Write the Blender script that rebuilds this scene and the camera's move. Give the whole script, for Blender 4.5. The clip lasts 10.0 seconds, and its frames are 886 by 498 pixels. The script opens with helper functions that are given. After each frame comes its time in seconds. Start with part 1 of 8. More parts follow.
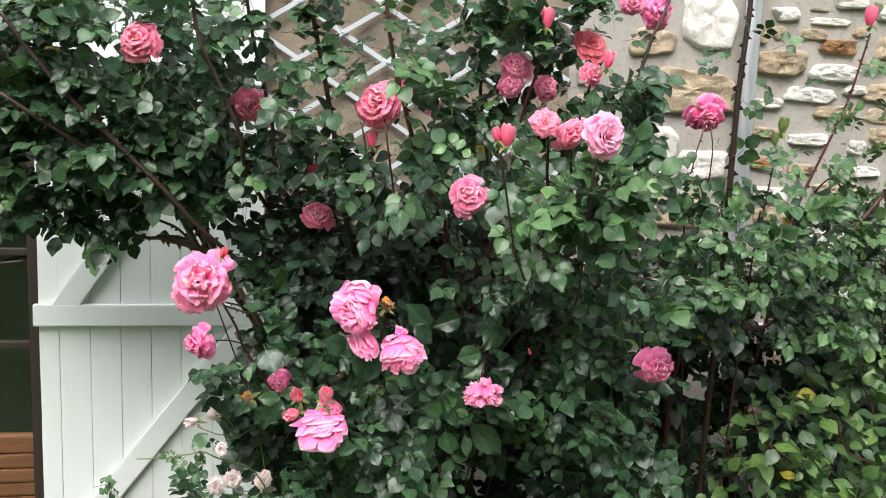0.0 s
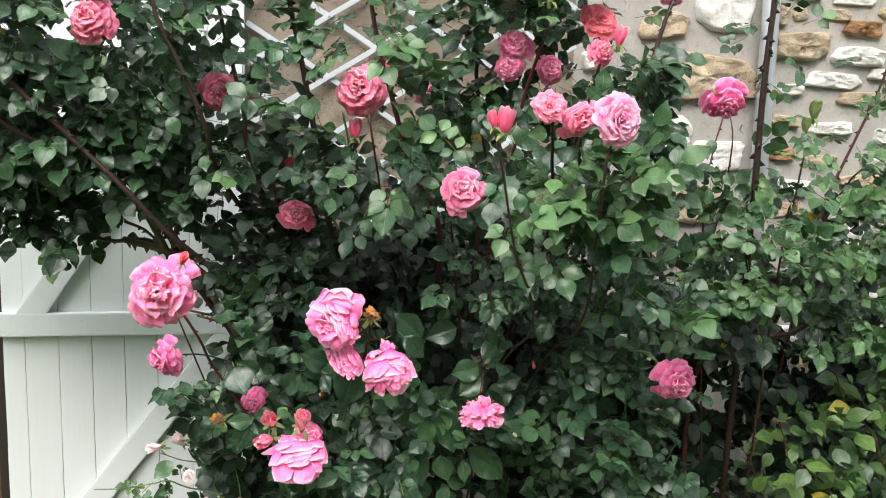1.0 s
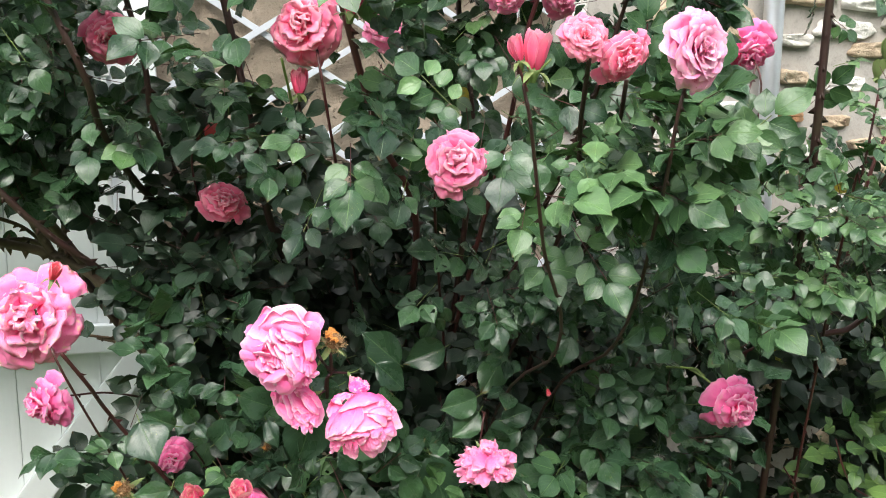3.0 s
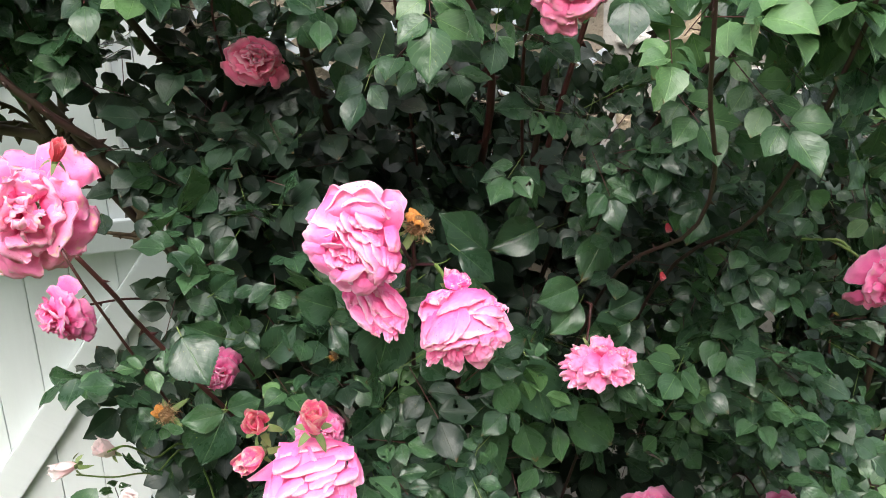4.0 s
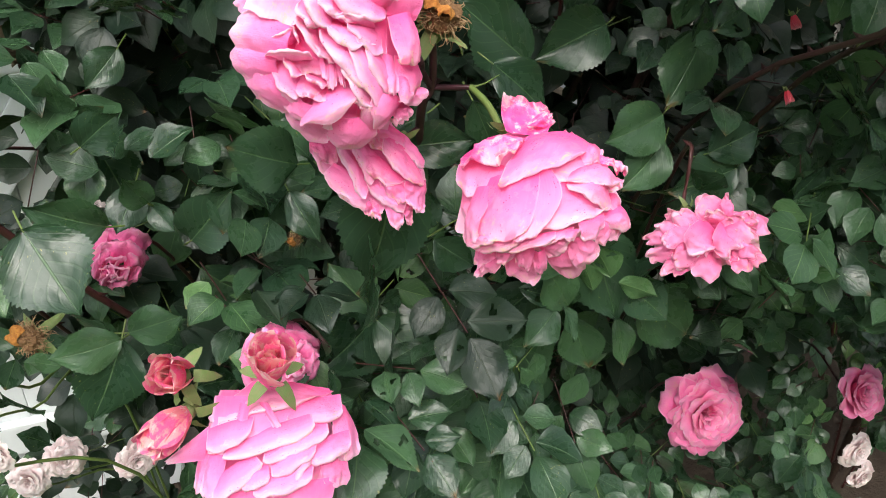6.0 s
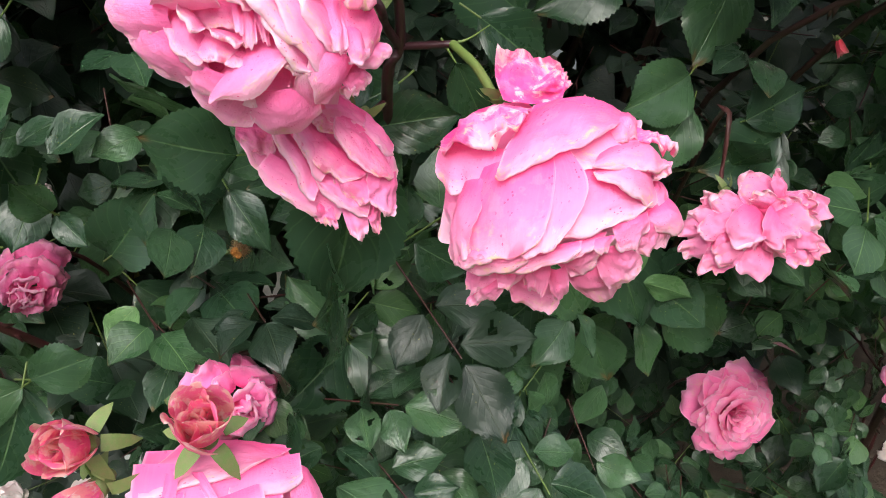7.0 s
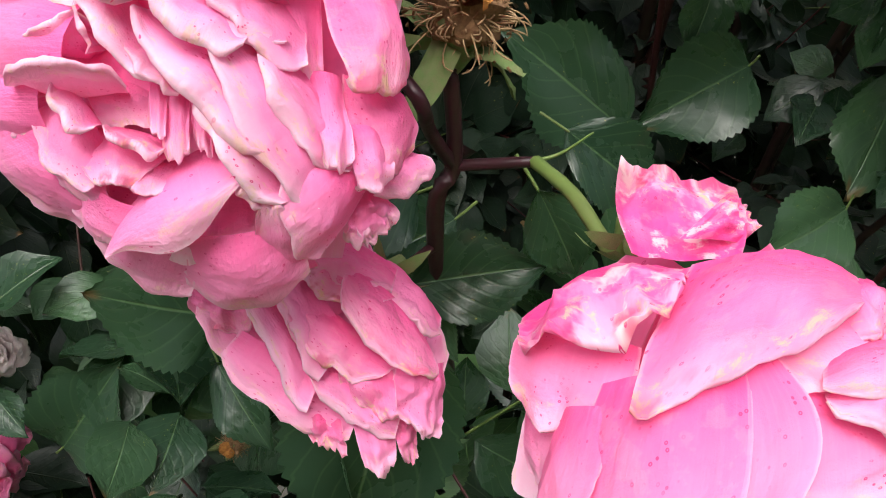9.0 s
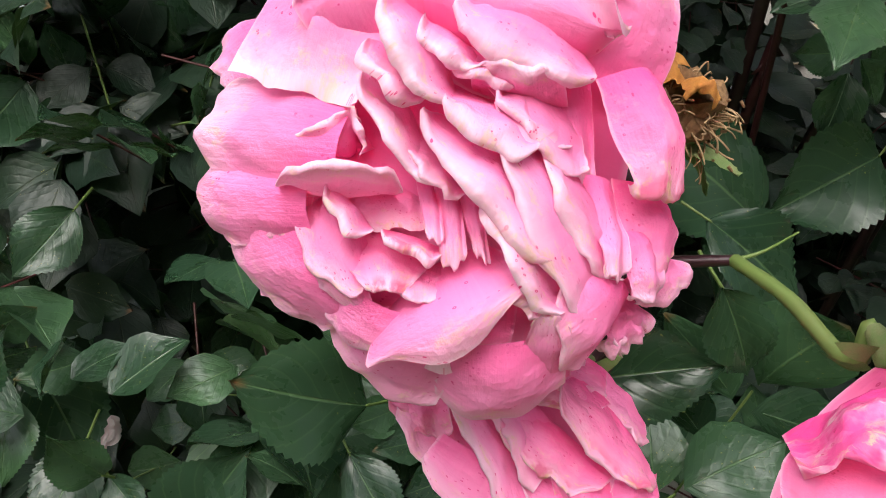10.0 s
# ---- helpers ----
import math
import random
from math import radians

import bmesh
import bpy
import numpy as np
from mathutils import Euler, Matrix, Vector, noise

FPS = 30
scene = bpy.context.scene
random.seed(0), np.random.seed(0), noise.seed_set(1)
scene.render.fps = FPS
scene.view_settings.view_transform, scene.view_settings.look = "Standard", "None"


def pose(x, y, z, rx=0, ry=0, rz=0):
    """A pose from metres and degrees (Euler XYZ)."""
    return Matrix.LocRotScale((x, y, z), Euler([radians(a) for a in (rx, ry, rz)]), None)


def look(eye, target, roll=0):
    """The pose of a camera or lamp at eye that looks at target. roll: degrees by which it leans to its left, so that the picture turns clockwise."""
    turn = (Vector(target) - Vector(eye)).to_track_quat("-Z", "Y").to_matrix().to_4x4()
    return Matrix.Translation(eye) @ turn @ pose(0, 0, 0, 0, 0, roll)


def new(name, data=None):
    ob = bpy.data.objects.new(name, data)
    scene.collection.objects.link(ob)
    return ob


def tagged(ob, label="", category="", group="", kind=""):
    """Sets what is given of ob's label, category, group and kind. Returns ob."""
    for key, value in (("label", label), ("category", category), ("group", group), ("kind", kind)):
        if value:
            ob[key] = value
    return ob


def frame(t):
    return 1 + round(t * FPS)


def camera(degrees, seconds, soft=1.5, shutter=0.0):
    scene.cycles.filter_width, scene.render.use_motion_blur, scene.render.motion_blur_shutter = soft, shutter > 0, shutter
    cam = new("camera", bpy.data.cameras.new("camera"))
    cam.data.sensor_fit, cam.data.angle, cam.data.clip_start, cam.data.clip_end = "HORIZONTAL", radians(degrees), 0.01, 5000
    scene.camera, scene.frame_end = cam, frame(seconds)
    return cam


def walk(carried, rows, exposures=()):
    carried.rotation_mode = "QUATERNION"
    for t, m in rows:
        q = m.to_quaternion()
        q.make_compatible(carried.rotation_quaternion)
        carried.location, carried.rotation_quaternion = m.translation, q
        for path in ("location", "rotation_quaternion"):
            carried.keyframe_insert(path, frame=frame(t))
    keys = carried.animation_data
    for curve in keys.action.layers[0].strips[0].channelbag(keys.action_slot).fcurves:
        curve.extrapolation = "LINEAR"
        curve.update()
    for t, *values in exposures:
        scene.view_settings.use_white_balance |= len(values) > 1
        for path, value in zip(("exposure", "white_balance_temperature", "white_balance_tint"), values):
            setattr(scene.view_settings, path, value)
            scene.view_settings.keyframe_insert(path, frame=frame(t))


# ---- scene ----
cam = camera(54.2, 10.0, soft=1.0)
# seconds, eye in metres, yaw to the left, pitch up and roll in degrees
ROWS = [
    (0.0, -0.000, 0.000, 1.450, -9.6, -7.9, 2.0),
    (0.5, -0.003, 0.080, 1.432, -10.7, -8.9, 1.1),
    (1.0, 0.058, 0.213, 1.431, -9.4, -8.1, 1.5),
    (1.5, 0.041, 0.329, 1.409, -10.8, -8.7, 2.1),
    (2.0, 0.001, 0.467, 1.427, -14.1, -8.7, 0.5),
    (2.2, 0.031, 0.515, 1.427, -14.7, -8.4, 0.1),
    (3.3, 0.069, 0.756, 1.364, -12.5, -10.9, -0.3),
    (3.5, 0.045, 0.814, 1.352, -12.7, -12.7, -1.8),
    (4.0, 0.011, 0.942, 1.319, -13.3, -17.1, -2.3),
    (4.5, 0.047, 1.058, 1.277, -10.3, -19.4, -1.9),
    (5.0, 0.008, 1.188, 1.248, -12.2, -24.3, -1.8),
    (5.5, -0.011, 1.272, 1.232, -16.8, -28.0, -3.0),
    (6.0, 0.038, 1.331, 1.199, -16.9, -29.1, -2.4),
    (6.2, 0.060, 1.352, 1.199, -16.1, -30.3, -2.4),
    (7.3, 0.102, 1.498, 1.104, -17.7, -30.4, -5.0),
    (7.5, 0.128, 1.532, 1.082, -17.5, -28.3, -5.1),
    (8.0, 0.151, 1.558, 1.087, -18.2, -26.6, -5.2),
    (8.5, 0.146, 1.569, 1.089, -16.6, -24.2, -5.5),
    (9.0, 0.123, 1.585, 1.098, -13.3, -21.6, -5.6),
    (9.5, 0.095, 1.598, 1.109, -12.2, -19.9, -5.0),
    (10.0, 0.077, 1.608, 1.107, -12.4, -16.9, -4.8),
]
walk(cam, [(t, pose(x, y, z, 0, 0, yaw) @ pose(0, 0, 0, 90 + pitch) @ pose(0, 0, 0, 0, 0, roll)) for t, x, y, z, yaw, pitch, roll in ROWS],
     exposures=((0.0, 1.06), (3.5, 1.30), (5.0, 1.06), (6.0, 0.98), (7.5, 0.94), (8.0, 0.83), (8.5, 0.75), (9.2, 0.80), (10.0, 0.82)))

# ---- sky and light: a bright overcast day ----
world = bpy.data.worlds.new("overcast_sky")
scene.world = world
world.use_nodes = True
wt = world.node_tree
sky = wt.nodes.new("ShaderNodeTexSky")
sky.sky_type = "NISHITA"
sky.sun_disc = False
sky.sun_elevation, sky.sun_rotation = radians(45), radians(196)
sky.air_density, sky.dust_density, sky.ozone_density = 1.0, 4.0, 0.6
wt.nodes["Background"].inputs["Strength"].default_value = 0.15
grey = wt.nodes.new("ShaderNodeHueSaturation")      # thin even cloud
grey.inputs["Saturation"].default_value = 0.45
wt.links.new(sky.outputs[0], grey.inputs["Color"])
wt.links.new(grey.outputs[0], wt.nodes["Background"].inputs["Color"])
sun_data = bpy.data.lights.new("sun", "SUN")
sun_data.energy, sun_data.angle, sun_data.color = 1.5, radians(50), (1.0, 0.985, 0.96)
sun = new("sun", sun_data)
sun.matrix_world = look((0, 0, 0), (0.14, 0.42, -0.90)) 

# ---- materials ----
def material(name):
    m = bpy.data.materials.new(name)
    m.use_nodes = True
    return m, m.node_tree, m.node_tree.nodes["Principled BSDF"]


def node(nt, kind, values=None, **props):
    """A node with its inputs set or linked; returns its first output."""
    n = nt.nodes.new("ShaderNode" + kind)
    for key, value in props.items():
        if key == "operation":
            n.operation = value
        elif key == "dims":
            n.noise_dimensions = value
        elif key == "feature":
            n.feature = value
        elif key == "kind":
            n.data_type = value
        elif key == "out":
            pass
    for key, value in (values or {}).items():
        if isinstance(value, bpy.types.NodeSocket):
            nt.links.new(value, n.inputs[key])
        else:
            n.inputs[key].default_value = value
    return n.outputs[props.get("out", 0)]


def mix(nt, fac, a, b):
    n = nt.nodes.new("ShaderNodeMix")
    n.data_type = "RGBA"
    for slot, value in ((0, fac), (6, a), (7, b)):
        if isinstance(value, bpy.types.NodeSocket):
            nt.links.new(value, n.inputs[slot])
        else:
            n.inputs[slot].default_value = value if slot == 0 else (*value, 1)
    return n.outputs[2]


def ramp(nt, fac, lo, hi, a=0.0, b=1.0):
    n = nt.nodes.new("ShaderNodeMapRange")
    n.clamp = True
    nt.links.new(fac, n.inputs[0])
    for slot, value in ((1, lo), (2, hi), (3, a), (4, b)):
        n.inputs[slot].default_value = value
    return n.outputs[0]


def math_node(nt, operation, a, b=0.0):
    return node(nt, "Math", {0: a, 1: b}, operation=operation)


def coords(nt, which="Object"):
    return nt.nodes.new("ShaderNodeTexCoord").outputs[which]


def noise_tex(nt, vec, scale, detail=4.0, rough=0.55):
    return node(nt, "TexNoise", {"Vector": vec, "Scale": scale, "Detail": detail, "Roughness": rough})


def bump(nt, bsdf, height, strength, distance):
    n = nt.nodes.new("ShaderNodeBump")
    n.inputs["Strength"].default_value, n.inputs["Distance"].default_value = strength, distance
    nt.links.new(height, n.inputs["Height"])
    nt.links.new(n.outputs[0], bsdf.inputs["Normal"])
    return n.outputs[0]


def set_in(nt, bsdf, **values):
    names = {"color": "Base Color", "rough": "Roughness", "spec": "Specular IOR Level", "metal": "Metallic", "coat": "Coat Weight"}
    for key, value in values.items():
        slot = bsdf.inputs[names[key]]
        if isinstance(value, bpy.types.NodeSocket):
            nt.links.new(value, slot)
        else:
            slot.default_value = (*value, 1) if key == "color" and len(value) == 3 else value


def thin(nt, bsdf, color, amount):
    """Lets part of the light through a leaf or a petal."""
    tr = nt.nodes.new("ShaderNodeBsdfTranslucent")
    if isinstance(color, bpy.types.NodeSocket):
        nt.links.new(color, tr.inputs[0])
    else:
        tr.inputs[0].default_value = (*color, 1)
    mx = nt.nodes.new("ShaderNodeMixShader")
    mx.inputs[0].default_value = amount
    nt.links.new(bsdf.outputs[0], mx.inputs[1])
    nt.links.new(tr.outputs[0], mx.inputs[2])
    nt.links.new(mx.outputs[0], nt.nodes["Material Output"].inputs["Surface"])


def random_value(nt):
    isl = nt.nodes.new("ShaderNodeNewGeometry").outputs["Random Per Island"]
    obj = nt.nodes.new("ShaderNodeObjectInfo").outputs["Random"]
    return math_node(nt, "FRACT", math_node(nt, "ADD", isl, obj))


def leaf_material(name, dark, light, old, yellow=0.0006, rough=0.31, specks=1.0):
    m, nt, b = material(name)
    uv = coords(nt, "UV")
    sep = nt.nodes.new("ShaderNodeSeparateXYZ")
    nt.links.new(uv, sep.inputs[0])
    u, v = sep.outputs[0], sep.outputs[1]
    off = math_node(nt, "ABSOLUTE", math_node(nt, "SUBTRACT", u, 0.5))
    rnd = random_value(nt)
    rnd2 = math_node(nt, "FRACT", math_node(nt, "MULTIPLY", rnd, 7.31))
    rnd3 = math_node(nt, "FRACT", math_node(nt, "MULTIPLY", rnd, 23.7))
    spot = nt.nodes.new("ShaderNodeCombineXYZ")
    nt.links.new(u, spot.inputs[0]), nt.links.new(v, spot.inputs[1])
    nt.links.new(math_node(nt, "MULTIPLY", rnd, 40.0), spot.inputs[2])
    uvr = spot.outputs[0]
    cloud = noise_tex(nt, uvr, 2.6, 4)
    c = mix(nt, math_node(nt, "POWER", rnd2, 1.6), dark, light)
    c = mix(nt, ramp(nt, cloud, 0.42, 0.72, 0.0, 0.65), c, old)
    side = math_node(nt, "SINE", math_node(nt, "MULTIPLY", math_node(nt, "SUBTRACT", v, math_node(nt, "ADD", math_node(nt, "MULTIPLY", off, 0.9), math_node(nt, "MULTIPLY", cloud, 0.06))), 42.0))
    rib = ramp(nt, off, 0.006, 0.018, 1.0, 0.0)
    vein = math_node(nt, "MAXIMUM", rib, ramp(nt, side, 0.90, 1.0, 0.0, 0.32))
    c = mix(nt, math_node(nt, "MULTIPLY", vein, 0.42), c, (light[0] * 2.1 + 0.02, light[1] * 1.9, light[2] * 1.8))
    fleck = noise_tex(nt, uvr, 26.0, 2)
    patch = noise_tex(nt, uvr, 1.7, 2)
    few = math_node(nt, "MULTIPLY", ramp(nt, fleck, 0.68, 0.73), ramp(nt, patch, 0.5, 0.62, 0.0, 0.8 * specks))
    c = mix(nt, few, c, (0.36, 0.34, 0.07))
    edge = ramp(nt, math_node(nt, "ADD", v, math_node(nt, "MULTIPLY", cloud, 0.5)), 1.16, 1.26, 0.0, 0.6 * specks)
    c = mix(nt, math_node(nt, "MULTIPLY", edge, ramp(nt, rnd3, 0.75, 0.8)), c, (0.20, 0.09, 0.025))
    c = mix(nt, math_node(nt, "MULTIPLY", ramp(nt, rnd3, 1.0 - yellow, 1.0 - yellow * 0.7), ramp(nt, cloud, 0.40, 0.55, 0.25, 0.9)), c, (0.36, 0.28, 0.03))
    set_in(nt, b, color=c, rough=ramp(nt, cloud, 0.3, 0.75, rough - 0.12, rough + 0.12), spec=0.45)
    relief = math_node(nt, "ADD", math_node(nt, "MULTIPLY", math_node(nt, "MAXIMUM", rib, ramp(nt, side, 0.6, 1.0, 0.0, 0.10)), -0.8), cloud)
    quilt = node(nt, "TexVoronoi", {"Vector": uvr, "Scale": 9.0}, feature="SMOOTH_F1")
    relief = math_node(nt, "ADD", relief, math_node(nt, "MULTIPLY", quilt, 0.6))
    bump(nt, b, relief, 0.4, 0.0015)
    thin(nt, b, mix(nt, 0.5, c, (0.14, 0.30, 0.04)), 0.07)
    return m


def petal_material(name, deep, mid, pale, spots=0.5, stains=0.4, rough=0.5, stain_color=(0.84, 0.60, 0.34), patches=0.0):
    m, nt, b = material(name)
    uv = coords(nt, "UV")
    sep = nt.nodes.new("ShaderNodeSeparateXYZ")
    nt.links.new(uv, sep.inputs[0])
    u, v = sep.outputs[0], sep.outputs[1]
    rnd = random_value(nt)
    spot = nt.nodes.new("ShaderNodeCombineXYZ")
    nt.links.new(u, spot.inputs[0]), nt.links.new(v, spot.inputs[1])
    nt.links.new(math_node(nt, "MULTIPLY", rnd, 50.0), spot.inputs[2])
    uvr = spot.outputs[0]
    cloud = noise_tex(nt, uvr, 2.2, 3)
    streak = nt.nodes.new("ShaderNodeMapping")
    streak.inputs["Scale"].default_value = (34.0, 1.6, 1.0)
    nt.links.new(uvr, streak.inputs[0])
    fine = noise_tex(nt, streak.outputs[0], 1.0, 3)
    along = math_node(nt, "ADD", v, math_node(nt, "MULTIPLY", math_node(nt, "SUBTRACT", cloud, 0.5), 0.35))
    # petal's own gradient, with the shade of folds also put into the deep base
    c = mix(nt, ramp(nt, along, 0.10, 0.62), deep, mid)
    c = mix(nt, ramp(nt, along, 0.70, 0.98, 0.0, 0.85), c, pale)
    c = mix(nt, ramp(nt, fine, 0.45, 0.75, 0.0, 0.07), c, pale)
    c = mix(nt, ramp(nt, rnd, 0.0, 1.0, 0.0, 0.22), c, deep)
    lip = math_node(nt, "MINIMUM", math_node(nt, "MULTIPLY", math_node(nt, "SUBTRACT", 0.5, math_node(nt, "ABSOLUTE", math_node(nt, "SUBTRACT", u, 0.5))), 1.6), math_node(nt, "SUBTRACT", 1.0, v))
    lip = math_node(nt, "ADD", lip, math_node(nt, "MULTIPLY", math_node(nt, "SUBTRACT", fine, 0.5), 0.10))
    # whitish rim: pale petal edge plus a highlight painted into the colour
    c = mix(nt, ramp(nt, lip, 0.0, 0.045, 0.38, 0.0), c, tuple(0.45 * k + 0.5 for k in pale))
    if patches:
        c = mix(nt, ramp(nt, noise_tex(nt, uvr, 4.6, 4, 0.6), 0.53, 0.59, 0.0, patches * 0.75), c, (0.96, 0.78, 0.74))
        c = mix(nt, ramp(nt, noise_tex(nt, uvr, 3.0, 4, 0.6), 0.46, 0.54, 0.0, patches * 0.9), c, (0.90, 0.06, 0.32))
    vor = nt.nodes.new("ShaderNodeTexVoronoi")
    vor.inputs["Scale"].default_value = 17.0
    nt.links.new(uvr, vor.inputs["Vector"])
    ring = ramp(nt, math_node(nt, "ABSOLUTE", math_node(nt, "SUBTRACT", vor.outputs["Distance"], 0.13)), 0.03, 0.085, 1.0, 0.0)
    where = ramp(nt, noise_tex(nt, uvr, 2.9, 2), 0.50, 0.62, 0.0, spots)
    c = mix(nt, math_node(nt, "MULTIPLY", ring, where), c, (deep[0] * 0.82, deep[1] * 0.35, deep[2] * 0.6))
    stain = math_node(nt, "MULTIPLY", ramp(nt, noise_tex(nt, uvr, 5.5, 5, 0.7), 0.545, 0.64, 0.0, stains), ramp(nt, v, 0.60, 0.85))
    c = mix(nt, stain, c, stain_color)
    rim = math_node(nt, "MULTIPLY", ramp(nt, math_node(nt, "ADD", v, math_node(nt, "MULTIPLY", cloud, 0.12)), 0.88, 0.96, 0.0, max(0.0, stains - 0.4) * 1.5), ramp(nt, noise_tex(nt, uvr, 4.0, 3), 0.50, 0.60))
    c = mix(nt, rim, c, (deep[0] * 0.75, deep[1] * 0.3, deep[2] * 0.45))
    set_in(nt, b, color=c, rough=rough, spec=0.3)
    crease = noise_tex(nt, uvr, 7.0, 5, 0.6)
    bump(nt, b, math_node(nt, "ADD", math_node(nt, "MULTIPLY", fine, 0.2), math_node(nt, "ADD", cloud, math_node(nt, "MULTIPLY", crease, 0.9))), 0.4, 0.0028)
    thin(nt, b, mix(nt, 0.35, c, pale), 0.20)
    return m


def plain_material(name, color, rough=0.6, grain=40.0, vary=0.25, relief=0.0008, metal=0.0, stretch=(1, 1, 1), second=None, spec=0.4):
    m, nt, b = material(name)
    mp = nt.nodes.new("ShaderNodeMapping")
    mp.inputs["Scale"].default_value = stretch
    nt.links.new(coords(nt), mp.inputs[0])
    vec = mp.outputs[0]
    big, small = noise_tex(nt, vec, grain * 0.12, 3), noise_tex(nt, vec, grain, 5, 0.65)
    other = second or tuple(k * (1 - vary) for k in color)
    c = mix(nt, ramp(nt, big, 0.35, 0.68), color, other)
    c = mix(nt, ramp(nt, small, 0.4, 0.75, 0.0, vary), c, tuple(k * 0.55 for k in color))
    set_in(nt, b, color=c, rough=ramp(nt, small, 0.3, 0.7, rough - 0.08, min(1.0, rough + 0.1)), metal=metal, spec=spec)
    bump(nt, b, small, 0.6, relief)
    return m


LEAF = leaf_material("rose_leaf", (0.015, 0.040, 0.020), (0.064, 0.136, 0.060), (0.026, 0.062, 0.034))
LEAF_YOUNG = leaf_material("young_rose_leaf", (0.030, 0.076, 0.032), (0.118, 0.225, 0.082), (0.050, 0.110, 0.045), 0.001, 0.35, 0.7)
# darker copy of LEAF: the shade deep in the bush is put into its colour
LEAF_SHADED = leaf_material("shaded_rose_leaf", (0.008, 0.022, 0.012), (0.020, 0.042, 0.022), (0.013, 0.029, 0.018), 0.001, 0.44)
LEAF_SHRUB = leaf_material("shrub_leaf", (0.018, 0.052, 0.018), (0.120, 0.215, 0.050), (0.036, 0.088, 0.030), 0.002, 0.40, 0.3)
PINK = petal_material("pink_petal", (0.975, 0.15, 0.42), (0.985, 0.29, 0.58), (0.99, 0.62, 0.80), 1.0, 0.5)
STAINED = petal_material("stained_pink_petal", (0.97, 0.12, 0.36), (0.985, 0.30, 0.56), (0.99, 0.63, 0.79), 1.0, 0.6)
EDGED = petal_material("ochre_edged_petal", (0.97, 0.10, 0.35), (0.985, 0.27, 0.54), (0.99, 0.58, 0.76), 1.0, 0.8, patches=0.10)
BLOTCHED = petal_material("blotched_petal", (0.93, 0.08, 0.33), (0.97, 0.27, 0.54), (0.99, 0.60, 0.76), 1.0, 0.9, patches=0.9)
WARM = petal_material("warm_pink_petal", (0.98, 0.10, 0.32), (0.985, 0.24, 0.49), (0.99, 0.50, 0.69), 0.7, 0.85)
ROSE = petal_material("rose_pink_petal", (0.97, 0.08, 0.32), (0.98, 0.19, 0.47), (0.985, 0.42, 0.67), 0.3, 0.3)
CORAL = petal_material("coral_petal", (0.98, 0.08, 0.22), (0.985, 0.20, 0.37), (0.99, 0.44, 0.57), 0.1, 0.15)
RED = petal_material("red_petal", (0.95, 0.05, 0.10), (0.965, 0.13, 0.20), (0.98, 0.34, 0.40), 0.1, 0.1)
MAGENTA = petal_material("magenta_petal", (0.90, 0.09, 0.28), (0.93, 0.21, 0.42), (0.95, 0.44, 0.60), 0.2, 0.3)
BLUSH = petal_material("blush_petal", (0.96, 0.66, 0.68), (0.96, 0.79, 0.79), (0.97, 0.90, 0.89), 0.1, 0.08)
BICOLOUR = petal_material("bicolour_petal", (0.93, 0.20, 0.26), (0.96, 0.42, 0.44), (0.97, 0.68, 0.62), 0.2, 0.3, patches=0.9)
CANE = plain_material("rose_cane", (0.040, 0.014, 0.014), 0.5, 120.0, 0.4, 0.0006, second=(0.034, 0.024, 0.014))
CANE_RED = plain_material("young_cane", (0.080, 0.018, 0.020), 0.42, 120.0, 0.3, 0.0003, second=(0.060, 0.024, 0.020))
CANE_PURPLE = plain_material("purple_cane", (0.032, 0.008, 0.014), 0.4, 120.0, 0.3, 0.0003, second=(0.045, 0.013, 0.017))
CANE_OLD = plain_material("old_cane", (0.125, 0.092, 0.055), 0.75, 70.0, 0.55, 0.003, second=(0.070, 0.045, 0.028))
STALK = plain_material("green_stalk", (0.14, 0.22, 0.05), 0.45, 150.0, 0.25, 0.0002, second=(0.13, 0.17, 0.05))
SEPAL = plain_material("sepal", (0.15, 0.24, 0.07), 0.55, 120.0, 0.3, 0.0004, second=(0.20, 0.22, 0.09))
STRAW = plain_material("dry_stamen", (0.46, 0.31, 0.17), 0.8, 160.0, 0.4, 0.0004, second=(0.34, 0.20, 0.10))
WITHERED = plain_material("withered_petal", (0.62, 0.27, 0.055), 0.7, 90.0, 0.5, 0.0010, second=(0.40, 0.14, 0.03))
DRIED = plain_material("dried_flower", (0.19, 0.095, 0.045), 0.85, 160.0, 0.5, 0.0014, second=(0.33, 0.19, 0.085))
PAINT = plain_material("white_paint", (0.68, 0.715, 0.715), 0.45, 14.0, 0.06, 0.0008, stretch=(6, 6, 0.6), second=(0.65, 0.69, 0.68))
PLASTIC = plain_material("white_plastic", (0.50, 0.54, 0.58), 0.42, 60.0, 0.06, 0.0002)
JOINT = plain_material("dark_joint", (0.42, 0.44, 0.43), 0.9, 60.0, 0.3)
OAK = plain_material("brown_wood", (0.125, 0.052, 0.024), 0.5, 26.0, 0.4, 0.001, stretch=(0.7, 6, 8), second=(0.165, 0.075, 0.034))
OAK_DARK = plain_material("dark_wood_frame", (0.028, 0.020, 0.016), 0.5, 26.0, 0.3, 0.0008, stretch=(6, 6, 0.7))
ZINC = plain_material("galvanised_steel", (0.60, 0.63, 0.66), 0.38, 30.0, 0.18, 0.0003, metal=0.75)
IRON = plain_material("white_iron", (0.70, 0.72, 0.70), 0.5, 60.0, 0.2)


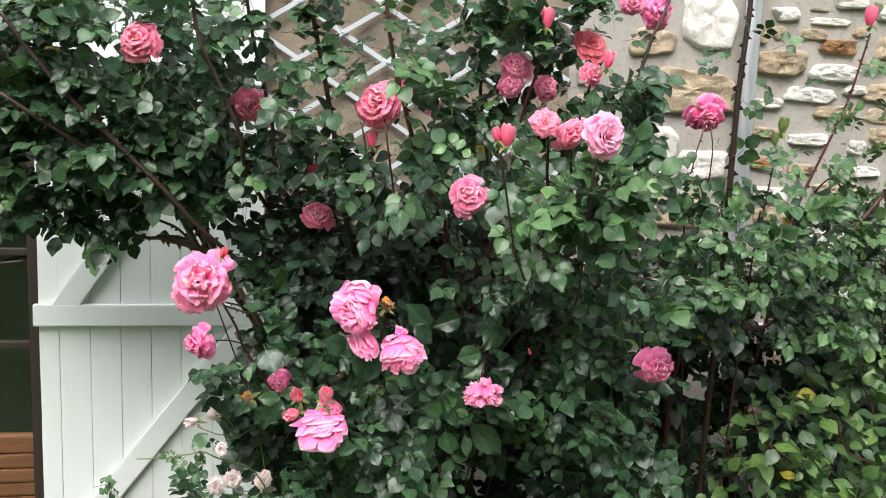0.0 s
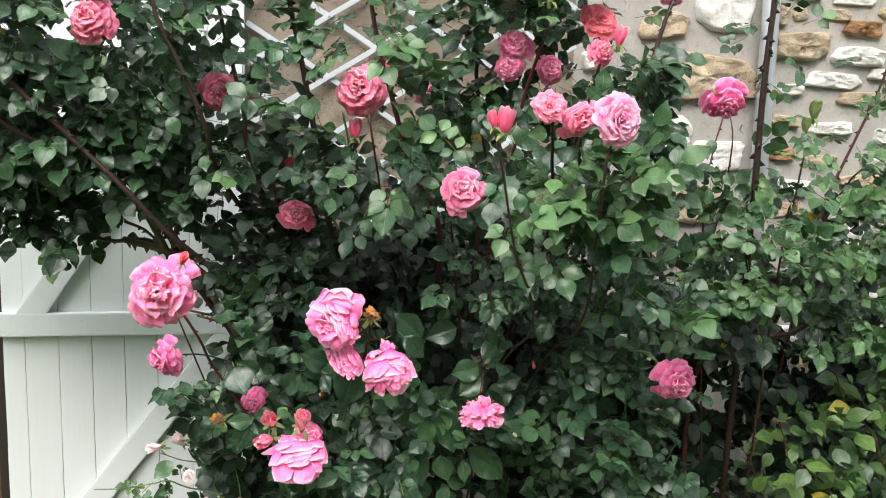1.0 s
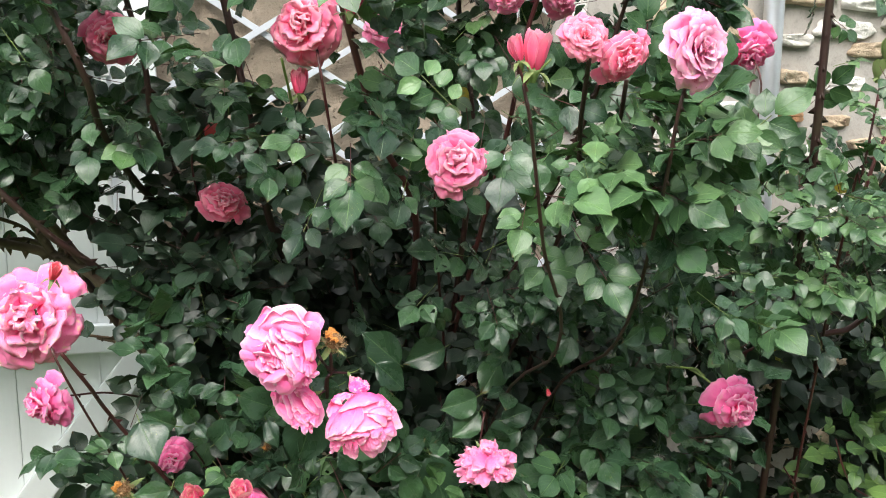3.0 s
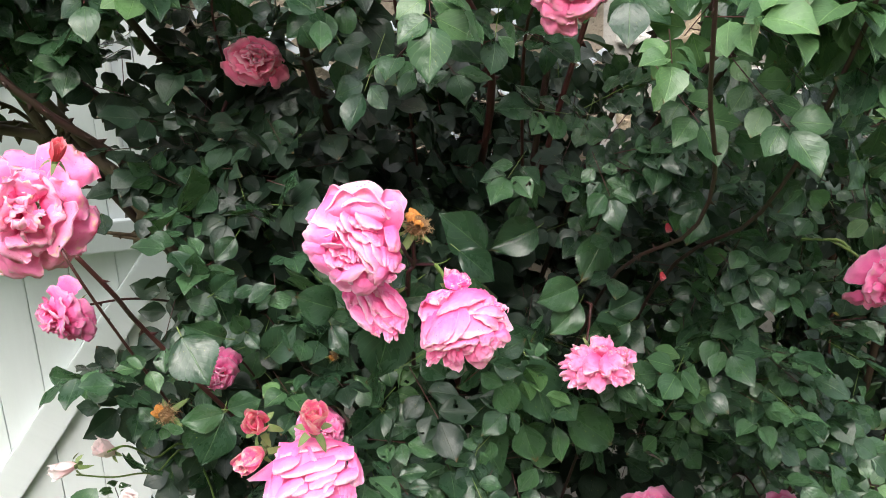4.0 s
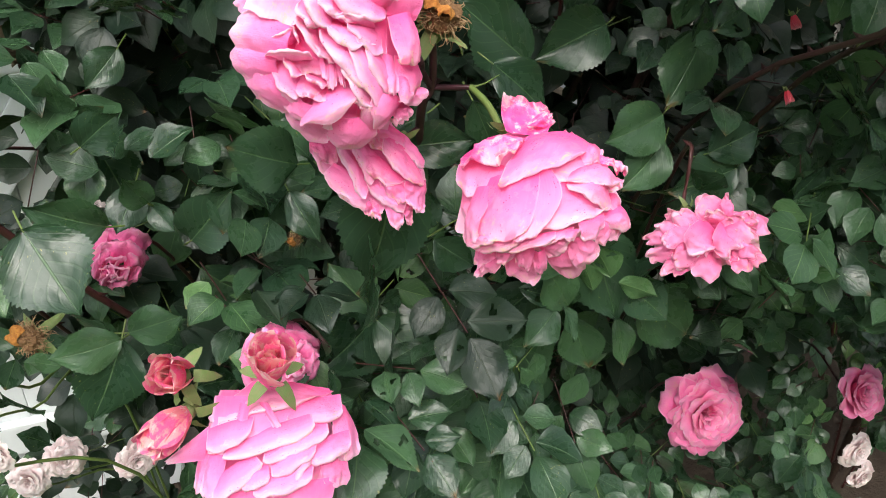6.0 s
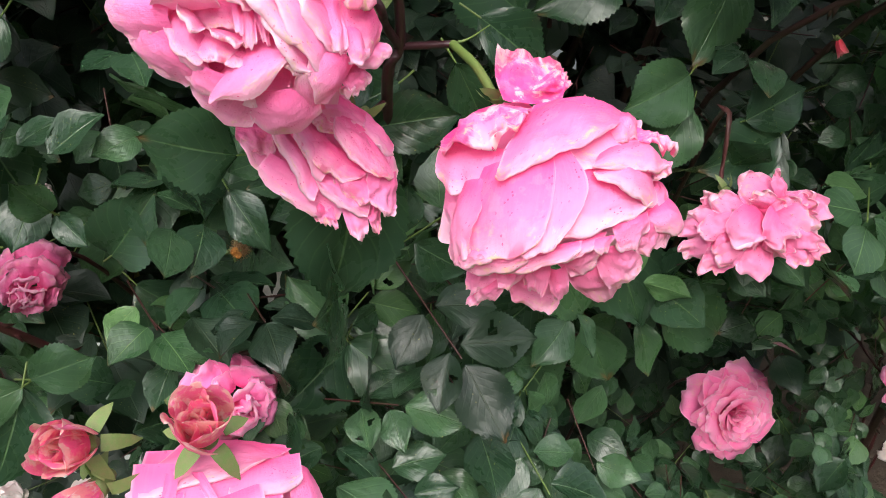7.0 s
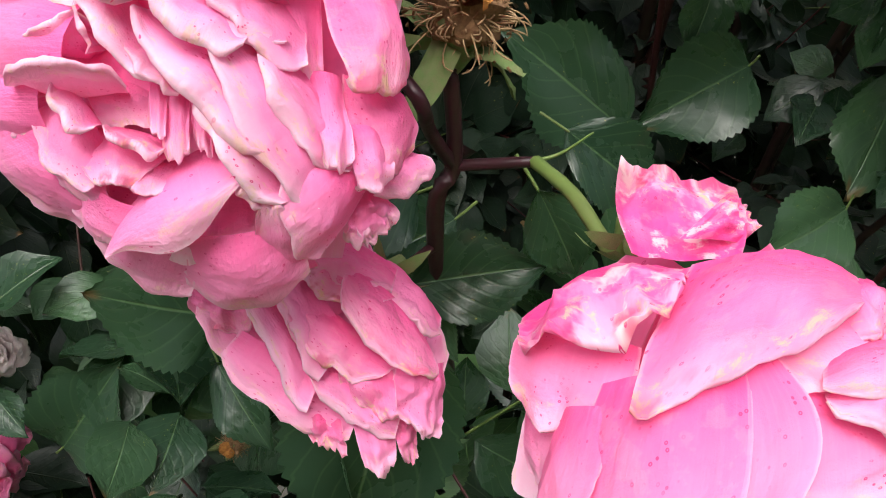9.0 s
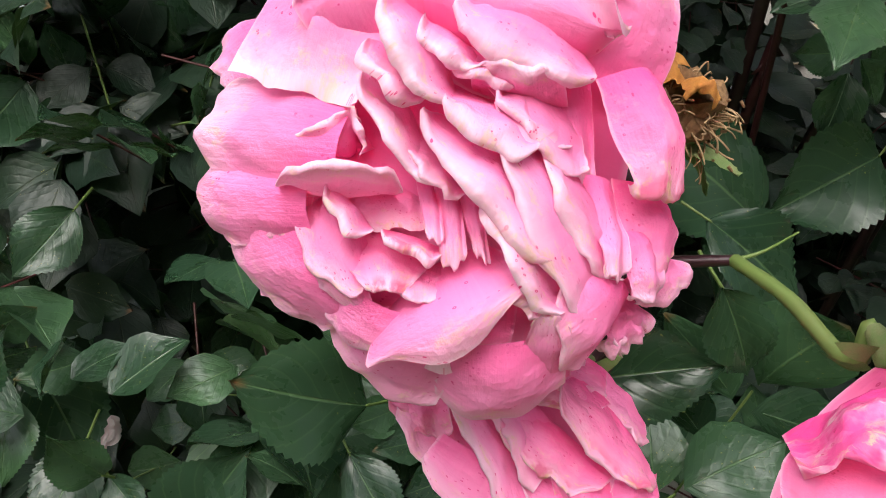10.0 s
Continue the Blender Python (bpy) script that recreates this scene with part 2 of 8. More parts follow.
def stone_material(name, color, second, pits=0.5, relief=0.006):
    """Weathered stone: broad stains, sandy grain, small dark pits."""
    m, nt, b = material(name)
    info = nt.nodes.new("ShaderNodeObjectInfo")
    shift = nt.nodes.new("ShaderNodeVectorMath")
    shift.operation = "ADD"
    nt.links.new(coords(nt), shift.inputs[0])
    nt.links.new(info.outputs["Location"], shift.inputs[1])
    vec = shift.outputs[0]
    big, mid, grain = noise_tex(nt, vec, 11.0, 4, 0.6), noise_tex(nt, vec, 42.0, 5, 0.7), noise_tex(nt, vec, 190.0, 4, 0.7)
    cell = node(nt, "TexVoronoi", {"Vector": vec, "Scale": 75.0})
    c = mix(nt, ramp(nt, big, 0.38, 0.64), color, second)
    c = mix(nt, ramp(nt, info.outputs["Random"], 0.0, 1.0, 0.0, 0.35), c, tuple(k * 0.72 for k in second))
    c = mix(nt, ramp(nt, mid, 0.52, 0.70, 0.0, 0.5), c, tuple(k * 0.55 for k in second))
    c = mix(nt, ramp(nt, grain, 0.50, 0.75, 0.0, 0.35), c, tuple(k * 0.6 for k in color))
    hole = math_node(nt, "MULTIPLY", ramp(nt, cell, 0.10, 0.28, 1.0, 0.0), ramp(nt, mid, 0.46, 0.60, 0.0, pits))
    c = mix(nt, hole, c, tuple(k * 0.22 for k in second))
    set_in(nt, b, color=c, rough=0.92, spec=0.25)
    h = math_node(nt, "ADD", math_node(nt, "MULTIPLY", mid, 1.6), math_node(nt, "SUBTRACT", math_node(nt, "MULTIPLY", grain, 0.45), hole))
    bump(nt, b, h, 0.8, relief)
    return m


MORTAR = stone_material("lime_mortar", (0.40, 0.38, 0.345), (0.345, 0.325, 0.295), 0.15, 0.003)
RENDER = stone_material("rough_render", (0.33, 0.275, 0.21), (0.25, 0.21, 0.16), 0.7, 0.006)
STONE_WHITE = stone_material("white_limestone", (0.80, 0.785, 0.74), (0.60, 0.58, 0.53), 0.4)
STONE_TAN = stone_material("tan_limestone", (0.43, 0.33, 0.225), (0.50, 0.42, 0.31), 0.9, 0.008)
STONE_BROWN = stone_material("brown_ironstone", (0.25, 0.125, 0.06), (0.36, 0.22, 0.12), 0.7)
HEDGE = plain_material("far_hedge", (0.030, 0.055, 0.020), 0.9, 6.0, 0.5, 0.05, second=(0.018, 0.035, 0.014))
LEAF_YELLOW = leaf_material("yellowed_rose_leaf", (0.42, 0.32, 0.03), (0.50, 0.40, 0.05), (0.36, 0.30, 0.04), 0.0, 0.45, 0.5)
GRASS = plain_material("lawn", (0.075, 0.14, 0.035), 0.9, 30.0, 0.4, 0.02, second=(0.06, 0.11, 0.03))
SOIL = plain_material("garden_soil", (0.07, 0.05, 0.035), 0.95, 40.0, 0.4, 0.02)
# near-black room walls: the lack of light indoors is put into their colour
ROOM_DIM = plain_material("room_dimness", (0.03, 0.03, 0.028), 0.9, 20.0, 0.1)
GLASS, _nt, _b = material("window_glass")
set_in(_nt, _b, color=(0.9, 0.93, 0.92), rough=0.02)
_b.inputs["Transmission Weight"].default_value, _b.inputs["IOR"].default_value = 1.0, 1.5

# ---- building helpers ----
WORLD_OF = {}


def mesh_of(name, verts, faces, mats, uvs=None, slots=None, smooth=True):
    me = bpy.data.meshes.new(name)
    me.from_pydata(np.asarray(verts, float).reshape(-1, 3).tolist(), [], [list(map(int, f)) for f in faces])
    for m in mats if isinstance(mats, (list, tuple)) else [mats]:
        me.materials.append(m)
    if uvs is not None:
        idx = np.empty(len(me.loops), np.int32)
        me.loops.foreach_get("vertex_index", idx)
        me.uv_layers.new(name="UVMap").data.foreach_set("uv", np.asarray(uvs, np.float32)[idx].ravel())
    if slots is not None:
        me.polygons.foreach_set("material_index", np.asarray(slots, np.int32))
    me.polygons.foreach_set("use_smooth", np.full(len(me.polygons), smooth))
    me.update()
    return me


def thing(name, place, label, category, group="", kind=""):
    ob = new(name)
    ob.empty_display_size = 0.1
    ob.location = place
    WORLD_OF[ob] = Matrix.Translation(place)
    return tagged(ob, label, category, group, kind)


def part(name, me, parent, m=None, label="", kind=""):
    """Links a mesh as one part under a thing or a part; m: its pose in the world."""
    ob = new(name, me)
    m = m or Matrix()
    ob.parent = parent
    ob.matrix_parent_inverse = WORLD_OF[parent].inverted()
    ob.matrix_basis = m
    WORLD_OF[ob] = m
    return tagged(ob, label, kind=kind)


def solid(name, me, label="", category="", kind="", m=None):
    ob = new(name, me)
    if m:
        ob.matrix_basis = m
    WORLD_OF[ob] = m or Matrix()
    return tagged(ob, label, category, kind=kind)


def box_bm(bm, lo, hi, bevel=0.0):
    lo, hi = Vector(lo), Vector(hi)
    r = bmesh.ops.create_cube(bm, size=1.0, matrix=Matrix.Translation((lo + hi) / 2) @ Matrix.Diagonal((*(hi - lo), 1)))
    if bevel:
        edges = list({e for v in r["verts"] for e in v.link_edges})
        bmesh.ops.bevel(bm, geom=edges, offset=bevel, segments=2, profile=0.7, affect="EDGES")
    return r["verts"]


def boxes(name, spans, mat, bevel=0.0):
    bm = bmesh.new()
    for lo, hi in spans:
        box_bm(bm, lo, hi, bevel)
    me = bpy.data.meshes.new(name)
    bm.to_mesh(me), bm.free()
    me.materials.append(mat)
    return me


def smooth_path(points, steps=6):
    pts = [Vector(p) for p in points]
    pts = [pts[0] * 2 - pts[1]] + pts + [pts[-1] * 2 - pts[-2]]
    out = []
    for i in range(1, len(pts) - 2):
        a, b, c, d = pts[i - 1:i + 3]
        for k in range(steps):
            t = k / steps
            out.append(0.5 * ((2 * b) + (c - a) * t + (2 * a - 5 * b + 4 * c - d) * t * t + (3 * b - a - 3 * c + d) * t ** 3))
    return out + [pts[-2]]


def tube(points, r0, r1, sides=7, thorns=0.0, seed=0, steps=6, knots=0.0):
    """Vertices and faces of a bent, tapered stem; thorns: how many a metre."""
    rng = random.Random(seed)
    path = smooth_path(points, steps) if steps > 1 else [Vector(p) for p in points]
    verts, faces, spikes = [], [], []
    up = Vector((0.31, 0.2, 0.93))
    length = 0.0
    n = len(path)
    for i, p in enumerate(path):
        d = (path[min(i + 1, n - 1)] - path[max(i - 1, 0)]).normalized()
        x = d.cross(up).normalized()
        y = d.cross(x)
        r = r0 + (r1 - r0) * i / (n - 1)
        r *= 1 + knots * rng.uniform(-1, 1)
        for k in range(sides):
            a = 2 * math.pi * k / sides
            verts.append(p + (x * math.cos(a) + y * math.sin(a)) * r)
        if i:
            step = (p - path[i - 1]).length
            for k in range(sides):
                faces.append(((i - 1) * sides + k, (i - 1) * sides + (k + 1) % sides, i * sides + (k + 1) % sides, i * sides + k))
            count = int(thorns * step + rng.random())
            for _ in range(count):
                a = rng.uniform(0, 2 * math.pi)
                o = x * math.cos(a) + y * math.sin(a)
                q = path[i - 1].lerp(p, rng.random())
                s = r * rng.uniform(0.6, 1.0) + 0.0034
                side = d.cross(o)
                foot = q + o * r * 0.8
                spikes.append([foot + d * s * 0.75, foot - d * s * 0.75, foot + side * s * 0.25, foot - side * s * 0.25, q + o * (r + s * 1.15) - d * s * 0.55])
    base = len(verts)
    verts.append(path[-1] + (path[-1] - path[-2]).normalized() * r1)
    faces += [((n - 1) * sides + k, (n - 1) * sides + (k + 1) % sides, base) for k in range(sides)]
    for five in spikes:
        base = len(verts)
        verts += five
        faces += [(base, base + 2, base + 4), (base + 2, base + 1, base + 4), (base + 1, base + 3, base + 4), (base + 3, base, base + 4)]
    return [tuple(v) for v in verts], faces


def stem(parent, points, r0, r1, mat=None, thorns=40.0, name="cane", label="", seed=0, sides=7, knots=0.05):
    v, f = tube(points, r0, r1, sides, thorns, seed or int(abs(points[0][0]) * 977 + abs(points[-1][2]) * 331), knots=knots)
    return part(name, mesh_of(name, v, f, mat or CANE), parent, None, label)

# ---- the ground, the house wall and its opening ----
def sheet(name, x0, x1, y0, y1, z, cell, rough, mat, seed=0.0):
    nx, ny = max(2, int((x1 - x0) / cell)), max(2, int((y1 - y0) / cell))
    verts = [(x0 + (x1 - x0) * i / nx, y0 + (y1 - y0) * j / ny, 0) for j in range(ny + 1) for i in range(nx + 1)]
    verts = [(x, y, z + rough * noise.noise(Vector((x * 1.7, y * 1.7, seed)))) for x, y, _ in verts]
    faces = [(j * (nx + 1) + i, j * (nx + 1) + i + 1, (j + 1) * (nx + 1) + i + 1, (j + 1) * (nx + 1) + i) for j in range(ny) for i in range(nx)]
    return mesh_of(name, verts, faces, mat)


solid("ground", sheet("ground", -120, 120, -140, 40, -0.30, 4.0, 0.03, GRASS), "mown green lawn in front of the house", "ground", "structure")
solid("flower_bed", sheet("flower_bed", -0.8, 3.6, 1.7, 3.04, -0.26, 0.1, 0.03, SOIL, 5), "dark bare soil bed along the wall", "flower bed", "structure")
_hv, _hf = [], []      # unseen hedge behind the way, doubled in height to block low sky light
for j in range(13):
    for i in range(121):
        x, z = -60 + i, -0.35 + 0.5 * j
        k = noise.fractal(Vector((x * 0.23, z * 0.4, 2.0)), 0.8, 2.1, 5)
        _hv.append((x, -11 - 0.02 * x * x + 1.6 * k - 0.12 * z * z, 2.1 * z * (1 + (0.25 * noise.noise(Vector((x * 0.31, 0, 7))) if j > 6 else 0))))
_hf = [(j * 121 + i, j * 121 + i + 1, (j + 1) * 121 + i + 1, (j + 1) * 121 + i) for j in range(12) for i in range(120)]
solid("backdrop", mesh_of("backdrop", _hv, _hf, HEDGE), "unseen dark green hedge across the lawn, raised to block low light", "hedge", "structure")
WALL_Y = 3.05
solid("wall_south", boxes("wall_south", [((-0.84, WALL_Y, -0.5), (7, WALL_Y + 0.4, 4.2)), ((-7, WALL_Y, -0.5), (-1.93, WALL_Y + 0.4, 4.2)),
                                          ((-1.93, WALL_Y, 2.15), (-0.84, WALL_Y + 0.4, 4.2)), ((-1.93, WALL_Y, -0.5), (-0.84, WALL_Y + 0.4, -0.24))], MORTAR),
      "old rubble stone house wall in beige lime mortar", "wall", "structure")
wall = bpy.data.objects["wall_south"]
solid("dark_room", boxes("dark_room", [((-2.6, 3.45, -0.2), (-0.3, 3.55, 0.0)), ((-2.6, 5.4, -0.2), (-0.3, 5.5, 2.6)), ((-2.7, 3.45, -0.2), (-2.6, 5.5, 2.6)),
                                       ((-0.3, 3.45, -0.2), (-0.2, 5.5, 2.6)), ((-2.7, 3.45, 2.5), (-0.2, 5.5, 2.6)), ((-2.6, 3.55, -0.2), (-0.3, 5.4, -0.05))], ROOM_DIM),
      "room coloured near-black as if unlit, behind the glazed door", "room", "structure")
# coarse plaster behind the trellis
_w, _h = 95, 110
_v = []
for j in range(_h + 1):
    for i in range(_w + 1):
        x, z = -0.2 + 1.15 * i / _w, 0.3 + 2.1 * j / _h
        k = noise.fractal(Vector((x * 9, z * 9, 3.0)), 0.9, 2.2, 5)
        edge = min(1.0, min(i, _w - i) / 4)
        _v.append((x, WALL_Y - 0.004 - edge * (0.012 + 0.010 * k), z))
_f = [(j * (_w + 1) + i, j * (_w + 1) + i + 1, (j + 1) * (_w + 1) + i + 1, (j + 1) * (_w + 1) + i) for j in range(_h) for i in range(_w)]
solid("wall_render", mesh_of("wall_render", _v, _f, RENDER), "coarse sandy beige render behind the trellis", "render", "structure")


# ---- glazed door with slatted lower panel, left of the shutter ----
def glazed_door():
    d = thing("door_1", (-1.4, 3.12, -0.24), "glazed wooden door with dark panes and brown slatted base", "door", kind="structure")
    part("door_frame", boxes("door_frame", [((-0.90, 3.07, -0.24), (-0.842, 3.16, 2.14)), ((-1.93, 3.07, -0.24), (-1.87, 3.16, 2.14)), ((-1.87, 3.07, 2.08), (-0.90, 3.16, 2.14))], OAK_DARK, 0.004), d)
    part("rail", boxes("rail", [((-1.87, 3.10, 0.275), (-0.90, 3.15, 0.335))], OAK, 0.006), d, label="weathered brown lower rail")
    for z in (0.66, 0.985, 1.32, 1.66):
        part("glazing_bar", boxes("glazing_bar", [((-1.87, 3.105, z - 0.011), (-0.90, 3.145, z + 0.011))], OAK_DARK, 0.003), d)
    pane = part("pane", boxes("pane", [((-1.875, 3.122, 0.33), (-0.895, 3.128, 2.085))], GLASS), d, label="dark reflecting glass")
    pane.visible_shadow = False
    for k in range(10):
        z = -0.235 + 0.051 * k
        part("slat", boxes("slat", [((-1.87, 3.085 + 0.004 * (k % 2), z), (-0.90, 3.14, z + 0.047))], OAK, 0.008), d, label="varnished reddish-brown slat")
    v, f = tube([(-1.0, 3.07, 0.945), (-0.97, 3.06, 0.955), (-0.915, 3.065, 0.96)], 0.006, 0.005, 6, steps=3)
    part("latch", mesh_of("latch", v, f, OAK_DARK), d, label="dark iron window latch")


glazed_door()


# ---- white plank shutter, folded open against the wall ----
def shutter():
    s = thing("shutter", (-0.48, 2.98, -0.24), "white-painted plank shutter with Z braces, folded open", "shutter")
    rng = random.Random(4)
    x, y0, y1 = -0.840, 2.968, 2.998
    widths = [0.063, 0.098, 0.097, 0.098, 0.097, 0.103, 0.100, 0.070]
    for k, w in enumerate(widths):
        bm = bmesh.new()
        gap = 0.0003 if k != 3 else 0.0010
        box_bm(bm, (x + gap, y0 + rng.uniform(-0.001, 0.001), -0.24), (x + w - gap, y1, 2.12), 0.003)
        bmesh.ops.subdivide_edges(bm, edges=[e for e in bm.edges if abs(e.verts[0].co.z - e.verts[1].co.z) > 1], cuts=26)
        for v in bm.verts:
            v.co.x += 0.0011 * noise.noise(Vector((v.co.x * 3 + k, 0, v.co.z * 5))) + 0.0006 * noise.noise(Vector((k, 1, v.co.z * 31)))
        me = bpy.data.meshes.new("plank")
        bm.to_mesh(me), bm.free()
        me.materials.append(PAINT)
        part("plank", me, s)
        x += w
    part("backing", boxes("backing", [((-0.83, y1 + 0.001, -0.22), (x - 0.01, y1 + 0.006, 2.1))], JOINT), s, label="shadowed gaps between planks")
    for z in (0.801, 1.605):
        part("batten", boxes("batten", [((-0.850, 2.938, z - 0.036), (x - 0.005, 2.967, z + 0.036))], PAINT, 0.005), s)
    def brace(x0, z0, x1, z1):
        a, b = Vector((x0, 2.9525, z0)), Vector((x1, 2.9525, z1))
        ang = math.atan2(b.z - a.z, b.x - a.x)
        me = boxes("brace", [((-(b - a).length / 2, -0.0135, -0.037), ((b - a).length / 2, 0.0135, 0.037))], PAINT, 0.005)
        part("brace", me, s, Matrix.Translation((a + b) / 2) @ Matrix.Rotation(-ang, 4, "Y"))
    brace(-0.745, 0.025, -0.140, 0.800)
    part("batten", boxes("batten", [((-0.850, 2.938, -0.036), (x - 0.005, 2.967, 0.036))], PAINT, 0.005), s)
    brace(-0.785, 0.782, -0.23, 1.60)
    v, f = tube([(-0.235, 2.955, 1.0), (-0.235, 2.955, 1.5), (-0.233, 2.955, 2.1)], 0.007, 0.007, 8, steps=2)
    part("bolt_rod", mesh_of("bolt_rod", v, f, IRON), s, label="off-white iron locking rod")
    for z in (1.12, 1.46, 1.70, 1.775, 2.0):
        part("rod_bracket", boxes("rod_bracket", [((-0.249, 2.945, z - 0.006), (-0.221, 2.968, z + 0.006))], IRON, 0.002), s)
    for x, z in ((-0.83, 0.785), (-0.60, 0.815), (-0.4, 0.79), (-0.83, 1.6), (-0.6, 1.61)):
        bm = bmesh.new()
        bmesh.ops.create_uvsphere(bm, u_segments=8, v_segments=5, radius=0.0035, matrix=Matrix.Translation((x, 2.938, z)) @ Matrix.Diagonal((1, 0.4, 1, 1)))
        me = bpy.data.meshes.new("nail_head")
        bm.to_mesh(me), bm.free()
        me.materials.append(IRON)
        part("nail_head", me, s)


shutter()


# ---- white lattice trellis ----
def trellis():
    t = thing("trellis", (0.42, 3.01, 0.5), "white plastic diamond lattice trellis fixed to the wall", "trellis")
    ang, gap = radians(32), 0.186
    x0, x1, z0, z1 = -0.10, 0.93, 0.46, 2.2
    slope = math.tan(ang)
    for sgn, y in ((1, 3.002), (-1, 3.012)):
        for k in range(-6, 20):
            c = 0.365 + k * gap
            zs = [(x, c + sgn * slope * (x - 0.29)) for x in np.linspace(x0, x1, 60)]
            zs = [q for q in zs if z0 <= q[1] <= z1]
            if len(zs) < 4:
                continue
            a, b = Vector((zs[0][0], y, zs[0][1])), Vector((zs[-1][0], y, zs[-1][1]))
            n = (b - a).length / 2 + 0.012
            me = boxes("slat", [((-n, -0.0035, -0.008), (n, 0.0035, 0.008))], PLASTIC, 0.0015)
            part("slat", me, t, Matrix.Translation((a + b) / 2) @ Matrix.Rotation(-math.atan2(b.z - a.z, b.x - a.x), 4, "Y"))
    bm = bmesh.new()
    bmesh.ops.create_uvsphere(bm, u_segments=8, v_segments=5, radius=0.004)
    me = bpy.data.meshes.new("rivet")
    bm.to_mesh(me), bm.free()
    me.materials.append(ZINC)
    step = gap / 2 / slope
    for i in range(-4, 6):
        for j in range(-6, 26):
            x, z = 0.29 + i * step, 0.365 + (j * gap + (i % 2) * gap) / 2 + 0
            if (i + j) % 2 == 0 and x0 < x < x1 and z0 < z < z1 and (i * 7 + j * 3) % 4:
                part("rivet", me, t, Matrix.Translation((x, 2.9975, 0.365 + gap * 0.5 * j)) @ Matrix.Diagonal((1, 0.4, 1, 1)))


trellis()


# ---- downpipe ----
def downpipe():
    d = thing("downpipe", (1.61, 2.99, -0.27), "galvanised steel rainwater downpipe on the wall", "downpipe")
    v, f = tube([(1.61, 2.985, -0.26), (1.61, 2.985, 2.0), (1.61, 2.985, 4.1)], 0.029, 0.029, 20, steps=2)
    part("pipe", mesh_of("pipe", v, f, ZINC), d)
    for z in (0.7, 2.08, 3.4):
        v, f = tube([(1.61, 2.985, z - 0.012), (1.61, 2.985, z + 0.012)], 0.0315, 0.0315, 20, steps=1)
        clip = part("bracket", mesh_of("bracket", v, f, ZINC), d)
        part("wall_pin", boxes("wall_pin", [((1.60, 3.01, z - 0.008), (1.62, 3.06, z + 0.008))], ZINC), clip)


downpipe()

# ---- leaves ----
def leaf_shape(nv, nu, seed, wide=0.40, fold=0.16, curl=0.18, teeth=0, wave=0.02, tip=0.97):
    """A leaflet of length 1 from the origin along +y, facing +z: vertices, faces, UVs."""
    rng = random.Random(seed)
    ph, bend, dome = rng.uniform(0, 6), rng.uniform(-0.08, 0.08), rng.uniform(-0.1, 0.75)
    verts, uvs = [], []
    for j in range(nv + 1):
        v = j / nv
        w = wide * math.sin(math.pi * v ** (tip * 0.98)) ** (0.72 + 0.42 * v) * (1.0 - 0.10 * v) + 0.003
        for i in range(nu + 1):
            u = -1 + 2 * i / nu
            e = w
            if teeth and abs(u) > 0.99 and 0.06 < v < 0.97:
                e = w * (1.0 + ((0.045 if j % 2 else -0.02) if teeth == 1 else (0.03 if j % 2 else -0.015)))
            x = u * e
            z = fold * abs(x) - dome * x * x - curl * v * v + wave * math.sin(ph + 9 * v) * abs(u) ** 2
            if teeth == 1:
                z += 0.0035 * math.sin(34 * (v - 0.32 * abs(u))) * min(1.0, 3 * abs(u)) * (1 - abs(u) ** 4)
            y = v + (0.012 if teeth and j % 2 and abs(u) > 0.99 else 0)
            verts.append((x + bend * v * v, y, z))
            uvs.append((0.5 + u * 0.5, v))
    faces = [(j * (nu + 1) + i, j * (nu + 1) + i + 1, (j + 1) * (nu + 1) + i + 1, (j + 1) * (nu + 1) + i) for j in range(nv) for i in range(nu)]
    return np.array(verts), faces, np.array(uvs)


ROUGH_LEAVES = [leaf_shape(10, 2, k, 0.38 + 0.02 * (k % 3), 0.22 + 0.11 * (k % 4), 0.05 + 0.12 * (k % 3), 2, 0.04) for k in range(8)]
FINE_LEAVES = [leaf_shape(40, 8, k + 20, 0.37 + 0.022 * (k % 3), 0.20 + 0.10 * (k % 4), 0.06 + 0.10 * (k % 3), 1, 0.05) for k in range(8)]
for _k, _gone in ((6, ((14, 2), (15, 2), (16, 2), (17, 2), (15, 1), (16, 1), (18, 2), (25, 5), (26, 5), (27, 5), (28, 5), (26, 6), (27, 6))), (7, ((9, 5), (10, 5), (11, 5), (12, 5), (10, 6), (11, 6), (12, 6), (13, 6), (20, 1), (21, 1), (22, 1), (23, 1), (24, 1), (21, 2), (22, 2), (31, 4), (32, 4), (33, 4)))):
    _v, _f, _u = FINE_LEAVES[_k]      # two leaves eaten by insects
    FINE_LEAVES[_k] = (_v, [q for n, q in enumerate(_f) if (n // 8, n % 8) not in _gone], _u)
SHRUB_LEAVES = [leaf_shape(6, 4, k + 50, 0.33 + 0.03 * (k % 2), 0.2 + 0.1 * (k % 3), 0.1 + 0.1 * (k % 3), 0, 0.04, 0.8) for k in range(5)]
LEAF_MESHES = {}


def leaf_mesh(k, mat):
    if (k, mat.name) not in LEAF_MESHES:
        v, f, uv = FINE_LEAVES[k]
        LEAF_MESHES[k, mat.name] = mesh_of("leaf", v, f, mat, uv)
    return LEAF_MESHES[k, mat.name]


def leaf_pose(p, along, face, size):
    y = Vector(along).normalized()
    z = Vector(face)
    z = (z - y * z.dot(y)).normalized()
    x = y.cross(z)
    m = Matrix((x, y, z)).transposed().to_4x4()
    return Matrix.Translation(p) @ m @ Matrix.Diagonal((size, size, size, 1))


CLEAR = []      # where a bloom is seen free of leaves: centre, radius
HOLLOWS = []    # deep gaps in the leaves: middle, radius
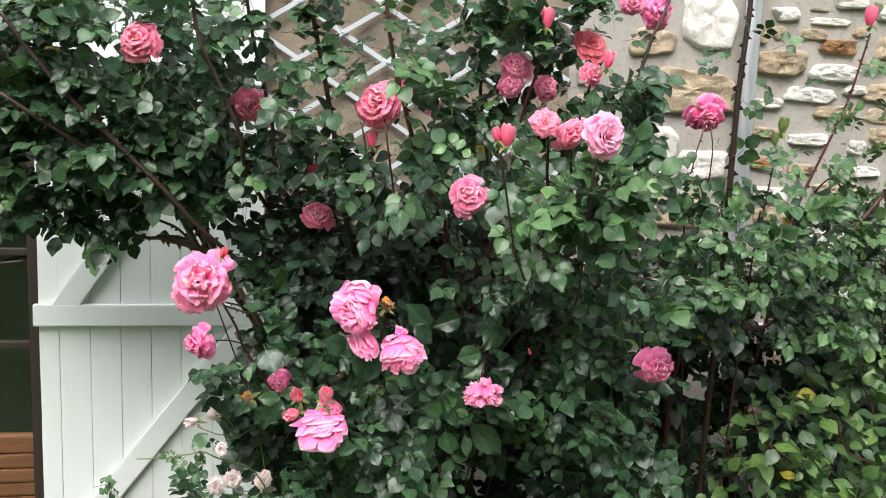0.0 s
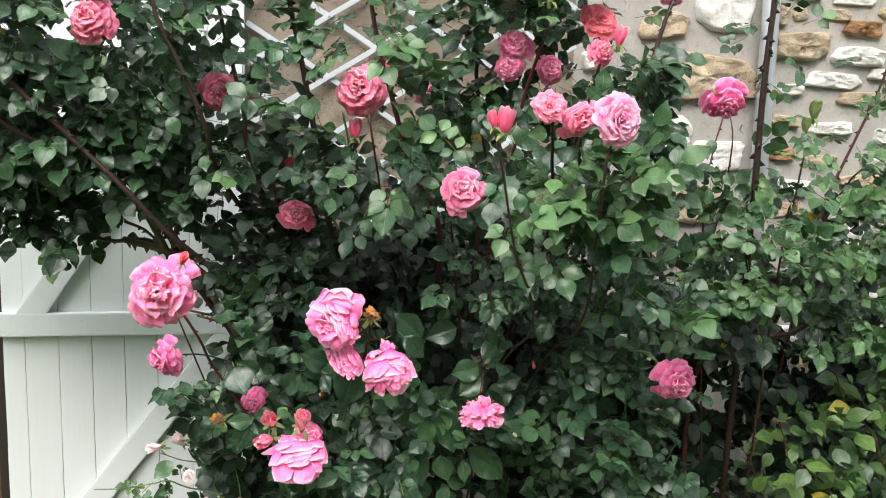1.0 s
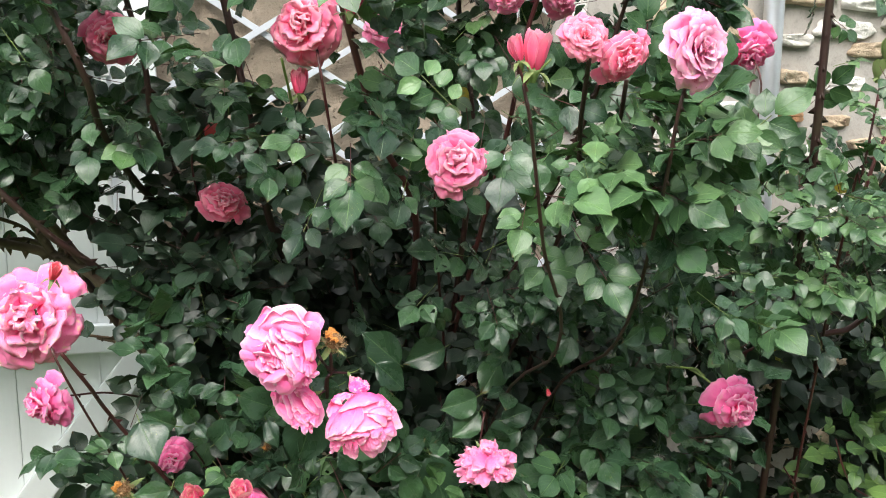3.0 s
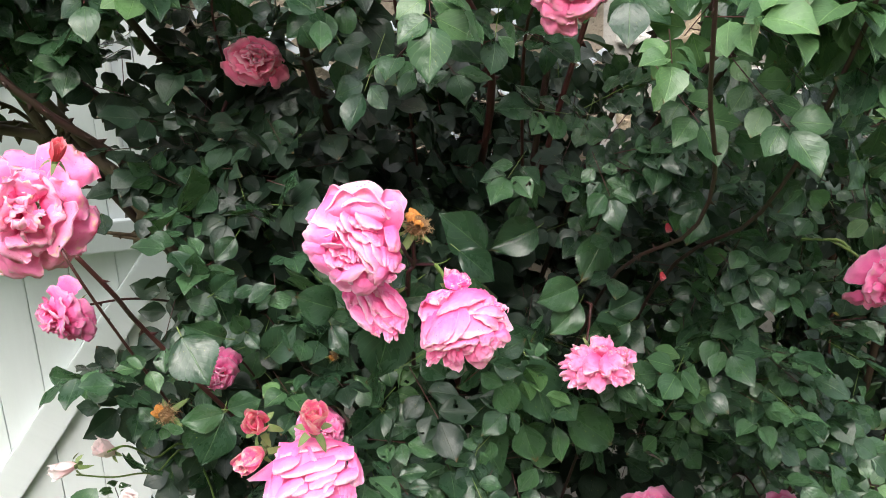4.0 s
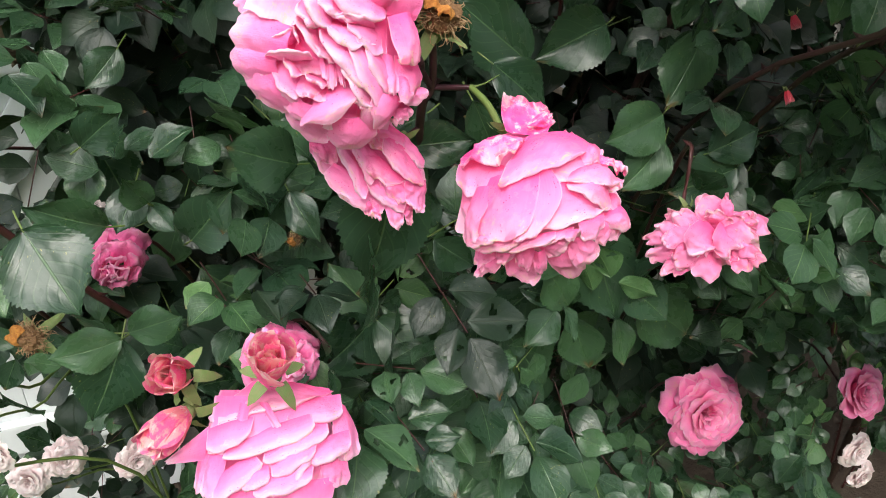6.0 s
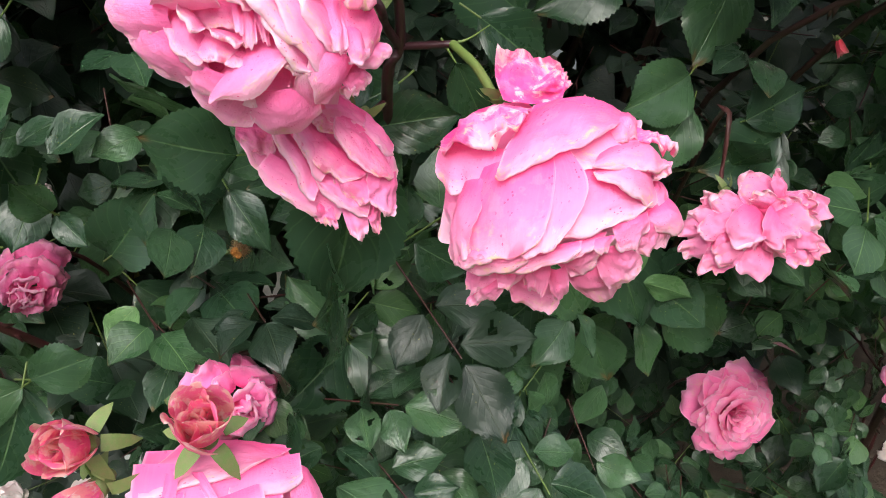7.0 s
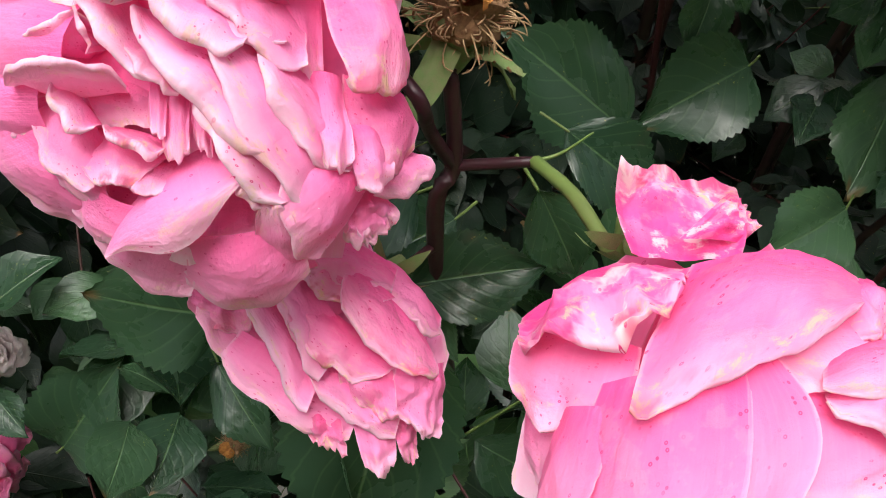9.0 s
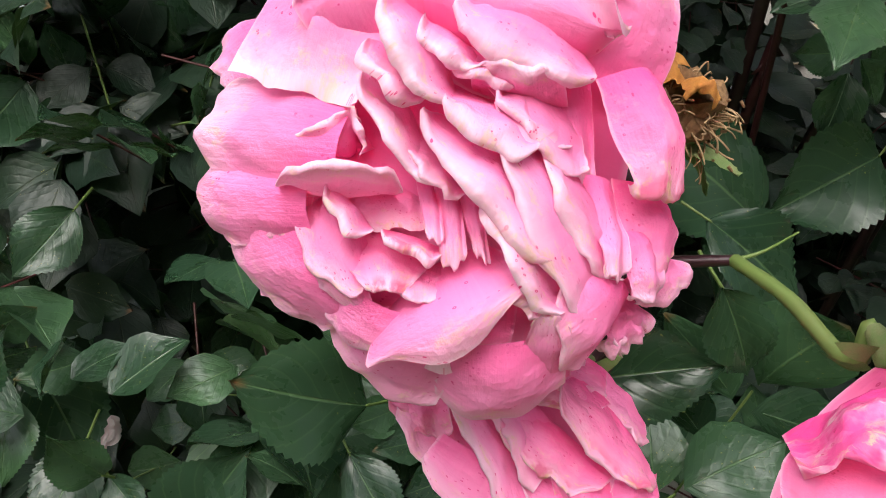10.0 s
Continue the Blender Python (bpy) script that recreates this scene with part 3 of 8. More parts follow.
EYE_LINE = [Vector((x, y, z)) for _, x, y, z, *_r in ROWS]


VIEWS = [Vector(ROWS[k][1:4]) for k in (0, 10, 12, 16, 20)]


def is_free(p, room):
    """Whether a leaf here leaves the blooms and the way clear."""
    p = Vector(p)
    for c, r in HOLLOWS:
        d = p - c
        if -0.3 < d.y < 0.22 and (d.x ** 2 + d.z ** 2) ** 0.5 < r:
            return False
    for c, r, reach in CLEAR:
        d = p - c
        if d.length < r * 0.9:
            return False
        if d.length > reach + 0.1:
            continue
        for eye in VIEWS:
            way = (eye - c).normalized()
            along = d.dot(way)
            if -r * 0.2 < along < reach and (d - way * along).length < r * 0.95 + room * 0.4:
                return False
    return all((p - e).length > 0.12 + room for e in EYE_LINE)


class Foliage:
    """Gathers leaflets of one plant: some hundreds as parts, the rest in one mesh."""

    def __init__(self, owner, limit):
        self.owner, self.limit, self.made = owner, limit, 0
        self.v, self.f, self.uv, self.slot, self.n = [], [], [], [], 0

    def mesh_leaf(self, shape, m, slot):
        v, f, uv = shape
        a = np.array(m)
        self.v.append(v @ a[:3, :3].T + a[:3, 3])
        self.f += [tuple(i + self.n for i in q) for q in f]
        self.uv.append(uv)
        self.slot += [slot] * len(f)
        self.n += len(v)

    def twig(self, a, b, r, slot):
        d = (b - a).normalized()
        x = d.cross(Vector((0.3, 0.9, 0.2))).normalized()
        y = d.cross(x)
        ring = [p + (x * math.cos(t) + y * math.sin(t)) * r for p in (a, b) for t in (0, 2.1, 4.2)]
        self.v.append(np.array([tuple(q) for q in ring]))
        self.uv.append(np.zeros((6, 2)))
        self.f += [tuple(i + self.n for i in q) for q in ((0, 1, 4, 3), (1, 2, 5, 4), (2, 0, 3, 5))]
        self.slot += [slot] * 3
        self.n += 6

    def finish(self, mats, name="foliage", label="dense dark green serrated rose leaves"):
        if self.n:
            me = mesh_of(name, np.concatenate(self.v), self.f, mats, np.concatenate(self.uv), self.slot)
            part(name, me, self.owner, None, label, "stuff")


MATS = [LEAF, LEAF_YOUNG, LEAF_SHADED, CANE_RED, STALK, LEAF_SHRUB, LEAF_YELLOW]
rng = random.Random(11)


def ball():
    while True:
        q = Vector((rng.uniform(-1, 1), rng.uniform(-1, 1), rng.uniform(-1, 1)))
        if 0.05 < q.length < 1:
            return q


def rose_leaf(fol, p, along, face, size, slot, singles=False, count=None):
    """A compound rose leaf: a stalk with five or so leaflets."""
    along = Vector(along).normalized()
    face = Vector(face)
    face = (face - along * face.dot(along)).normalized()
    side = along.cross(face)
    n = count or rng.choice((3, 5, 5, 5, 7))
    length = size * (0.45 + 0.42 * (n - 1) / 2)
    end = p + along * length
    spots = [(end, along, 1.0)]
    for k in range((n - 1) // 2):
        q = p + along * (length - size * (0.18 + 0.52 * k))
        for s in (-1, 1):
            spots.append((q + side * s * 0.001, along * 0.55 + side * s * rng.uniform(0.8, 1.1), rng.uniform(0.72, 0.92) * (1 - 0.12 * k)))
    kept = 0
    for q, d, k in spots:
        d = d + ball() * 0.15 + Vector((0, 0, -0.10))
        m = leaf_pose(q + d.normalized() * 0.004, d, face + ball() * 0.32, size * k * rng.uniform(0.9, 1.1))
        if not is_free(m.translation + d.normalized() * size * 0.5, size):
            continue
        kept += 1
        if singles and fol.made < fol.limit:
            fol.made += 1
            part("leaf", leaf_mesh(rng.randrange(8), MATS[slot]), fol.owner, m)
        else:
            fol.mesh_leaf(ROUGH_LEAVES[rng.randrange(8)] if not singles else FINE_LEAVES[rng.randrange(8)], m, slot)
    if kept == len(spots):
        fol.twig(p - along * size * 0.1, end, 0.0007, 4 if rng.random() < 0.3 else 3)


def clump(fol, x, y, z, rx, ry, rz, dens=1.0, size=0.050, slot=0, singles=False, lift=0.0):
    """A loose mass of leaves round a place, fullest towards the light."""
    c = Vector((x, y, z))
    for _ in range(int(36 * dens * rx * rz / 0.017 * (0.05 / size) ** 1.6)):
        s = ball().normalized()
        if s.y > 0.3 and rng.random() < 0.6:
            s.y = -s.y
        p = c + Vector((s.x * rx, s.y * ry, s.z * rz)) * rng.uniform(0.55, 1.05)
        along = s * 0.55 + ball() * 0.8 + Vector((0, -0.25, -0.12 + lift))
        face = Vector((0, -0.62, 0.62)) + ball() * 0.55 + s * 0.25
        if is_free(p, size * 0.6):
            tone = slot if rng.random() < 0.88 else (1 if slot == 0 else 0)
            rose_leaf(fol, p, along, face, size * rng.uniform(0.7, 1.18), tone, singles)


# ---- rose blooms ----
def petal(L, W, a0, a1, cup, roll, wavy, seed, nu=8, nv=9, power=1.2, notch=0.0, r0=0.0):
    """A petal whose middle line leaves the flower's axis at angle a0 and ends at a1 (degrees from the axis)."""
    g = random.Random(seed)
    p1, p2, p3 = g.uniform(0, 6.3), g.uniform(0, 6.3), g.uniform(0, 6.3)
    skew = g.uniform(-0.15, 0.15)
    verts, uvs = [], []
    r, h, last = r0, 0.0, 0.0
    for j in range(nv + 1):
        v = 1 - (1 - j / nv) ** 1.35
        e = max(0.0, (v - 0.66) / 0.34)
        a = radians(a0 + (a1 - a0) * v ** power + roll * 420 * e ** 1.6)
        r += math.sin(a) * L * (v - last)
        h += math.cos(a) * L * (v - last)
        last = v
        w = W * (0.26 + 0.74 * math.sin(math.pi / 2 * min(1.0, v / 0.62)))
        if v > 0.62:
            w *= math.sqrt(max(0.0, 1 - ((v - 0.62) / 0.43) ** 2))
        nx, nz = -math.cos(a), math.sin(a)
        tx, tz = math.sin(a), math.cos(a)
        rad = cup * (0.55 + 0.8 * v)
        for i in range(nu + 1):
            u = -1 + 2 * i / nu
            s = max(-1.5, min(1.5, u * w / rad))
            side = rad * math.sin(s)
            inward = rad * (1 - math.cos(s)) * (1 - 0.6 * e)
            corner = max(0.0, abs(u) - 0.5) / 0.5 * max(0.0, v - 0.2)
            inward -= roll * L * 0.45 * corner * corner
            inward += wavy * L * (math.sin(2.3 * u + p1) * v * v + 0.5 * math.sin(5.5 * u + p2) * v ** 3 + 0.35 * math.sin(9 * u + 7 * v + p3) * v ** 4)
            fwd = L * (0.03 * math.sin(4 * u + p2) * v * v + notch * v ** 4 * (1 - abs(u)) + 0.018 * math.sin(11 * u + p1) * v ** 5)
            verts.append((r + nx * inward + tx * fwd, side + skew * W * v * v * 0.4, h + nz * inward + tz * fwd))
            uvs.append((0.5 + 0.5 * u, v))
    faces = [(j * (nu + 1) + i, j * (nu + 1) + i + 1, (j + 1) * (nu + 1) + i + 1, (j + 1) * (nu + 1) + i) for j in range(nv) for i in range(nu)]
    return verts, faces, uvs


def calyx_mesh(R, seed):
    """The swollen base of a bloom with five pointed sepals."""
    g = random.Random(seed)
    v, f = tube([(0, 0, -0.20 * R), (0, 0, -0.08 * R), (0, 0, 0.06 * R)], 0.06 * R, 0.13 * R, 8, steps=2)
    slots = [0] * len(f)
    for k in range(5):
        a = k * 1.2566 + g.uniform(-0.2, 0.2)
        back = g.uniform(0.2, 1.2)
        b = len(v)
        for j in range(5):
            t = j / 4
            rr = 0.15 * R + math.sin(back * t + 0.9) * t * 0.27 * R
            zz = 0.02 * R - t * t * 0.38 * R * back
            w = 0.075 * R * (1 - t) ** 0.7 * (1 + t) + 0.004 * R
            for s in (-1, 1):
                v.append((rr * math.cos(a) - s * w * math.sin(a), rr * math.sin(a) + s * w * math.cos(a), zz))
        f += [(b + 2 * j, b + 2 * j + 1, b + 2 * j + 3, b + 2 * j + 2) for j in range(4)]
    return mesh_of("blossom", v, f, SEPAL)


# kind: petals, outer petals' angles at base and tip, inner tip angle, length, width, roll, waviness, fineness
KINDS = {
    "full": (46, 60, 92, -14, 1.10, 0.58, 0.17, 0.055, 9),
    "open": (34, 68, 92, -8, 1.13, 0.66, 0.17, 0.060, 8),
    "cup": (28, 72, 42, -16, 1.18, 0.66, 0.18, 0.040, 9),
    "bud": (12, 36, -12, -16, 1.04, 0.36, 0.05, 0.020, 7),
}
PETALS = {}


def petals_of(kind, mat, variant):
    key = (kind, mat.name, variant)
    if key not in PETALS:
        n, foot, outer, inner, length, width, roll, wavy, fine = KINDS[kind]
        g = random.Random(variant * 17 + n)
        made = []
        for i in range(n):
            t = i / (n - 1)
            k = t ** 0.8
            L = length * (0.52 + 0.48 * k) * g.uniform(0.92, 1.06)
            a1 = inner + (outer - inner) * k + g.uniform(-9, 9)
            a0 = -4 + foot * t ** 1.1
            W = width * (0.48 + 0.52 * k) * g.uniform(0.88, 1.1)
            cup = (0.22 + 0.55 * k) * (1.15 if kind != "bud" else 0.6)
            ro = roll * (0.25 + 0.9 * k) * g.uniform(0.6, 1.4)
            turned = i * 2.39996 + g.uniform(-0.25, 0.25)
            v, f, uv = petal(L, W, a0, a1, cup, ro, wavy * (0.5 + 0.7 * t), variant * 100 + i, fine, fine + 3, 1.0, g.uniform(-0.03, 0.06), 0.02 + 0.09 * t)
            me = mesh_of("petal", v, f, mat, uv)
            turn = Matrix.Rotation(turned, 4, "Z") @ Matrix.Rotation(g.uniform(-0.08, 0.08), 4, "X")
            made.append((me, Matrix.Translation((0, 0, 0.16 * (1 - t))) @ turn))
        PETALS[key] = made
    return PETALS[key]


def axis_pose(p, axis, R, spin=0.0, squash=(1, 1, 1)):
    q = Vector(axis).normalized().to_track_quat("Z", "Y").to_matrix().to_4x4()
    return Matrix.Translation(p) @ q @ Matrix.Rotation(spin, 4, "Z") @ Matrix.Diagonal((R * squash[0], R * squash[1], R * squash[2], 1))


def rose(owner, x, y, z, diameter, axis, kind, mat, variant=0, label="", sink=0.45):
    """A bloom as a part of its bush; x, y, z: the middle of the bloom."""
    R = diameter * 0.5
    a = Vector(axis).normalized()
    base = Vector((x, y, z)) - a * R * sink
    m = axis_pose(base, a, R)
    b = part("blossom", calyx_mesh(0.75, variant), owner, m, label)
    for me, t in petals_of(kind, mat, variant):
        part("petal", me, b, m @ t)
    return base - a * R * 0.2


def shaped_petal(spine, W, cup, roll, tip, foot, crumple, seed, nu=18, nv=24):
    """A petal on a bent middle line (x right, y up, z out of the bloom): half width, bend across, radius of the rolled lip,
    roundness of the tip, width at the foot, crumpling."""
    g = random.Random(seed)
    p1, p2 = g.uniform(0, 6.3), g.uniform(0, 6.3)
    a, b, c = (Vector(p) for p in spine)
    b = b * 2 - (a + c) / 2          # so that the line passes the middle point
    hint = Vector((0, 0, 1)) + Vector((b.x, b.y, 0)) * 0.5
    body = 0.80 if roll > 0 else 1.0
    ends = Vector((g.uniform(0, 40), g.uniform(0, 40), g.uniform(0, 40)))
    verts, uvs = [], []
    drop = min(0.6, (0.35 + 1.5 * tip) * W / ((c - a).length + 0.01))
    left, right = g.choice((0.0, 0.04, 0.08)), g.choice((0.0, 0.04, 0.08))
    for j in range(nv + 1):
        for i in range(nu + 1):
            u = math.sin((-1 + 2 * i / nu) * 1.35) / math.sin(1.35)
            v = j / nv
            lip = max(0.0, (v - body) / (1 - body)) if roll > 0 else 0.0
            q = min(1.0, v / body) * (1 - drop * (1 - math.sqrt(1 - 0.985 * u * u))) + 0.02 * math.sin(5 * u + p1) * v * v
            at = a * (1 - q) ** 2 + b * 2 * q * (1 - q) + c * q * q
            t = ((b - a) * (1 - q) + (c - b) * q).normalized()
            n = (hint - t * hint.dot(t)).normalized()
            side = t.cross(n)
            w = W * (foot + (1 - foot) * math.sin(math.pi / 2 * min(1.0, q / 0.62)))
            bow = max(0.05, abs(cup) * 1.7) * (0.7 + 0.3 * q)
            rad = w * 1.12 / bow
            p = at + side * rad * math.sin(u * bow) - n * rad * (1 - math.cos(u * bow)) * (1 if cup > 0 else -1)
            rim = max(0.0, abs(u) - 0.72) / 0.28
            p = p + n * (left if u < 0 else right) * rim * rim * min(1.0, 2 * q)
            if lip:
                k = roll * (1 - 0.8 * abs(u) ** 3) * (1 + 0.3 * math.sin(4 * u + p2))
                e = lip * radians(205) * (1 + 0.2 * math.sin(3 * u + p1))
                p = p + t * k * math.sin(e) + n * k * (1 - math.cos(e))
            f = p * 3.2 + ends
            p = p + n * crumple * (0.35 + q) * (noise.noise(f) + 0.55 * noise.noise(f * 2.7)+ 0.12 * noise.noise(f * 6.1)) + side * crumple * 0.6 * q * noise.noise(f * 2.2 + Vector((7, 0, 0)))
            p = p + n * crumple * 0.8 * v ** 3 * math.sin(5.5 * u + p2)
            verts.append(tuple(p))
            uvs.append((0.5 + 0.5 * u, 0.05 + 0.95 * v))
    faces = [(j * (nu + 1) + i, j * (nu + 1) + i + 1, (j + 1) * (nu + 1) + i + 1, (j + 1) * (nu + 1) + i) for j in range(nv) for i in range(nu)]
    return verts, faces, uvs


def shaped_rose(owner, place, R, out, calyx, label):
    """A bloom of single petals. Returns where its stalk ends, and the bloom."""
    out = Vector(out).normalized()
    right = Vector((0, 0, 1)).cross(out).normalized()
    m = Matrix.Translation(place) @ Matrix((right, out.cross(right), out)).transposed().to_4x4() @ Matrix.Diagonal((R, R, R, 1))
    base = Vector(calyx)
    b = part("blossom", calyx_mesh(0.75, 3), owner, m @ axis_pose(base, -base, 1.0), label)
    SHAPED[b] = m
    return m @ (base * 1.15), b


SHAPED = {}


def add_petal(bloom, mat, foot, middle, end, width, cup=0.5, roll=0.0, tip=0.3, narrow=0.5, crumple=0.03):
    seed = len(bloom.children) * 7 + len(SHAPED) * 131
    v, f, uv = shaped_petal((foot, middle, end), width, cup, roll, tip, narrow, crumple, seed)
    part("petal", mesh_of("petal", v, f, mat, uv), bloom, SHAPED[bloom])


def draped_petal(corners, bulge, bow, roll, crumple, side, seed, nu=18, nv=20):
    """A petal hung between two points of its foot and two of its lip: swelling, bow and roll of the lip, crumpling, bow of the sides."""
    g = random.Random(seed)
    p1, p2 = g.uniform(0, 6.3), g.uniform(0, 6.3)
    ends = Vector((g.uniform(0, 40), g.uniform(0, 40), g.uniform(0, 40)))
    fl, fr, lr, ll = (Vector(c) for c in corners)
    n = (lr - fl).cross(ll - fr).normalized()
    if n.z + 0.3 * (n.x * (fl + lr).x + n.y * (fl + lr).y) < 0:
        n = -n
    body = 0.86 if roll > 0 else 1.0
    rounding = 0.0 if roll == 0 else min(0.09 * (lr - ll).length, 0.22 * (lr + ll - fl - fr).length / 2)
    verts, uvs = [], []
    for j in range(nv + 1):
        for i in range(nu + 1):
            u, v = i / nu, j / nv
            e = 2 * u - 1
            q = min(1.0, v / body)
            across = (fr - fl).lerp(lr - ll, q)
            t = (ll - fl).lerp(lr - fr, u).normalized()
            p = (fl.lerp(fr, u)).lerp(ll.lerp(lr, u), q)
            p = p + across.normalized() * e * side * math.sin(math.pi * min(1.0, q * 0.95))
            p = p + t * q * q * (bow * (1 - e * e) - rounding * abs(e) ** 5 + 0.010 * math.sin(7 * e + p1) + 0.10 * crumple * math.sin(17 * e + p2))
            p = p + n * bulge * (1 - e * e) * (0.55 + 0.45 * math.sin(math.pi * q)) + n * 0.035 * max(0.0, abs(e) - 0.8) / 0.2 * q
            p = p + n * 0.15 * crumple * q * math.sin(6.5 * e + p2 + 1.5 * q)
            if v > body:
                a = (v - body) / (1 - body) * radians(170) * (1 + 0.12 * math.sin(4 * e + p1))
                k = 0.62 * roll * (1 - 0.5 * abs(e) ** 3) * (1 + 0.15 * math.sin(5 * e + p2))
                p = p + t * k * math.sin(a) - n * k * (1 - math.cos(a))
            f = p * 3.4 + ends
            p = p + n * crumple * (0.4 + 0.8 * q) * (noise.noise(f) + 0.6 * noise.noise(f * 2.9) + 0.30 * noise.noise(f * 6.7)) + t * crumple * 0.5 * q * noise.noise(f * 2.3 + Vector((7, 0, 0)))
            verts.append(tuple(p))
            uvs.append((u, min(1.0, 0.02 + 1.06 * v)))
    faces = [(j * (nu + 1) + i, j * (nu + 1) + i + 1, (j + 1) * (nu + 1) + i + 1, (j + 1) * (nu + 1) + i) for j in range(nv) for i in range(nu)]
    return verts, faces, uvs


def add_drape(bloom, mat, foot_a, foot_b, lip_b, lip_a, bulge=0.1, bow=0.05, roll=0.03, crumple=0.03, side=0.0):
    seed = len(bloom.children) * 7 + len(SHAPED) * 131
    v, f, uv = draped_petal((foot_a, foot_b, lip_b, lip_a), bulge, bow, roll, crumple, side, seed)
    part("petal", mesh_of("petal", v, f, mat, uv), bloom, SHAPED[bloom])


def loose_rose(owner, x, y, z, diameter, axis, mat, variant=0, label="", squash=(1, 1, 1)):
    """A full-blown bloom of ruffled petals in uneven rings. Returns where its stalk ends."""
    g = random.Random(variant * 17 + 5)
    R, out = diameter * 0.5, Vector(axis).normalized()
    m = axis_pose((x, y, z), out, R, g.uniform(0, 6), squash)
    b = part("blossom", calyx_mesh(0.75, variant), owner, m @ Matrix.Translation((0, 0, -0.55)), label)
    SHAPED[b] = m
    for count, reach, low, high, wide in ((6, 0.98, 0.05, -0.30, 0.56), (7, 0.86, 0.20, 0.02, 0.50), (7, 0.70, 0.24, 0.28, 0.42), (6, 0.52, 0.22, 0.44, 0.36), (5, 0.34, 0.20, 0.54, 0.27), (3, 0.17, 0.20, 0.58, 0.18)):
        turn = g.uniform(0, 6)
        for k in range(count):
            t = turn + 6.283 * (k + g.uniform(-0.22, 0.22)) / count
            d, s = Vector((math.cos(t), math.sin(t), 0)), Vector((-math.sin(t), math.cos(t), 0))
            r, h, w = reach * g.uniform(0.80, 1.10), high + g.uniform(-0.12, 0.10), wide * g.uniform(0.7, 1.25)
            foot, lip = d * r * 0.45 + Vector((0, 0, low)), d * r + Vector((0, 0, h))
            tilt = Vector((0, 0, g.uniform(-0.10, 0.10)))
            seed = variant * 91 + len(b.children)
            v, f, uv = draped_petal((foot - s * w * 0.4, foot + s * w * 0.4, lip + s * w + tilt - d * 0.10, lip - s * w - tilt - d * 0.10), 0.12, 0.10, 0.05, g.uniform(0.08, 0.16), 0.04, seed, 12, 12)
            part("petal", mesh_of("petal", v, f, mat, uv), b, m)
    return Vector((x, y, z)) - out * R * 0.62


def rose_bud(owner, x, y, z, height, axis, mat, variant=0, label="closed rosebud with green sepals"):
    R = height * 1.15
    a = Vector(axis).normalized()
    base = Vector((x, y, z)) - a * height * 0.5
    m = axis_pose(base, a, R, variant * 1.3)
    b = part("bud", calyx_mesh(1.2, variant + 40), owner, m, label)
    for me, t in petals_of("bud", mat, variant % 3):
        part("petal", me, b, m @ t)
    return base - a * R * 0.2


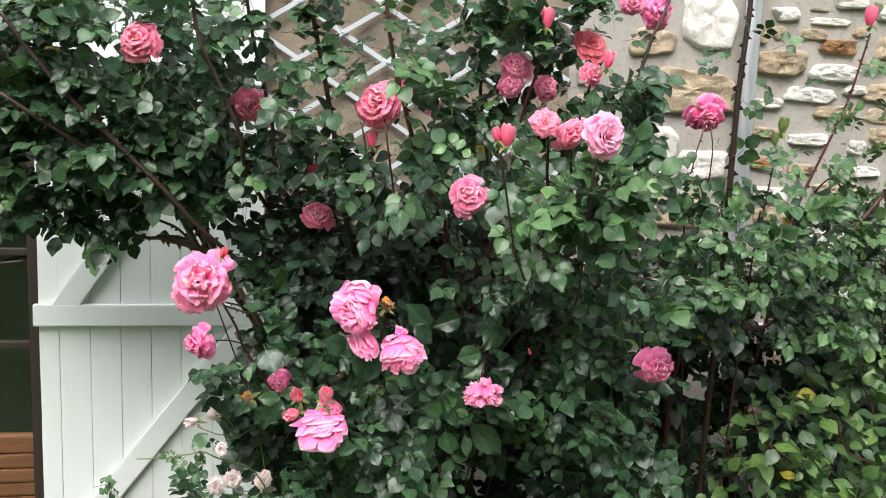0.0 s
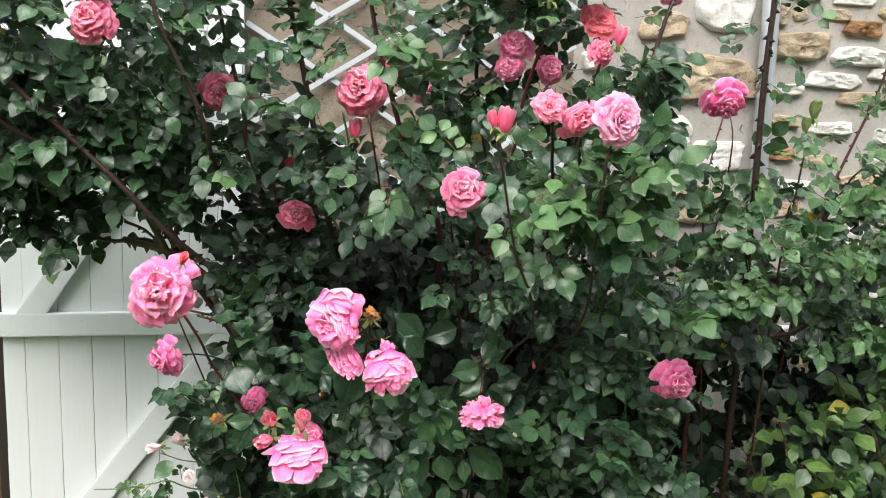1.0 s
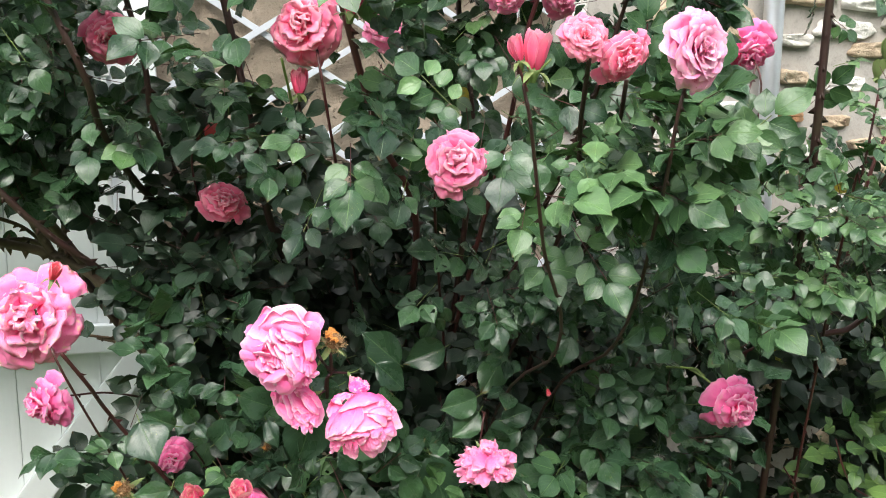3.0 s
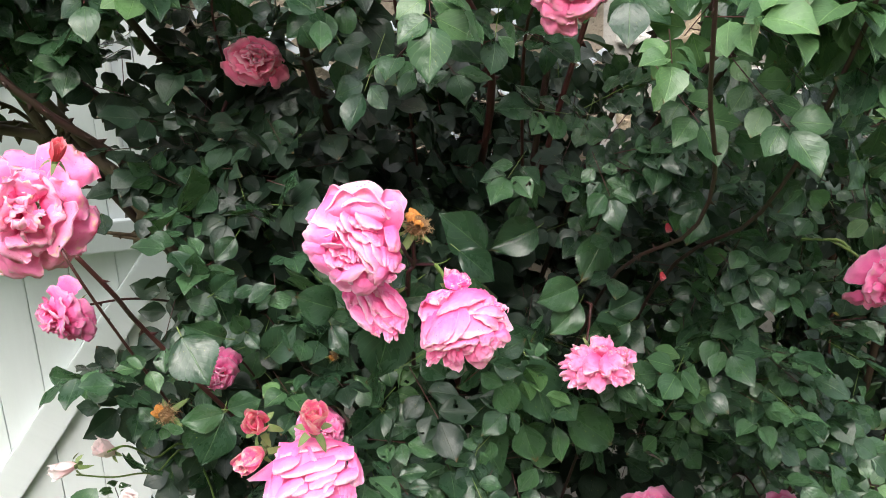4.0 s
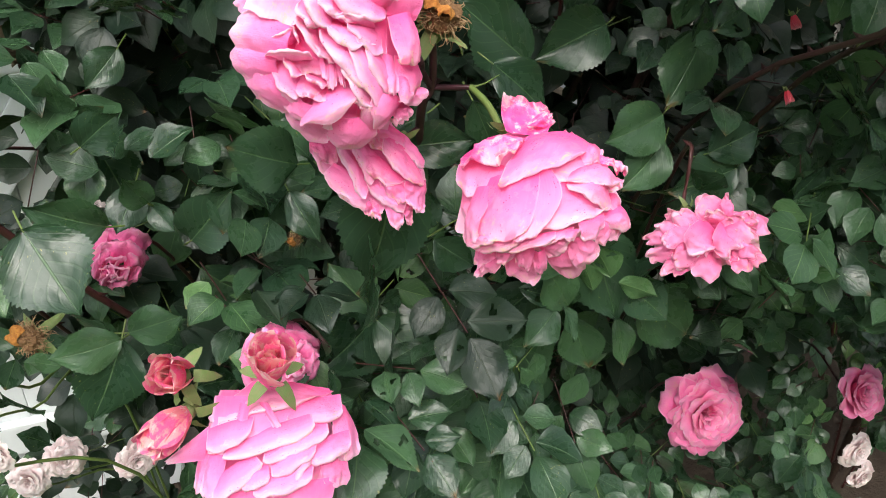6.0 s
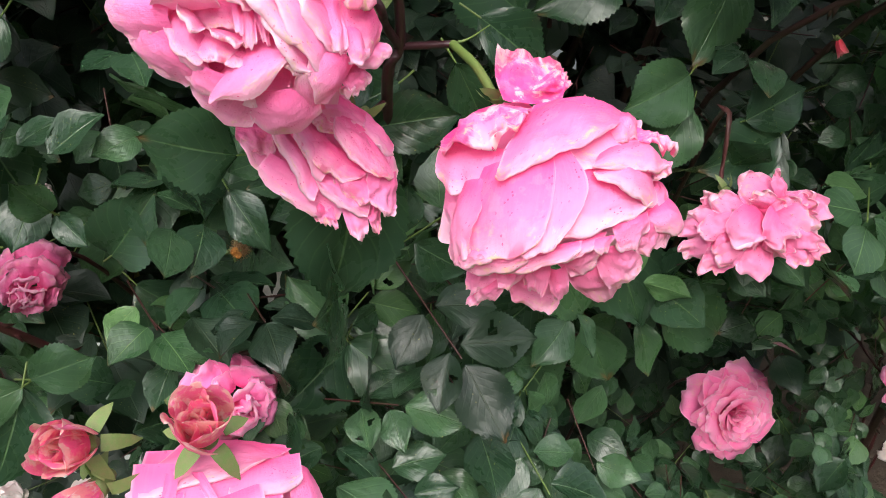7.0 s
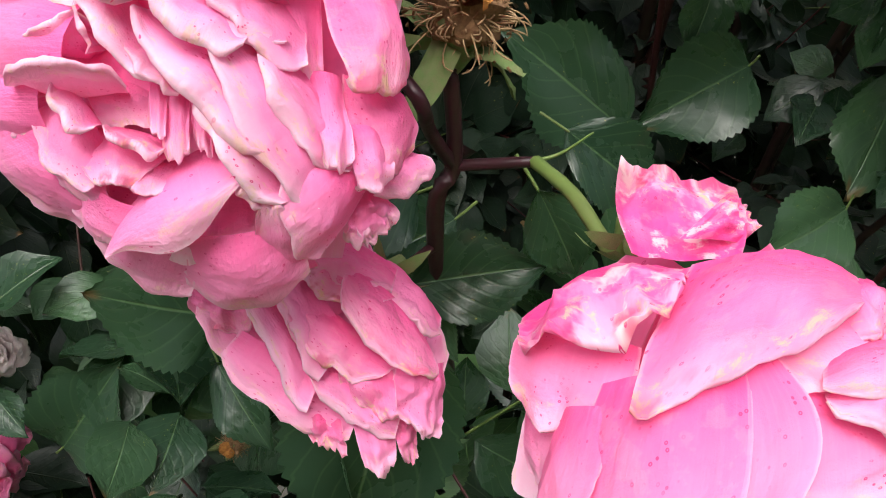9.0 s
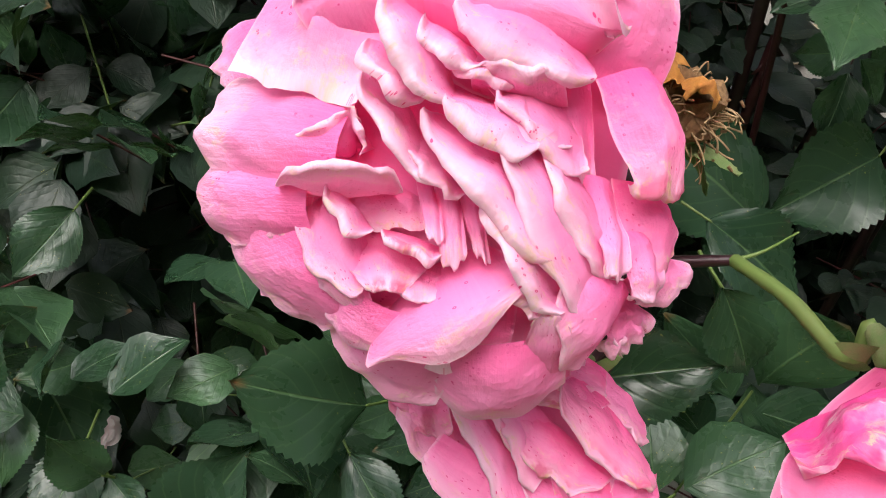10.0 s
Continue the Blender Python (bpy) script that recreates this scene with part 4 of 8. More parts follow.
def dried_head(owner, x, y, z, size, axis, variant=0):
    """A spent bloom: a rough brown knob in a star of curled sepals."""
    m = axis_pose((x, y, z), axis, size, variant)
    v, f = tube([(0, 0, -0.45), (0, 0, -0.15), (0, 0, 0.1)], 0.12, 0.36, 9, steps=2)
    b = part("spent_bloom", mesh_of("spent_bloom", v, f, SEPAL), owner, m, "dried brown spent rose head with curled sepals")
    g = random.Random(variant + 3)
    bm = bmesh.new()
    bmesh.ops.create_icosphere(bm, subdivisions=3, radius=0.36, matrix=Matrix.Translation((0, 0, 0.16)))
    for q in bm.verts:
        q.co *= 1 + 0.35 * noise.fractal(q.co * 7 + Vector((variant, 0, 0)), 1, 2, 3)
    core = bpy.data.meshes.new("core")
    bm.to_mesh(core), bm.free()
    core.materials.append(DRIED)
    part("core", core, b, m)
    for name, count, thick, mat, label in (("stamen_tuft", 170, 0.009, STRAW, "thin curled dry stamens"), ("anther_tuft", 60, 0.017, DRIED, "dark dry anthers")):
        v, f = [], []
        for k in range(count):
            d = Vector((g.gauss(0, 1), g.gauss(0, 1), g.uniform(-0.5, 0.8))).normalized()
            s = d * 0.33 + Vector((0, 0, 0.12))
            bent = Vector((g.uniform(-1, 1), g.uniform(-1, 1), g.uniform(-1, 0.4))) * 0.11
            reach = g.uniform(0.10, 0.24)
            line = [s, s + d * reach * 0.6 + bent * 0.3, s + d * reach + bent, s + d * reach * 0.9 + bent * 1.8]
            if name == "anther_tuft":
                line = [line[2], line[2] + bent * 0.35]
            tv, tf = tube([tuple(q) for q in line], thick, thick * 0.9, 4, steps=2)
            f += [tuple(i + len(v) for i in q) for q in tf]
            v += tv
        part(name, mesh_of(name, v, f, mat), b, m, label, "stuff")
    for k in range(4 if size > 0.028 else 2):
        t = 0.3 + 0.75 * k + g.uniform(-0.3, 0.3)
        d, w = Vector((math.cos(t), math.sin(t), 0)), Vector((-math.sin(t), math.cos(t), 0)) * g.uniform(0.16, 0.26)
        foot, lip = d * 0.16 + Vector((0, 0, 0.42)), d * g.uniform(0.42, 0.58) + Vector((0, 0, g.uniform(0.30, 0.52)))
        pv, pf, pu = draped_petal((foot - w, foot + w, lip + w * 0.8, lip - w * 0.8), 0.16, 0.05, 0.05, 0.10, 0.05, variant * 9 + k, 10, 10)
        part("petal", mesh_of("petal", pv, pf, WITHERED, pu), b, m, "shrivelled orange petal")
    for k in range(5):
        t = k * 1.2566 + g.uniform(-0.2, 0.2)
        d, w = Vector((math.cos(t), math.sin(t), 0)), Vector((-math.sin(t), math.cos(t), 0))
        foot, lip = d * 0.22 + Vector((0, 0, -0.12)), d * g.uniform(0.5, 1.0) + Vector((0, 0, g.uniform(-0.95, 0.15))) + w * g.uniform(-0.2, 0.2)
        pv, pf, pu = draped_petal((foot - w * 0.15, foot + w * 0.15, lip + w * 0.012, lip - w * 0.012), 0.08, 0.04, 0.0, 0.05, 0.06, variant * 5 + k, 6, 14)
        part("sepal", mesh_of("sepal", pv, pf, SEPAL), b, m)
    return Vector((x, y, z)) - Vector(axis).normalized() * size * 0.45

# ---- the plants ----
bush = thing("climbing_rose", (0.40, 2.55, -0.27), "large climbing rose with pink blooms and dark glossy leaves", "rose bush")
right_bush = thing("rose_bush", (1.30, 2.45, -0.27), "tall rose bush with red canes and dull green leaves", "rose bush")
pale_rose = thing("small_rose_bush", (-0.05, 2.30, -0.27), "small rose bush with blush-white blooms", "rose bush")
shrub = thing("shrub", (1.55, 2.35, -0.27), "leafy light green shrub with reddish stems", "shrub")
leaves, right_leaves, pale_leaves, shrub_leaves = Foliage(bush, 300), Foliage(right_bush, 60), Foliage(pale_rose, 40), Foliage(shrub, 80)

CLEAR.append((Vector((0.118, 1.790, 1.064)), 0.049, 0.50))
CLEAR.append((Vector((0.213, 1.721, 0.992)), 0.053, 0.50))
CLEAR.append((Vector((0.135, 1.808, 0.984)), 0.041, 0.50))
CLEAR.append((Vector((0.420, 1.855, 0.868)), 0.056, 0.50))
CLEAR.append((Vector((-0.204, 1.912, 1.102)), 0.068, 0.10))
CLEAR.append((Vector((0.055, 1.789, 0.808)), 0.059, 0.50))
CLEAR.append((Vector((0.832, 1.862, 0.917)), 0.049, 0.50))
CLEAR.append((Vector((0.356, 1.800, 1.313)), 0.044, 0.10))
CLEAR.append((Vector((0.562, 1.541, 1.448)), 0.045, 0.50))
CLEAR.append((Vector((0.479, 1.673, 1.468)), 0.027, 0.50))
CLEAR.append((Vector((0.543, 1.700, 1.447)), 0.033, 0.50))
CLEAR.append((Vector((0.179, 2.030, 1.502)), 0.058, 0.16))
CLEAR.append((Vector((1.200, 2.460, 1.514)), 0.060, 0.50))
CLEAR.append((Vector((0.046, 2.128, 1.230)), 0.046, 0.30))
CLEAR.append((Vector((-0.362, 2.100, 1.625)), 0.050, 0.40))
CLEAR.append((Vector((-0.120, 2.190, 1.489)), 0.044, 0.15))
CLEAR.append((Vector((0.665, 1.970, 1.655)), 0.039, 0.50))
CLEAR.append((Vector((0.656, 1.925, 1.587)), 0.028, 0.50))
CLEAR.append((Vector((0.495, 2.000, 1.599)), 0.037, 0.30))
CLEAR.append((Vector((0.484, 2.000, 1.555)), 0.030, 0.30))
CLEAR.append((Vector((0.572, 2.000, 1.555)), 0.031, 0.20))
CLEAR.append((Vector((0.877, 2.100, 1.756)), 0.042, 0.50))
CLEAR.append((Vector((0.809, 2.100, 1.775)), 0.035, 0.50))
CLEAR.append((Vector((0.350, 2.350, 1.530)), 0.039, 0.30))
CLEAR.append((Vector((-0.235, 2.120, 0.914)), 0.044, 0.35))
CLEAR.append((Vector((-0.042, 2.039, 0.835)), 0.023, 0.30))
CLEAR.append((Vector((-0.089, 2.030, 0.818)), 0.015, 0.20))
CLEAR.append((Vector((0.628, 2.105, 0.416)), 0.058, 0.50))
CLEAR.append((Vector((0.850, 2.060, 0.426)), 0.037, 0.50))
CLEAR.append((Vector((0.080, 1.830, 0.852)), 0.014, 0.25))
CLEAR.append((Vector((0.036, 1.860, 0.835)), 0.012, 0.25))
CLEAR.append((Vector((-0.187, 1.960, 0.790)), 0.028, 0.50))
CLEAR.append((Vector((-0.198, 2.150, 0.532)), 0.021, 0.50))
CLEAR.append((Vector((-0.156, 2.150, 0.549)), 0.023, 0.50))
CLEAR.append((Vector((-0.077, 2.100, 0.567)), 0.021, 0.50))
CLEAR.append((Vector((-0.040, 2.122, 0.867)), 0.011, 0.30))
CLEAR.append((Vector((0.899, 2.080, 0.286)), 0.025, 0.50))
CLEAR.append((Vector((0.918, 2.080, 0.229)), 0.022, 0.50))
CLEAR.append((Vector((-0.172, 2.000, 0.689)), 0.015, 0.30))
b_1, foot = shaped_rose(bush, (0.213, 1.721, 0.992), 0.047, (-0.312, -0.821, 0.478), (-0.30, 0.90, -0.50), "large nodding pink rose bloom, outer petals reflexed and stained")
add_petal(foot, STAINED, (-0.10, 0.72, -0.30), (-0.39, 0.15, -0.45), (-0.63, -0.52, -0.30), 0.5, 0.5, 0, 0.05, 0.5, 0.03)
add_petal(foot, STAINED, (0.20, 0.69, -0.30), (0.43, 0.18, -0.40), (0.68, -0.26, -0.30), 0.5, 0.5, 0, 0.05, 0.5, 0.03)
add_petal(foot, STAINED, (0.05, 0.71, -0.30), (0.10, 0.05, -0.55), (-0.02, -0.63, -0.40), 0.6, 0.5, 0, 0.05, 0.5, 0.03)
add_petal(foot, STAINED, (0.04, 0.62, 0.10), (0.03, 0.09, 0.40), (0.05, -0.38, 0.40), 0.56, 0.6, 0, 0.05, 0.5, 0.03)
add_drape(foot, STAINED, (-0.44, -0.65, 0.07), (0.02, -0.68, 0.12), (-0.00, -0.94, -0.07), (-0.39, -0.85, -0.04), 0.05, 0.05, 0.02, 0.065, 0)
add_drape(foot, STAINED, (0.01, -0.52, 0.35), (0.40, -0.46, 0.30), (0.51, -0.81, -0.13), (0.21, -0.87, -0.04), 0.08, 0.08, 0.02, 0.052, 0.05)
add_drape(foot, STAINED, (0.27, -0.42, 0.42), (0.44, -0.43, 0.38), (0.66, -0.60, 0.22), (0.39, -0.77, 0.12), 0.08, 0.04, 0.02, 0.052, 0.05)
add_drape(foot, STAINED, (-0.07, -0.54, 0.37), (0.23, -0.42, 0.50), (0.29, -0.45, 0.50), (0.10, -0.67, 0.29), 0.06, 0.06, 0.03, 0.052, 0)
add_drape(foot, STAINED, (0.48, -0.29, 0.38), (0.73, -0.22, 0.30), (0.77, -0.45, 0.18), (0.61, -0.51, 0.28), 0.08, 0.06, 0.03, 0.052, 0.04)
add_drape(foot, STAINED, (0.59, -0.18, 0.30), (0.85, -0.12, 0.10), (0.90, -0.43, 0.05), (0.70, -0.46, 0.20), 0.08, 0.04, 0.02, 0.052, 0.03)
add_drape(foot, STAINED, (0.70, -0.20, 0.30), (0.88, -0.08, 0.12), (0.98, -0.36, 0.08), (0.72, -0.32, 0.30), 0.12, 0.05, 0.03, 0.035, 0.06)
add_drape(foot, STAINED, (0.70, 0.04, 0.10), (0.87, 0.03, 0.05), (0.89, -0.15, 0.08), (0.74, -0.17, 0.20), 0.08, 0.04, 0.02, 0.035, 0.03)
add_drape(foot, STAINED, (0.38, -0.28, 0.50), (0.68, -0.19, 0.38), (0.67, -0.35, 0.36), (0.40, -0.46, 0.48), 0.06, 0.06, 0.03, 0.039, 0)
add_drape(foot, STAINED, (0.17, -0.40, 0.55), (0.40, -0.36, 0.50), (0.38, -0.42, 0.50), (0.21, -0.47, 0.56), 0.05, 0.04, 0.03, 0.039, 0)
add_drape(foot, STAINED, (-0.74, -0.54, 0.21), (-0.45, -0.61, 0.31), (-0.63, -0.75, 0.21), (-0.73, -0.76, 0.05), 0.06, 0.03, 0.02, 0.065, 0.02)
add_drape(foot, STAINED, (-0.58, -0.64, 0.22), (-0.43, -0.67, 0.26), (-0.47, -0.80, 0.15), (-0.71, -0.82, 0.09), 0.06, 0.04, 0.04, 0.065, 0)
add_drape(foot, STAINED, (-0.69, -0.76, 0.06), (-0.52, -0.75, 0.12), (-0.69, -0.91, 0.04), (-0.77, -0.86, -0.01), 0.05, 0.02, 0.03, 0.052, 0)
add_drape(foot, STAINED, (-0.51, -0.58, 0.34), (-0.25, -0.56, 0.45), (-0.31, -0.67, 0.36), (-0.49, -0.72, 0.29), 0.06, 0.03, 0.04, 0.052, 0)
add_drape(foot, STAINED, (-0.35, -0.55, 0.40), (-0.19, -0.55, 0.46), (-0.21, -0.77, 0.26), (-0.29, -0.72, 0.26), 0.06, 0.03, 0.02, 0.052, 0)
add_drape(foot, STAINED, (-0.22, -0.56, 0.43), (-0.09, -0.55, 0.46), (-0.15, -0.82, 0.24), (-0.20, -0.78, 0.23), 0.05, 0, 0.02, 0.039, 0.02)
add_drape(foot, STAINED, (-0.11, -0.60, 0.37), (0.02, -0.58, 0.43), (0.06, -0.82, 0.19), (-0.03, -0.92, 0.12), 0.06, 0.02, 0.02, 0.065, 0.02)
add_drape(foot, STAINED, (-0.18, -0.50, 0.55), (0.35, -0.33, 0.50), (0.28, -0.45, 0.56), (-0.11, -0.54, 0.59), 0.06, 0.04, 0.03, 0.039, 0)
add_drape(foot, STAINED, (-0.54, -0.51, 0.47), (0.14, -0.39, 0.60), (0.13, -0.50, 0.66), (-0.53, -0.63, 0.49), 0.08, 0.02, 0.035, 0.035, 0)
add_drape(foot, STAINED, (-0.79, -0.47, 0.39), (-0.21, -0.42, 0.66), (-0.27, -0.54, 0.69), (-0.77, -0.59, 0.40), 0.08, 0.03, 0.045, 0.035, 0)
add_drape(foot, STAINED, (-0.92, 0.13, -0.19), (-0.61, 0.07, 0.20), (-0.75, -0.22, 0.23), (-0.87, -0.22, -0.05), 0.08, 0.04, 0.02, 0.039, 0.05)
add_drape(foot, STAINED, (-0.87, 0.47, -0.06), (-0.40, 0.35, 0.32), (-0.56, 0.04, 0.46), (-0.95, 0.16, 0.05), 0.1, 0.1, 0.02, 0.039, 0.06)
add_drape(foot, STAINED, (-0.13, 0.55, 0.25), (0.60, 0.48, 0.15), (0.84, 0.18, 0.22), (0.16, 0.13, 0.50), 0.1, 0, 0, 0.035, 0)
add_drape(foot, STAINED, (-0.04, 0.25, 0.46), (0.72, -0.07, 0.26), (0.70, -0.18, 0.42), (-0.09, -0.39, 0.67), 0.1, 0.03, 0.035, 0.035, 0)
add_drape(foot, STAINED, (-0.28, 0.28, 0.50), (0.07, 0.32, 0.56), (-0.02, -0.39, 0.73), (-0.33, -0.49, 0.70), 0.06, 0.04, 0.015, 0.035, 0.18)
add_drape(foot, EDGED, (-0.58, 0.21, 0.46), (-0.03, 0.26, 0.60), (-0.19, -0.42, 0.80), (-0.74, -0.47, 0.54), 0.14, 0.06, 0.02, 0.035, 0.05)
add_drape(foot, STAINED, (-0.74, 0.10, 0.26), (-0.54, 0.12, 0.52), (-0.71, -0.45, 0.60), (-0.86, -0.54, 0.21), 0.1, 0.02, 0.03, 0.039, 0.05)
add_drape(foot, STAINED, (-0.83, -0.45, 0.31), (-0.52, -0.40, 0.64), (-0.49, -0.47, 0.74), (-0.82, -0.56, 0.37), 0.08, 0.04, 0.03, 0.035, 0)
add_drape(foot, STAINED, (0.29, 0.15, 0.45), (0.75, 0.13, 0.22), (0.75, -0.18, 0.36), (0.23, 0.10, 0.58), 0.16, 0.06, 0.02, 0.035, 0)
add_drape(foot, STAINED, (0.32, 0.28, 0.35), (0.81, 0.27, 0.12), (0.88, 0.09, 0.28), (0.23, 0.13, 0.58), 0.18, 0.05, 0.03, 0.035, 0)
add_drape(foot, EDGED, (0.61, 0.18, 0.30), (0.87, 0.22, 0.10), (0.94, 0.15, 0.15), (0.74, 0.05, 0.34), 0.08, 0.02, 0.04, 0.065, 0)
add_drape(foot, EDGED, (0.38, 0.53, 0.20), (0.63, 0.60, -0.00), (0.70, 0.43, 0.12), (0.43, 0.33, 0.34), 0.1, 0.04, 0.03, 0.078, 0)
add_drape(foot, BLOTCHED, (0.54, 0.47, 0.12), (0.82, 0.44, 0.00), (0.95, 0.25, 0.10), (0.69, 0.30, 0.24), 0.08, 0.06, 0.03, 0.117, 0)
add_drape(foot, BLOTCHED, (-0.39, 0.78, 0.05), (0.08, 0.73, 0.10), (0.06, 1.09, -0.02), (-0.40, 1.19, -0.04), -0.1, 0.08, 0, 0.1, 0.05)
add_drape(foot, BLOTCHED, (-0.18, 0.83, 0.08), (0.10, 0.80, 0.06), (0.18, 0.87, 0.06), (0.07, 1.04, 0.06), 0.08, 0.03, 0.02, 0.1, 0)
add_drape(foot, EDGED, (-0.15, 0.70, 0.20), (0.55, 0.62, 0.12), (0.43, 0.40, 0.42), (-0.53, 0.04, 0.74), 0.2, 0.05, 0.025, 0.052, 0.05)
add_drape(foot, BLOTCHED, (-0.91, 0.51, -0.17), (-0.14, 0.71, 0.10), (-0.22, 0.52, 0.50), (-0.91, 0.33, 0.18), 0.15, 0.12, 0.05, 0.09, 0)
b_0, foot = shaped_rose(bush, (0.118, 1.790, 1.064), 0.053, (-0.214, -0.951, 0.225), (0.62, 0.19, -0.70), "large ruffled light pink rose bloom with spotted petals")
add_petal(foot, PINK, (-0.10, 0.10, -0.20), (-0.31, 0.48, -0.20), (-0.40, 0.97, -0.30), 0.42, 0.4, 0, 0.6, 0.5, 0.021)
add_petal(foot, PINK, (0.01, 0.21, -0.20), (0.10, 0.69, -0.20), (0.20, 1.27, -0.35), 0.7, 0.4, 0, 0.6, 0.5, 0.021)
add_petal(foot, PINK, (0.05, 0.08, -0.20), (0.47, 0.49, -0.20), (0.72, 0.86, -0.35), 0.46, 0.4, 0, 0.6, 0.5, 0.021)
add_petal(foot, PINK, (0.52, 0.35, -0.30), (0.71, 0.69, -0.10), (0.81, 1.01, -0.20), 0.24, -0.3, 0.03, 0.3, 0.6, 0.035)
add_petal(foot, PINK, (-0.02, 0.40, 0.10), (-0.07, 0.71, 0.48), (-0.09, 0.93, 0.35), 0.4, 0.5, 0.07, 0.25, 0.6, 0.028)
add_petal(foot, PINK, (0.16, 0.38, 0.15), (0.24, 0.60, 0.50), (0.30, 0.78, 0.42), 0.5, 0.5, 0.08, 0.25, 0.6, 0.028)
add_petal(foot, PINK, (0.27, 0.60, 0.10), (0.32, 0.79, 0.42), (0.37, 0.94, 0.30), 0.45, 0.5, 0.08, 0.25, 0.6, 0.028)
add_petal(foot, PINK, (-0.24, 0.50, 0.10), (-0.28, 0.81, 0.30), (-0.31, 1.07, 0.15), 0.26, 0.5, 0.06, 0.25, 0.6, 0.028)
# deeper pink ROSE petals at the back put the gaps' shade into colour
add_drape(foot, ROSE, (-0.83, 0.69, -0.10), (0.95, 0.55, -0.10), (0.53, -0.80, 0.00), (-0.79, -0.38, -0.00), 0.3, 0.02, 0, 0.025, 0)
add_drape(foot, PINK, (-0.70, 0.76, 0.00), (-0.65, 0.56, 0.05), (-0.80, 0.46, 0.05), (-0.87, 0.67, -0.05), 0.06, 0.04, 0.02, 0.0375, 0.03)
add_drape(foot, PINK, (0.37, 0.45, 0.25), (0.89, 0.30, 0.10), (0.98, 0.71, 0.10), (0.63, 0.83, 0.25), 0.1, 0.08, 0.02, 0.025, 0.05)
add_drape(foot, PINK, (-0.28, 0.36, 0.36), (-0.39, 0.02, 0.40), (-0.87, 0.06, 0.14), (-0.77, 0.50, 0.14), 0.12, 0.1, 0.02, 0.0312, 0.03)
add_drape(foot, PINK, (-0.47, 0.11, 0.38), (-0.48, -0.17, 0.35), (-0.88, -0.15, 0.12), (-0.91, 0.20, 0.10), 0.1, 0.06, 0.02, 0.0312, 0)
add_drape(foot, PINK, (-0.58, -0.05, 0.34), (-0.27, -0.44, 0.38), (-0.53, -0.52, 0.12), (-0.91, -0.10, 0.12), 0.1, 0.03, 0.02, 0.0312, 0)
add_drape(foot, PINK, (-0.35, -0.36, 0.30), (0.06, -0.59, 0.38), (-0.10, -0.87, 0.14), (-0.53, -0.50, 0.12), 0.12, 0.06, 0.02, 0.025, 0)
add_drape(foot, PINK, (-0.08, -0.56, 0.38), (0.42, -0.54, 0.38), (0.42, -0.80, 0.20), (-0.10, -0.82, 0.18), 0.12, 0.12, 0.02, 0.025, 0)
add_drape(foot, PINK, (-0.42, -0.30, 0.38), (-0.05, -0.49, 0.44), (-0.17, -0.60, 0.36), (-0.49, -0.45, 0.26), 0.08, 0.03, 0.02, 0.025, 0)
add_drape(foot, PINK, (-0.43, 1.02, 0.10), (-0.04, 0.94, 0.30), (-0.28, 0.33, 0.38), (-0.76, 0.51, 0.20), 0.12, 0.02, 0, 0.0312, 0.04)
add_drape(foot, PINK, (-0.39, 0.03, 0.25), (-0.08, 0.03, 0.25), (-0.06, -0.16, 0.34), (-0.29, -0.14, 0.36), 0.06, 0, 0, 0.025, 0)
add_drape(foot, PINK, (-0.40, 0.05, 0.28), (-0.28, -0.22, 0.38), (-0.33, -0.38, 0.48), (-0.58, -0.07, 0.34), 0.08, 0.05, 0.02, 0.025, 0)
add_drape(foot, PINK, (-0.50, -0.10, 0.30), (-0.31, -0.30, 0.40), (-0.26, -0.48, 0.40), (-0.58, -0.20, 0.30), 0.08, 0.03, 0.015, 0.025, 0)
add_drape(foot, EDGED, (-0.47, -0.13, 0.23), (-0.03, -0.22, 0.27), (-0.15, -0.36, 0.50), (-0.33, -0.34, 0.50), 0.072, 0.03, 0.015, 0.025, 0.02)
add_drape(foot, PINK, (-0.36, -0.30, 0.22), (0.26, -0.36, 0.26), (0.16, -0.71, 0.28), (-0.29, -0.61, 0.26), 0.12, 0.04, 0, 0.02, 0.03)
add_drape(foot, ROSE, (-0.39, 0.42, 0.12), (0.35, 0.24, 0.20), (0.26, -0.37, 0.22), (-0.44, -0.25, 0.20), 0.12, 0, 0, 0.02, 0)
add_petal(foot, PINK, (-0.07, -0.27, 0.20), (-0.05, -0.42, 0.56), (0.02, -0.59, 0.56), 0.34, 0.4, 0, 0.75, 0.6, 0.014)
add_drape(foot, PINK, (-0.40, 0.17, 0.20), (-0.31, 0.23, 0.20), (-0.29, 0.33, 0.40), (-0.57, 0.24, 0.40), 0.08, 0.02, 0.02, 0.025, 0)
add_drape(foot, PINK, (-0.44, 0.20, 0.20), (-0.27, 0.18, 0.20), (-0.29, 0.30, 0.30), (-0.38, 0.26, 0.30), 0.06, 0.02, 0.02, 0.025, 0)
add_drape(foot, PINK, (-0.30, 0.34, 0.23), (-0.25, 0.18, 0.23), (-0.26, 0.16, 0.44), (-0.32, 0.34, 0.44), 0.024, 0.02, 0.02, 0.0187, 0)
add_drape(foot, PINK, (-0.61, 0.06, 0.23), (-0.21, 0.01, 0.23), (-0.13, 0.05, 0.50), (-0.60, 0.11, 0.48), 0.048, 0.17, 0.03, 0.025, 0)
add_drape(foot, PINK, (-0.20, 0.48, 0.23), (-0.02, 0.04, 0.33), (-0.06, -0.01, 0.53), (-0.29, 0.42, 0.50), 0.06, 0.05, 0.03, 0.025, 0)
